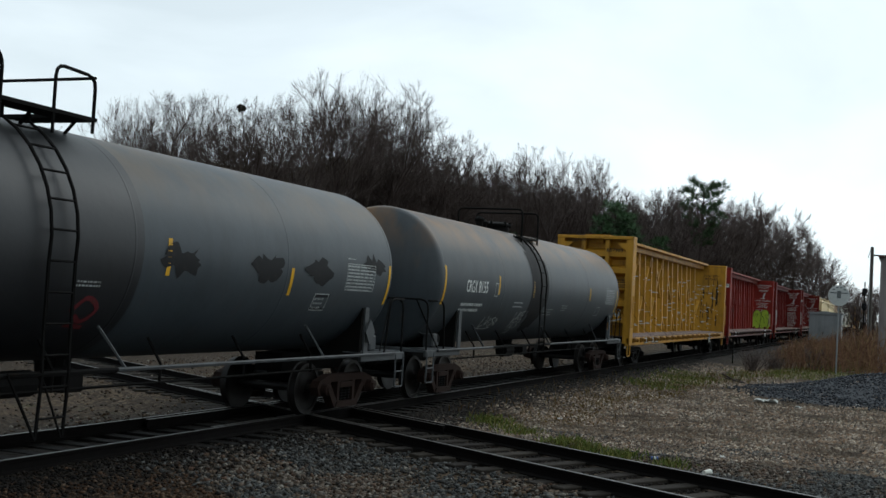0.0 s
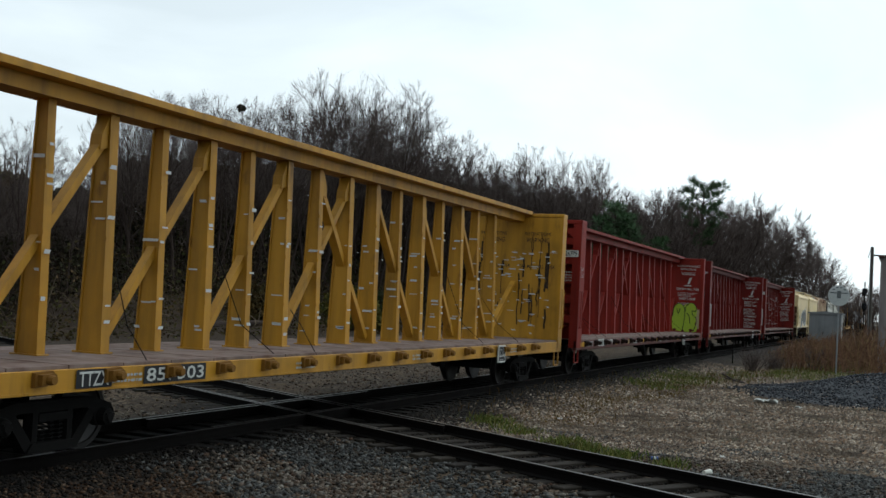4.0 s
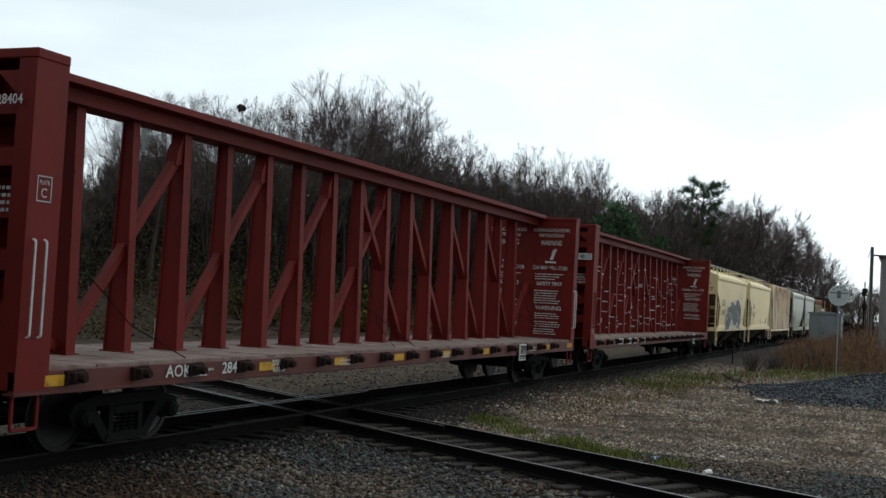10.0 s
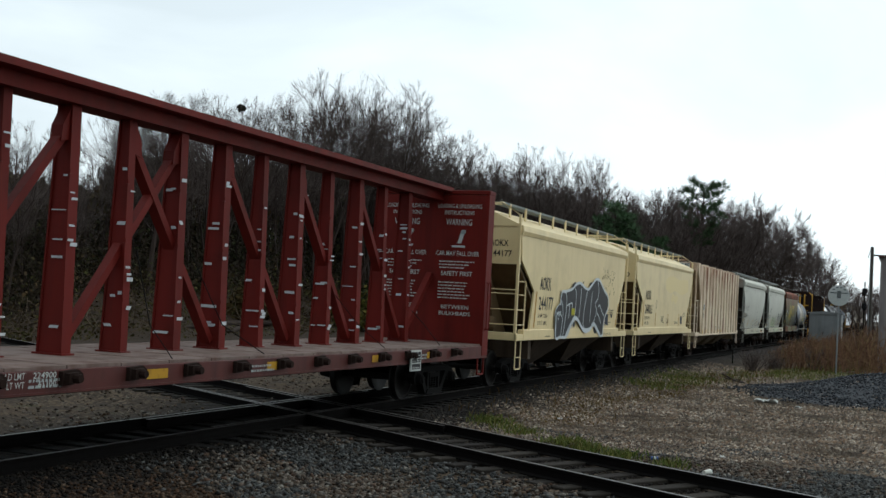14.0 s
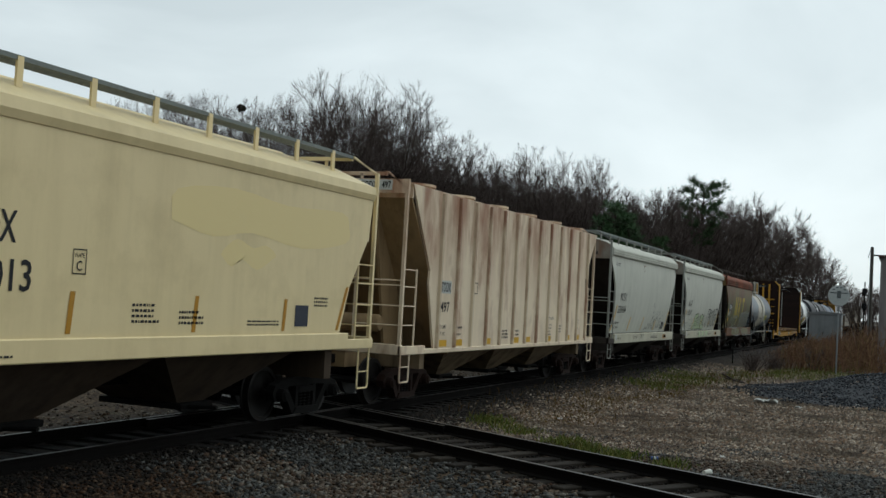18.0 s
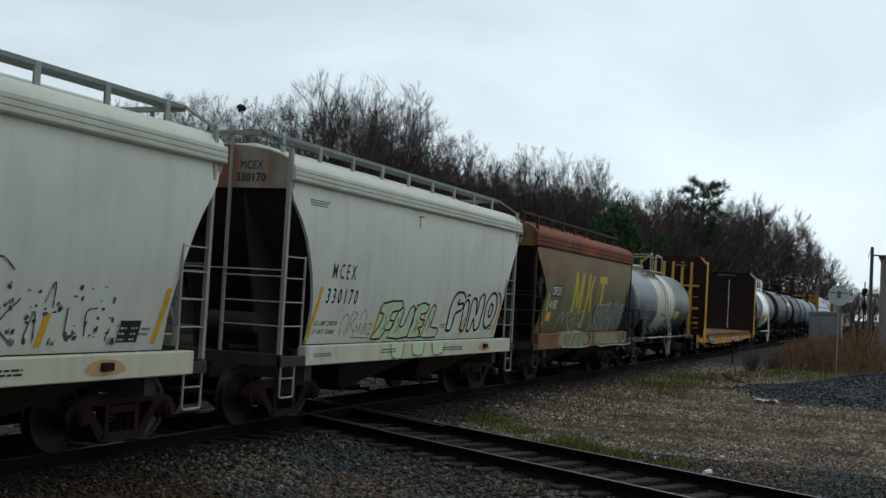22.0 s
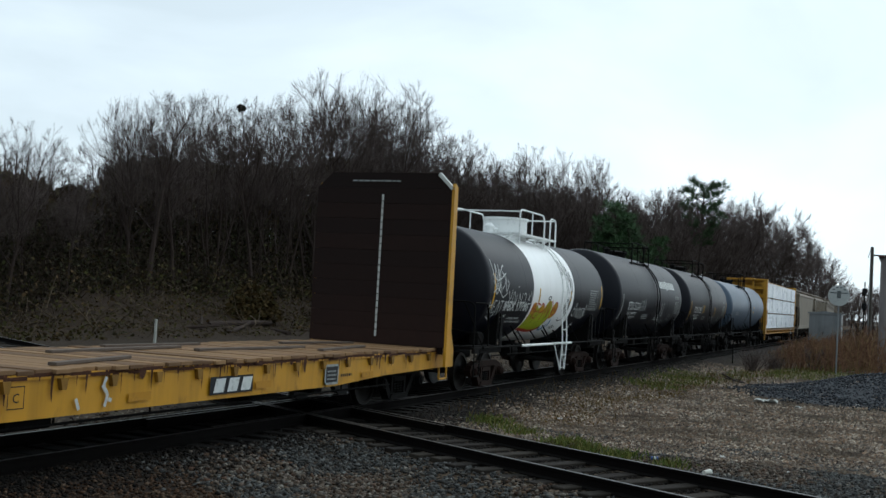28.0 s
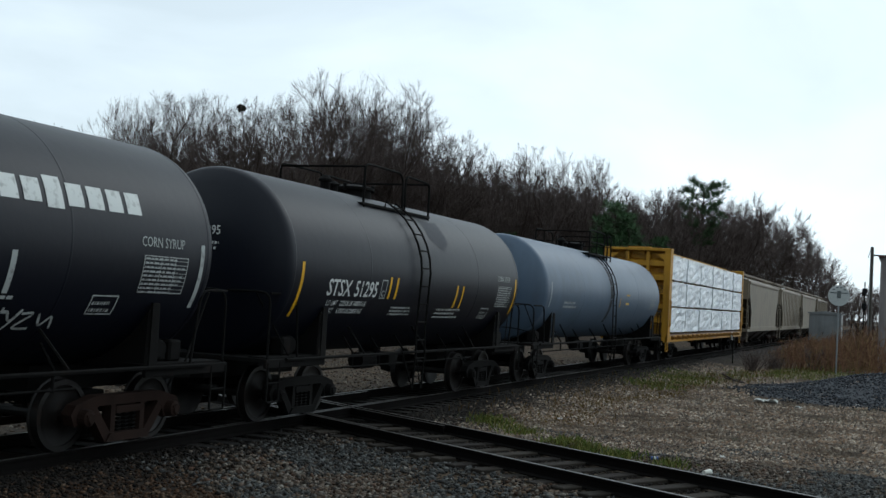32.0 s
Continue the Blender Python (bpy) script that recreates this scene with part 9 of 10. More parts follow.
    for i in range(950):
        x = rnd.uniform(28, 125) if i < 650 else rnd.uniform(125, 310)
        y = lerp(EDGE, x) + 9.0 + 22.0 * rnd.random()
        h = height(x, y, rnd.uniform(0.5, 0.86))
        pts, d = stick(verts, faces, Vector((x, y, ground_z(x, y) - 0.2)), Vector((rnd.uniform(-0.1, 0.1), rnd.uniform(-0.1, 0.1), 1)).normalized(), h, 0.12, 0.02, 3, 3, rnd, 0.08)
        for k in range(16):
            f = rnd.uniform(0.3, 1.0)
            p, _ = along(pts, f)
            q, _ = stick(verts, faces, p, Vector((rnd.uniform(-1, 1), rnd.uniform(-1, 1), rnd.uniform(0.4, 1.6))).normalized(), rnd.uniform(1.0, 3.0) * (1.25 - f), 0.03, 0.008, 3, 2, rnd, 0.2, 0.1)
    tagged(mesh_from("inner_wood", verts, faces, twig), "crowded bare trees deep in the wood", "wood", "", "stuff")
    # far wood down the line
    verts, faces = [], []
    for i in range(1600):
        x = rnd.uniform(300, 520)
        y = rnd.uniform(-46, 60)
        if -7 < y < 8:
            continue
        h = rnd.uniform(7, 14) * (1.0 if y > 8 else 0.75)
        pts, d = stick(verts, faces, Vector((x, y, -0.4)), Vector((rnd.uniform(-0.1, 0.1), rnd.uniform(-0.1, 0.1), 1)).normalized(), h, 0.16, 0.05, 3, 2, rnd, 0.1)
        for k in range(9):
            p, _ = along(pts, rnd.uniform(0.3, 1.0))
            stick(verts, faces, p, Vector((rnd.uniform(-1, 1), rnd.uniform(-1, 1), rnd.uniform(0.3, 1))).normalized(), rnd.uniform(1.5, 3.5), 0.07, 0.03, 3, 1, rnd, 0.1)
    tagged(mesh_from("far_wood", verts, faces, twig), "far bare wood at the end of the line", "wood", "", "stuff")
    # nest, stake, brush pile, logs
    n = thing("squirrel_nest", "dark leaf nest high in a bare tree", "nest", "", pose(61.0, 29.2, 13.6))
    bm = bmesh.new()
    for i in range(160):
        c = Vector((rnd.gauss(0, 0.15), rnd.gauss(0, 0.15), rnd.gauss(0, 0.08)))
        a, b = Vector((rnd.uniform(-1, 1), rnd.uniform(-1, 1), rnd.uniform(-1, 1))).normalized() * 0.1, Vector((rnd.uniform(-1, 1), rnd.uniform(-1, 1), rnd.uniform(-1, 1))).normalized() * 0.1
        bm.faces.new([bm.verts.new(q) for q in (c - a, c + b, c + a, c - b)])
    part("leaves", bm, leaf, n)
    s = thing("marker_stake", "short white wooden marker stake in the ground", "stake", "", pose(37.0, 16.9, -0.42))
    part("post", box(bmesh.new(), (-0.045, -0.045, 0), (0.045, 0.045, 1.12), 0.008), plain("chalky_white_paint", "a9a9a2", 0.7, 0.3), s)
    for i, (x, y, l, a, tilt, r) in enumerate(((51.0, 22.0, 4.2, 20, 6, 0.14), (52.5, 22.8, 5.2, -8, 3, 0.2), (49.0, 23.0, 3.4, 35, 10, 0.1), (54.0, 21.5, 3.0, 60, 4, 0.12), (47.5, 22.2, 2.6, -30, 2, 0.09))):
        lg = thing("fallen_log", "dark fallen log lying at the edge of the wood", "log", "fallen logs", pose(x, y, ground_z(x, y) + r * 0.8, 0, -tilt, a))
        v, f = [], []
        stick(v, f, Vector((-l / 2, 0, 0)), Vector((1, 0, 0)), l, r, r * 0.6, 9, 4, rnd, 0.04)
        f.append(tuple(range(9)))
        f.append(tuple(range(len(v) - 9, len(v)))[::-1])
        mesh_from("log", v, f, bark, lg)
    for x, y, r, codes, label in ((64.5, 22.4, 2.3, ["2c2f17", "4a4a20", "5e5426"], "low olive and ochre bush"), (55.5, 24.0, 1.6, ["3a2f1c", "4a3c22", "2a2a16"], "brown brush heap"), (70, 24.0, 2.0, ["1b2413", "28321a", "2f2f1a"], "low evergreen bush")):
        bsh = thing("bush", label + " in front of the wood", "bush", "", pose(x, y, ground_z(x, y)))
        v, f = [], []
        for i in range(2600):
            a, q = rnd.uniform(0, 2 * math.pi), rnd.random() ** 0.5
            c = Vector((r * q * math.cos(a), r * q * math.sin(a), rnd.random() * r * 1.3 * math.sqrt(max(0.05, 1 - q * q)) * (0.8 + 0.3 * math.sin(3 * a))))
            a1, b1 = Vector((rnd.uniform(-1, 1), rnd.uniform(-1, 1), rnd.uniform(-1, 1))).normalized() * 0.13, Vector((rnd.uniform(-1, 1), rnd.uniform(-1, 1), rnd.uniform(-0.2, 1))).normalized() * 0.16
            k = len(v)
            v += [c - a1, c + b1, c + a1, c - b1]
            f.append((k, k + 1, k + 2, k + 3))
        mesh_from("leaves", v, f, per_piece("bush_leaves", codes, 0.9, 0.1), bsh)
        v, f = [], []
        for i in range(24):
            stick(v, f, Vector((rnd.uniform(-0.3, 0.3), rnd.uniform(-0.3, 0.3), -0.1)), Vector((rnd.uniform(-1, 1), rnd.uniform(-1, 1), 0.9)).normalized(), r * 1.1, 0.025, 0.008, 4, 3, rnd, 0.2)
        mesh_from("stems", v, f, bark, bsh)


# ---- loose stone, weeds and litter ----
def scatter_stones(name, label, spots, sizes, material, seed, cheap=False):
    """Many small broken stones as one mesh: each a squashed, turned octahedron; cheap ones have no underside."""
    rs = np.random.RandomState(seed)
    n = len(spots)
    base = np.array([(1, 0, 0), (-1, 0, 0), (0, 1, 0), (0, -1, 0), (0, 0, 1), (0, 0, -1)], float)
    tri = np.array([(0, 2, 4), (2, 1, 4), (1, 3, 4), (3, 0, 4), (2, 0, 5), (1, 2, 5), (3, 1, 5), (0, 3, 5)])
    if cheap:
        tri = tri[:4]
    pts = base[None] * (sizes[:, None, None] * rs.uniform(0.6, 1.3, (n, 6, 1))) + sizes[:, None, None] * rs.uniform(-0.25, 0.25, (n, 6, 3))
    spots = spots + np.stack([np.zeros(n), np.zeros(n), 0.4 * sizes], 1)
    q = rs.normal(size=(n, 4))
    q /= np.linalg.norm(q, axis=1, keepdims=True)
    w, x, y, z = q.T
    if cheap:
        w, x, y, z = np.cos(3 * w), 0 * x, 0 * y, np.sin(3 * w)
    rot = np.stack([np.stack([1 - 2 * (y * y + z * z), 2 * (x * y - w * z), 2 * (x * z + w * y)], 1), np.stack([2 * (x * y + w * z), 1 - 2 * (x * x + z * z), 2 * (y * z - w * x)], 1),
                    np.stack([2 * (x * z - w * y), 2 * (y * z + w * x), 1 - 2 * (x * x + y * y)], 1)], 1)
    pts = np.einsum("nij,nkj->nki", rot, pts) * np.array((1, 1, 0.75)) + spots[:, None, :]
    faces = (tri[None] + 6 * np.arange(n)[:, None, None]).reshape(-1, 3)
    me = bpy.data.meshes.new(name)
    me.vertices.add(n * 6)
    me.vertices.foreach_set("co", pts.reshape(-1))
    me.loops.add(len(faces) * 3)
    me.loops.foreach_set("vertex_index", faces.reshape(-1).astype(np.int32))
    me.polygons.add(len(faces))
    me.polygons.foreach_set("loop_start", np.arange(0, len(faces) * 3, 3, dtype=np.int32))
    me.update(calc_edges=True)
    me.materials.append(material)
    return tagged(new(name, me), label, "gravel", "", "stuff")


def stones():
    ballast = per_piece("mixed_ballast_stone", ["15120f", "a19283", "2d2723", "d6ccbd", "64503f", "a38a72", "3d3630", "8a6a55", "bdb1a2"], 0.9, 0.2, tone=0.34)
    dark = per_piece("black_milled_asphalt", ["1b1c1f", "303338", "4e5156", "26282c"], 0.9, 0.25)
    rs = np.random.RandomState(4)

    def field(n, x0, x1, y0, y1, power=1.0):
        x, y = x0 + (x1 - x0) * rs.rand(n) ** power, y0 + (y1 - y0) * rs.rand(n)
        return np.array([(a, b, ground_z(a, b)) for a, b in zip(x, y)])

    def on_tie(a, b):
        """Whether a place lies on a tie of the crossing track."""
        d = (a - CROSS_A.x) * CROSS_D.x + (b - CROSS_A.y) * CROSS_D.y + 12.0
        return cross_dist(a, b) < 1.36 and abs(d / 0.52 - round(d / 0.52)) * 0.52 < 0.135
    near = field(58000, 8.6, 22.0, -10.4, -0.3, 1.0)
    near = near[near[:, 1] + 10.57 < 0.98 * near[:, 0]]
    keep = [abs(abs(b) - 0.752) > 0.1 and abs(cross_dist(a, b) - 0.84) > 0.12 and not on_tie(a, b) for a, b, _ in near]
    near = near[np.array(keep)]
    away = np.array([cross_dist(a, b) for a, b, _ in near]) + rs.normal(0, 0.25, len(near))
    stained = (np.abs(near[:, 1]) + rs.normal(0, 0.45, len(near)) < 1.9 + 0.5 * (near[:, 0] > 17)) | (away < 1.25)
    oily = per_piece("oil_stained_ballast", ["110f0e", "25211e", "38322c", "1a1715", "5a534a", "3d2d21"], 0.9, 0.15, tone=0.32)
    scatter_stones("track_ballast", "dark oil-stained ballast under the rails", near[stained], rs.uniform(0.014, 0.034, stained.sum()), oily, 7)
    near = near[~stained]
    # rusty soil towards the near bank, patches of fresh blue-grey stone, mixed brown and grey elsewhere
    drift = np.array([noise.noise(Vector((a * 0.55, b * 0.55, 4.0))) for a, b, _ in near])
    brown = near[:, 0] - 0.35 * near[:, 1] + 1.2 * drift + rs.normal(0, 0.35, len(near)) < 12.9
    soil = near[brown]
    scatter_stones("ballast", "red-brown dirty stones in soil", soil, rs.uniform(0.012, 0.036, len(soil)), per_piece("soil_stained_stone", ["2a1d15", "553e2c", "785d48", "3a2a1e", "85705c", "46301f"], 0.9, 0.15, tone=0.5), 8)
    near, drift = near[~brown], drift[~brown]
    blue = drift + rs.normal(0, 0.12, len(near)) > 0.02
    fresh = near[blue]
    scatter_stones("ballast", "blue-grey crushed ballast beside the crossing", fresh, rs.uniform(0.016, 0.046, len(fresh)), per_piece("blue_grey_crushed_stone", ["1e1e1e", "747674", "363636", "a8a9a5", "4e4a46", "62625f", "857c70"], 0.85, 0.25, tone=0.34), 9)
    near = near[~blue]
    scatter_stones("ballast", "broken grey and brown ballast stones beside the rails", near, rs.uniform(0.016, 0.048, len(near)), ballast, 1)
    mid = field(64000, 20.0, 56.0, -10.6, -1.0, 1.9)
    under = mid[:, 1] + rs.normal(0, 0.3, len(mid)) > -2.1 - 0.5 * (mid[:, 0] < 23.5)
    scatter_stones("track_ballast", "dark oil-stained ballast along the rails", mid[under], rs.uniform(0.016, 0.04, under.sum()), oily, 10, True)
    mid = mid[~under]
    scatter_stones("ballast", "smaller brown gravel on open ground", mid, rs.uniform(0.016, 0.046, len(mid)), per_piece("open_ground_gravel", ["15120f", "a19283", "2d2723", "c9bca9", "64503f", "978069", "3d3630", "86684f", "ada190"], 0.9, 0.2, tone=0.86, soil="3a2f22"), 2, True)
    back = field(6500, 12.0, 50.0, 1.0, 12.0, 1.0)
    back = back[np.array([abs(cross_dist(a, b) - 0.84) > 0.12 for a, b, _ in back])]
    scatter_stones("ballast", "grey ballast stones beyond the rails", back, rs.uniform(0.02, 0.05, len(back)), ballast, 3)
    # the heap: a solid mound with loose lumps on it
    mid_x, mid_y = 39.2, -9.9
    verts, faces = [], []
    rings, spokes = 14, 60
    for i in range(rings + 1):
        for k in range(spokes):
            a = 2 * math.pi * k / spokes
            reach = 1.0 + 0.16 * noise.noise(Vector((2 * math.cos(a), 2 * math.sin(a), 1.5))) + 0.07 * noise.noise(Vector((6 * math.cos(a), 6 * math.sin(a), 4)))
            x, y = mid_x + 4.6 * reach * i / rings * math.cos(a), mid_y + 4.1 * reach * i / rings * math.sin(a)
            verts.append(Vector((x, y, ground_z(x, y) + (0.04 + 0.05 * noise.noise(Vector((x, y, 0))) if i < rings else -0.05))))
    for i in range(rings):
        for k in range(spokes):
            q = (k + 1) % spokes
            faces.append((i * spokes + k, (i + 1) * spokes + k, (i + 1) * spokes + q, i * spokes + q))
    mound = paint("packed_asphalt_millings", "333539", 0.95, 0.4, 0.5, 0.1, "45474c", "1b1c1e", 0.3)
    tagged(mesh_from("millings_heap", verts, faces, mound, None, True), "low dark heap of packed asphalt millings on gravel", "heap", "", "stuff")
    heap = field(14000, 33.0, 46.0, -15.0, -5.0)
    heap = heap[np.hypot((heap[:, 0] - mid_x) / 4.6, (heap[:, 1] - mid_y) / 4.1) < 0.93 + 0.28 * rs.rand(len(heap)) ** 2]
    heap[:, 2] += 0.04
    scatter_stones("asphalt_millings", "loose lumps of blue-black asphalt millings", heap, rs.uniform(0.02, 0.055, len(heap)), dark, 5)


def blades(name, label, spots, hmin, hmax, width, material, rnd, lean=0.5, category="grass"):
    verts, faces = [], []
    for x, y in spots:
        h = rnd.uniform(hmin, hmax)
        d = Vector((rnd.uniform(-lean, lean), rnd.uniform(-lean, lean), 1))
        p = Vector((x, y, ground_z(x, y) - 0.01))
        s = Vector((rnd.uniform(-1, 1), rnd.uniform(-1, 1), 0)).normalized() * width
        k = len(verts)
        verts += [p - s, p + s, p + d * h * 0.6 + s * 0.7, p + d * h * 0.6 - s * 0.7, p + d * h + Vector((d.x, d.y, -0.2)) * h * 0.3]
        faces += [(k, k + 1, k + 2, k + 3), (k + 3, k + 2, k + 4)]
    return tagged(mesh_from(name, verts, faces, material), label, category, "", "stuff")


def weeds():
    rnd = random.Random(8)
    green = per_piece("spring_grass", ["36441a", "4d5c22", "626a2e", "706b38", "545024"], 0.8, 0.2)
    straw = per_piece("dead_grass", ["4a3b20", "6a5730", "5a4526", "574c28"], 0.9, 0.1)
    spots = []
    for c, n, r in (((20.1, -4.9), 380, 0.3), ((19.6, -5.4), 320, 0.26), ((19.0, -6.2), 420, 0.26), ((22.1, -2.7), 420, 0.34), ((18.6, -7.1), 200, 0.24), ((20.9, -3.8), 240, 0.3), ((19.3, -5.8), 120, 0.3), ((21.5, -3.3), 160, 0.3),
                    ((37.6, -2.75), 420, 0.7), ((42.0, -3.1), 420, 0.9), ((45.5, -2.6), 240, 0.7), ((36.5, -3.6), 200, 0.6), ((39.5, -3.6), 160, 0.6)):
        spots += [(c[0] + rnd.gauss(0, r), c[1] + rnd.gauss(0, r * 0.6)) for _ in range(n)]
    for _ in range(3600):
        x = rnd.uniform(38, 66)
        y = -3.0 - max(0, x - 41) * 0.24 + rnd.gauss(0, 0.8) + 0.4 * math.sin(x * 0.9)
        if noise.noise(Vector((x * 0.5, y * 0.7, 2.0))) > -0.12:
            spots.append((x, y))
    for _ in range(2400):
        spots.append((rnd.uniform(48, 56), rnd.uniform(-11.5, -5.0)))
    blades("grass", "patchy green spring grass in the gravel", spots, 0.06, 0.19, 0.015, green, rnd)
    spots = [(rnd.uniform(22, 64), 0) for _ in range(1700)]
    spots = [(x, -2.9 - max(0, x - 34) * 0.15 + rnd.gauss(0, 0.9)) for x, _ in spots]
    blades("dry_grass", "dead straw-coloured grass on the gravel", spots, 0.05, 0.28, 0.01, straw, rnd)
    strip = per_piece("ochre_dead_thatch", ["4a3a1f", "66512a", "57431f", "6a6030"], 0.9, 0.1)
    spots = [(rnd.uniform(23, 40), 0) for _ in range(2600)]
    blades("dead_thatch", "flattened ochre thatch along the track bed", [(x, -3.4 - max(0, x - 30) * 0.1 + rnd.gauss(0, 0.35) + 0.3 * math.sin(x * 0.7)) for x, _ in spots], 0.03, 0.09, 0.012, strip, rnd, 1.6)
    # tall brown weeds beside the track
    stem = per_piece("dry_weed_stems", ["4f382c", "6d4d3c", "7c6248", "5b4236", "77683f"], 0.9, 0.1)
    verts, faces = [], []
    for i in range(2100):
        x = rnd.uniform(56, 100)
        t = (x - 56) / 44
        y = rnd.uniform(-9.6 - 4 * t, -4.6 + 1.6 * t * 0.8)
        h = rnd.uniform(0.35, 1.2) * (1.0 + 0.6 * noise.noise(Vector((x * 0.35, y * 0.5, 0)))) * (1.0 + 0.9 * max(0.0, min(1.0, (-y - 4.6) / 4)))
        p = Vector((x, y, ground_z(x, y) - 0.05))
        pts, d = stick(verts, faces, p, Vector((rnd.uniform(-0.3, 0.3), rnd.uniform(-0.3, 0.3), 1)).normalized(), h, 0.016, 0.006, 3, 2, rnd, 0.15)
        for k in range(4):
            q, _ = along(pts, rnd.uniform(0.3, 1.0))
            stick(verts, faces, q, Vector((rnd.uniform(-1, 1), rnd.uniform(-1, 1), rnd.uniform(0.2, 1))).normalized(), rnd.uniform(0.15, 0.45), 0.012, 0.006, 3, 1, rnd)
    tagged(mesh_from("dry_weeds", verts, faces, stem), "tall red-brown dry weeds beside the line", "weeds", "", "stuff")
    for x, y, h in ((52.4, -4.3, 1.3), (55.5, -4.9, 1.0), (58, -6.6, 1.4)):
        b = thing("shrub", "small bare dark shrub at the edge of the weeds", "shrub", "", pose(x, y, ground_z(x, y) - 0.05))
        v, f = [], []
        for i in range(70):
            pts, _ = stick(v, f, Vector((rnd.gauss(0, 0.12), rnd.gauss(0, 0.12), 0)), Vector((rnd.uniform(-0.7, 0.7), rnd.uniform(-0.7, 0.7), 1)).normalized(), h * rnd.uniform(0.5, 1.0), 0.014, 0.005, 3, 3, rnd, 0.15)
            for k in range(3):
                q, _ = along(pts, rnd.uniform(0.3, 1.0))
                stick(v, f, q, Vector((rnd.uniform(-1, 1), rnd.uniform(-1, 1), rnd.uniform(0.2, 1))).normalized(), 0.3, 0.007, 0.004, 3, 1, rnd)
        mesh_from("branchwork", v, f, bpy.data.materials["bare_twigs"], b)


def litter():
    can = thing("drink_can", "crushed blue and white drink can on the gravel", "can", "", pose(19.1, -6.75, ground_z(19.1, -6.75) + 0.04, 88, 0, 25))
    part("body", lathe(bmesh.new(), [(-0.062, 0.0), (-0.062, 0.026), (-0.055, 0.033), (0.05, 0.033), (0.06, 0.027), (0.06, 0.0)], "z", 16), plain("blue_can_print", "2a4a86", 0.35, 0.1), can, "blue printed can wall", True)
    part("label_band", lathe(bmesh.new(), [(-0.02, 0.0335), (-0.02, 0.0345), (0.02, 0.0345), (0.02, 0.0335)], "z", 16), M["white"], can, "white band")
    cup = thing("paper_cup", "white paper cup lying on its side by the rail", "cup", "", pose(18.2, -7.77, ground_z(18.2, -7.77) + 0.045, 90, 0, 60))
    part("wall", lathe(bmesh.new(), [(-0.075, 0.0), (-0.075, 0.036), (0.075, 0.05), (0.075, 0.045), (-0.069, 0.032), (-0.069, 0.0)], "z", 20), plain("waxed_paper", "c9c9bf", 0.5, 0.1), cup, "", True)
    part("rim", lathe(bmesh.new(), [(0.07, 0.048), (0.072, 0.053), (0.077, 0.053), (0.08, 0.048)], "z", 20), M["white"], cup, "", True)
    rnd = random.Random(2)
    white = plain("crumpled_white_paper", "b5b5b0", 0.8, 0.1)
    for x, y, s in ((20.4, -7.7, 0.13), (34.0, -6.75, 0.4), (34.0, -7.1, 0.45), (32.8, -7.95, 0.22), (24.3, -3.55, 0.14), (19.3, -8.9, 0.07), (17.8, -6.55, 0.07), (35.0, -9.4, 0.15), (38.0, -3.2, 0.12)):
        t = thing("litter_paper", "crumpled scrap of white paper on the ground", "litter", "scraps of litter", pose(x, y, ground_z(x, y) + 0.02))
        bm = bmesh.new()
        g = [[bm.verts.new(((i - 2) * s * 0.25 + rnd.uniform(-0.05, 0.05) * s, (j - 2) * s * 0.2 + rnd.uniform(-0.05, 0.05) * s, rnd.uniform(0, 0.3) * s)) for j in range(5)] for i in range(5)]
        for i in range(4):
            for j in range(4):
                bm.faces.new((g[i][j], g[i + 1][j], g[i + 1][j + 1], g[i][j + 1]))
        part("sheet", bm, white, t)
    st = thing("dead_branch", "dark dead branch lying on the gravel", "branch", "", pose(43.5, -4.97, ground_z(43.5, -4.97) + 0.06, 0, 0, 12))
    v, f = [], []
    stick(v, f, Vector((-1.4, 0, 0)), Vector((1, 0, 0.02)), 2.8, 0.06, 0.03, 6, 5, rnd, 0.12)
    stick(v, f, Vector((0.2, 0, 0.02)), Vector((0.7, 0.6, 0.1)), 1.0, 0.03, 0.012, 5, 3, rnd, 0.15)
    mesh_from("branch", v, f, bpy.data.materials["grey_brown_bark"], st)


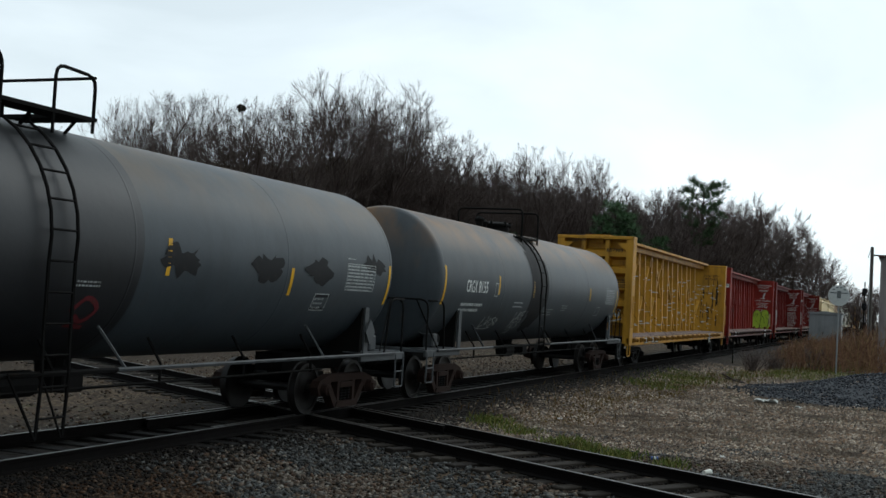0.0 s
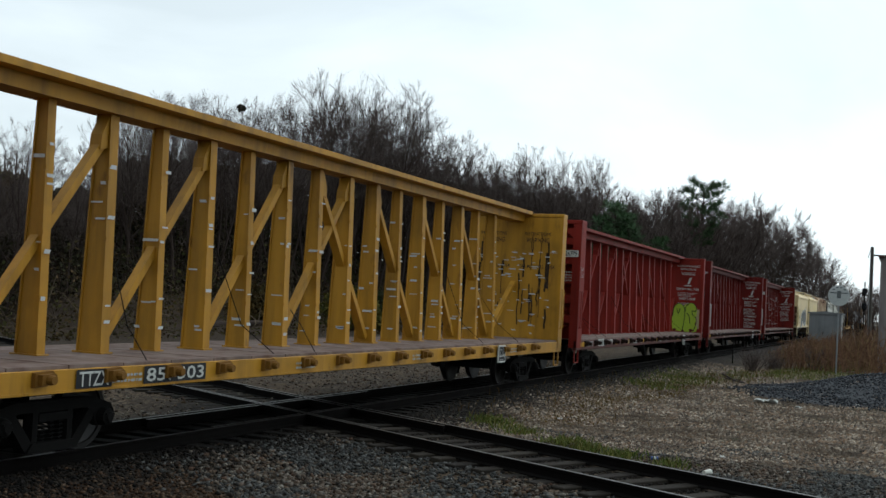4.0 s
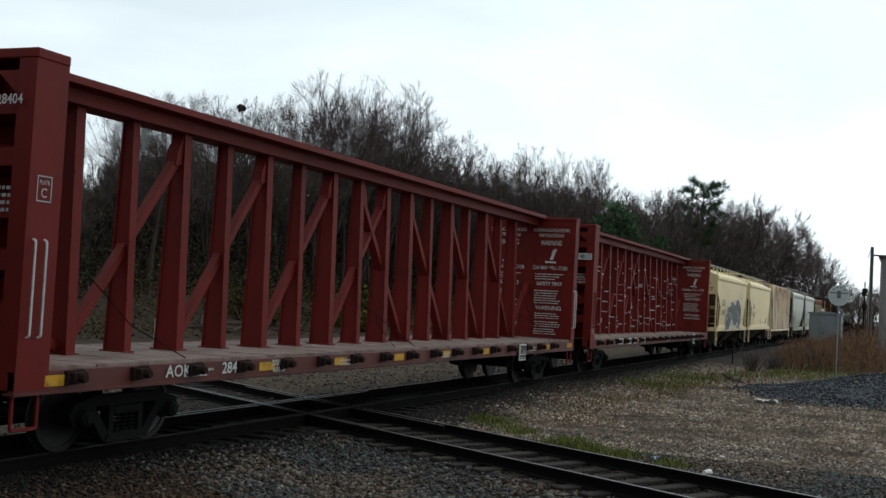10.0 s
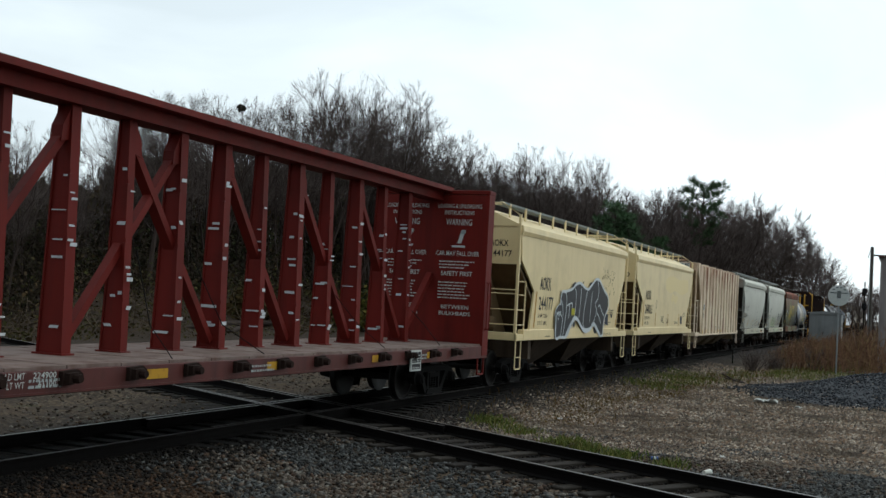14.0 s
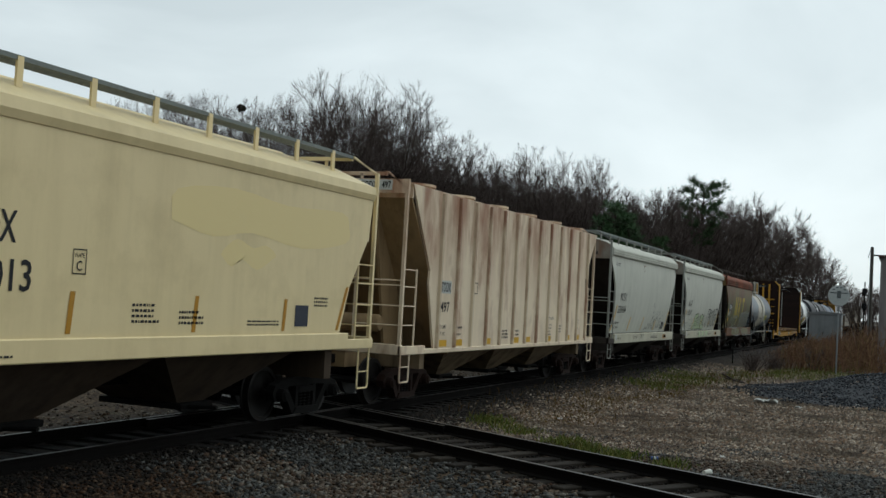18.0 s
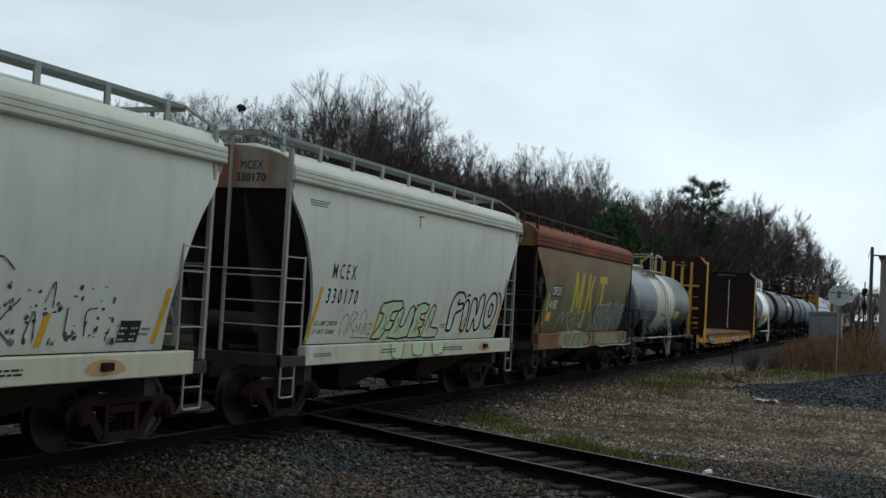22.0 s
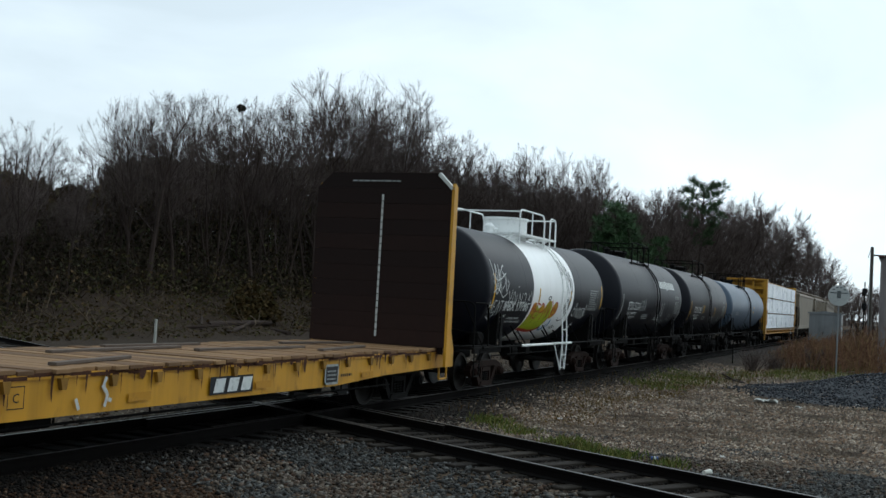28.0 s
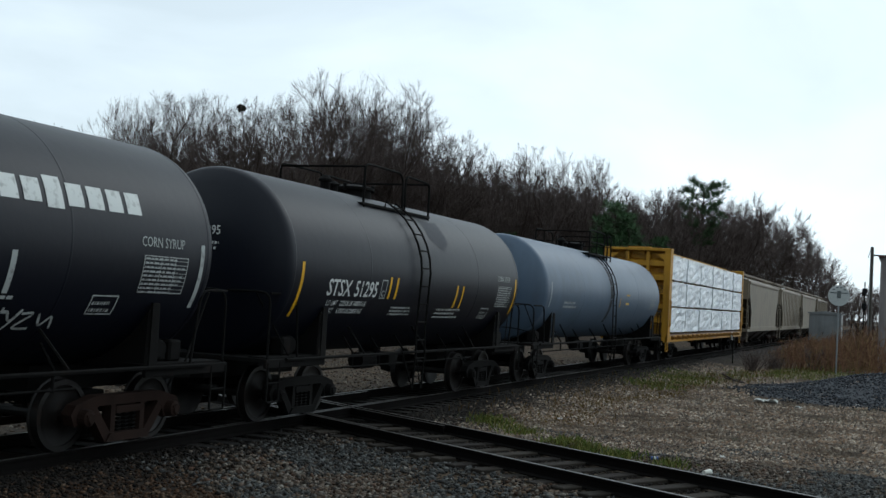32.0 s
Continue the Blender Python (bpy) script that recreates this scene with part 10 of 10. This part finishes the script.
# ---- railway and roadside fixtures down the line ----
def fixtures():
    steel = paint("grey_enamelled_steel", "757879", 0.5, 0.15, 0.3, 0.2, "4a3a2c", "3a3c3d", 0.4)
    hut = thing("signal_hut", "grey steel signal equipment hut beside the track", "hut", "", pose(106.0, -4.15, -0.36, 0, 0, 0))
    part("wall", box(bmesh.new(), (-1.3, -1.35, 0.1), (1.3, 1.35, 2.95), 0.03), steel, hut)
    part("roof", prism(bmesh.new(), [(-1.5, 2.95), (1.5, 2.95), (1.5, 3.05), (0, 3.2), (-1.5, 3.05)], "x", -1.4, 1.4), steel, hut)
    part("base", box(bmesh.new(), (-1.35, -1.4, -0.2), (1.35, 1.4, 0.1)), M["iron"], hut)
    d = part("door", box(bmesh.new(), (-1.33, -0.7, 0.2), (-1.3, 0.3, 2.3), 0.008), steel, hut)
    part("handle", box(bmesh.new(), (-1.37, 0.12, 1.2), (-1.33, 0.18, 1.36)), M["iron"], d)
    sg = thing("round_sign", "round weathered white railway sign on a steel post", "sign", "", pose(55.1, -7.75, 0, 0, 0, 0))
    part("post", lathe(bmesh.new(), [(-0.4, 0.0), (-0.4, 0.035), (3.75, 0.035), (3.75, 0.0)], "z", 10), plain("galvanised_post", "7c8082", 0.5, 0.2), sg)
    dm = Matrix.Translation((-0.06, 0, 3.3)) @ pose(0, 0, 0, 0, 0, 10)
    disc = part("disc", lathe(bmesh.new(), [(-0.012, 0.0), (-0.012, 0.47), (0.0, 0.48), (0.012, 0.47), (0.012, 0.0)], "x", 32), plain("faded_white_sheet_metal", "a9adab", 0.5, 0.2), sg)
    disc.matrix_basis = dm
    mark("bracket_mark", plain("grey_bracket", "5d6263", 0.6), disc, lambda bm: (patch(bm, on_end(-0.013), -0.09, -0.12, 0.18, 0.34), patch(bm, on_end(-0.013), -0.4, 0.1, 0.8, 0.05), [patch(bm, on_end(-0.013), 0.36 * math.cos(a) - 0.05, 0.36 * math.sin(a), 0.1, 0.05) for a in np.linspace(0.3, 2.84, 6)]))
    pl = thing("utility_pole", "weathered wooden utility pole", "pole", "", pose(106.9, -7.75, -0.5))
    part("shaft", lathe(bmesh.new(), [(0, 0.0), (0, 0.2), (9.3, 0.14), (9.3, 0.0)], "z", 12), paint("weathered_pole_wood", "4a453f", 0.9, 0.2, 0.4), pl, "", True)
    part("conduit", rod(bmesh.new(), [(-0.22, 0.1, 0), (-0.22, 0.1, 9.0), (-0.1, 0.1, 9.15), (-0.5, 0.3, 8.3)], 0.03, 0.1), steel, pl)
    part("bracket", box(bmesh.new(), (-0.1, -0.6, 8.5), (0.1, 0.12, 8.62)), M["iron"], pl)
    sgn = thing("track_signal", "black two-lamp track signal on a thin mast", "signal", "", pose(101.5, -7.42, -0.5))
    part("mast", lathe(bmesh.new(), [(0, 0.0), (0, 0.06), (6.0, 0.05), (6.0, 0.0)], "z", 8), M["iron"], sgn)
    for z in (3.89, 5.13):
        h = part("signal_head", box(bmesh.new(), (-0.18, -0.2, z - 0.3), (0.1, 0.2, z + 0.3), 0.05), M["blackpaint"], sgn)
        part("visor", lathe(bmesh.new(), [(-0.36, 0.11), (-0.36, 0.13), (-0.17, 0.13), (-0.17, 0.11)], "x", 14, (0, 0, z)), M["blackpaint"], h)
    # shed added as a stand-in for a reflecting strip at the view's edge
    tin, nt, b = shader("dull_galvanised_sheet", 0.5, 0.35, 0.4)
    nt.links.new(blend(nt, noise_mask(nt, 1.2, 0.3, 0.7, (3, 3, 0.4)), rgb("6d6664"), rgb("878180")), b.inputs["Base Color"])
    shed = thing("standin_shed", "added tall shed of dull galvanised sheet, standing in for a reflecting strip", "shed", "", pose(65.4, -9.3, -0.45))
    for i in range(9):
        part("wall_sheet", box(bmesh.new(), (-0.03 - 0.02 * (i % 2), -0.02 - 0.6 * (i + 1), 0), (0.03, -0.6 * i - 0.02, 6.15), 0.01), tin, shed)
    for i in range(9):
        part("wall_sheet", box(bmesh.new(), (0.03 + 0.6 * i, -0.08 + 0.02 * (i % 2), 0), (0.61 + 0.6 * i, 0.0, 6.15), 0.01), tin, shed)
    part("roof", box(bmesh.new(), (-0.25, -5.6, 6.15), (5.7, 0.12, 6.27)), plain("red_brown_roof_edge", "4a2f2a", 0.6), shed)
    part("vent_pipe", rod(bmesh.new(), [(0.4, -0.5, 6.25), (0.4, -0.5, 6.6), (0.4, -0.8, 6.6), (0.4, -0.8, 6.25)], 0.04, 0.12), steel, shed)
    # marker post by the track
    mp = thing("track_post", "thin dark steel marker post beside the ballast", "post", "", pose(58.5, -2.6, -0.4))
    part("post", box(bmesh.new(), (-0.03, -0.03, 0), (0.03, 0.03, 1.3), 0.005), M["iron"], mp)


ground()
tracks()
woods()
tank_cars()
centrebeams()
hoppers()
bulkhead_flat()
fixtures()
weeds()
litter()
stones()


# ---- movement ----
# distance that the train has rolled, second by second
ROLLED = [(0.0, 0.0), (2.0, 15.91), (4.0, 31.83), (6.0, 47.77), (8.0, 63.73), (10.0, 79.79), (12.0, 96.0), (14.0, 112.22), (16.5, 132.88),
          (19.0, 154.08), (21.0, 171.23), (23.0, 188.54), (25.0, 205.9), (27.5, 227.9), (30.0, 250.36), (32.0, 268.44)]


def rolled(t):
    """Smooth distance between the rows above."""
    ts, ds = [r[0] for r in ROLLED], [r[1] for r in ROLLED]
    slope = [(ds[min(i + 1, len(ds) - 1)] - ds[max(i - 1, 0)]) / (ts[min(i + 1, len(ts) - 1)] - ts[max(i - 1, 0)]) for i in range(len(ts))]
    i = max(k for k in range(len(ts) - 1) if ts[k] <= t + 1e-9)
    h = ts[i + 1] - ts[i]
    u = (t - ts[i]) / h
    return (ds[i] * (2 * u ** 3 - 3 * u * u + 1) + slope[i] * h * (u ** 3 - 2 * u * u + u) + ds[i + 1] * (3 * u * u - 2 * u ** 3) + slope[i + 1] * h * (u ** 3 - u * u))


def motions():
    times = [float(t) for t in range(33)]
    for ob in list(scene.objects):
        if ob.parent is None and (ob.get("group") == "freight train" or ob.name.startswith(("lumber_load", "loose_board"))):
            m = ob.matrix_basis.copy()
            walk(ob, [(t, Matrix.Translation((-rolled(t), 0, 0)) @ m) for t in times])
    steps = [k / 15.0 for k in range(481)]
    turn = [(t, math.degrees(rolled(t) / WHEEL_R)) for t in steps]
    for w, x in AXLES:
        walk(w, [(t, pose(x, 0, WHEEL_R, 0, -a, 0)) for t, a in turn])


motions()
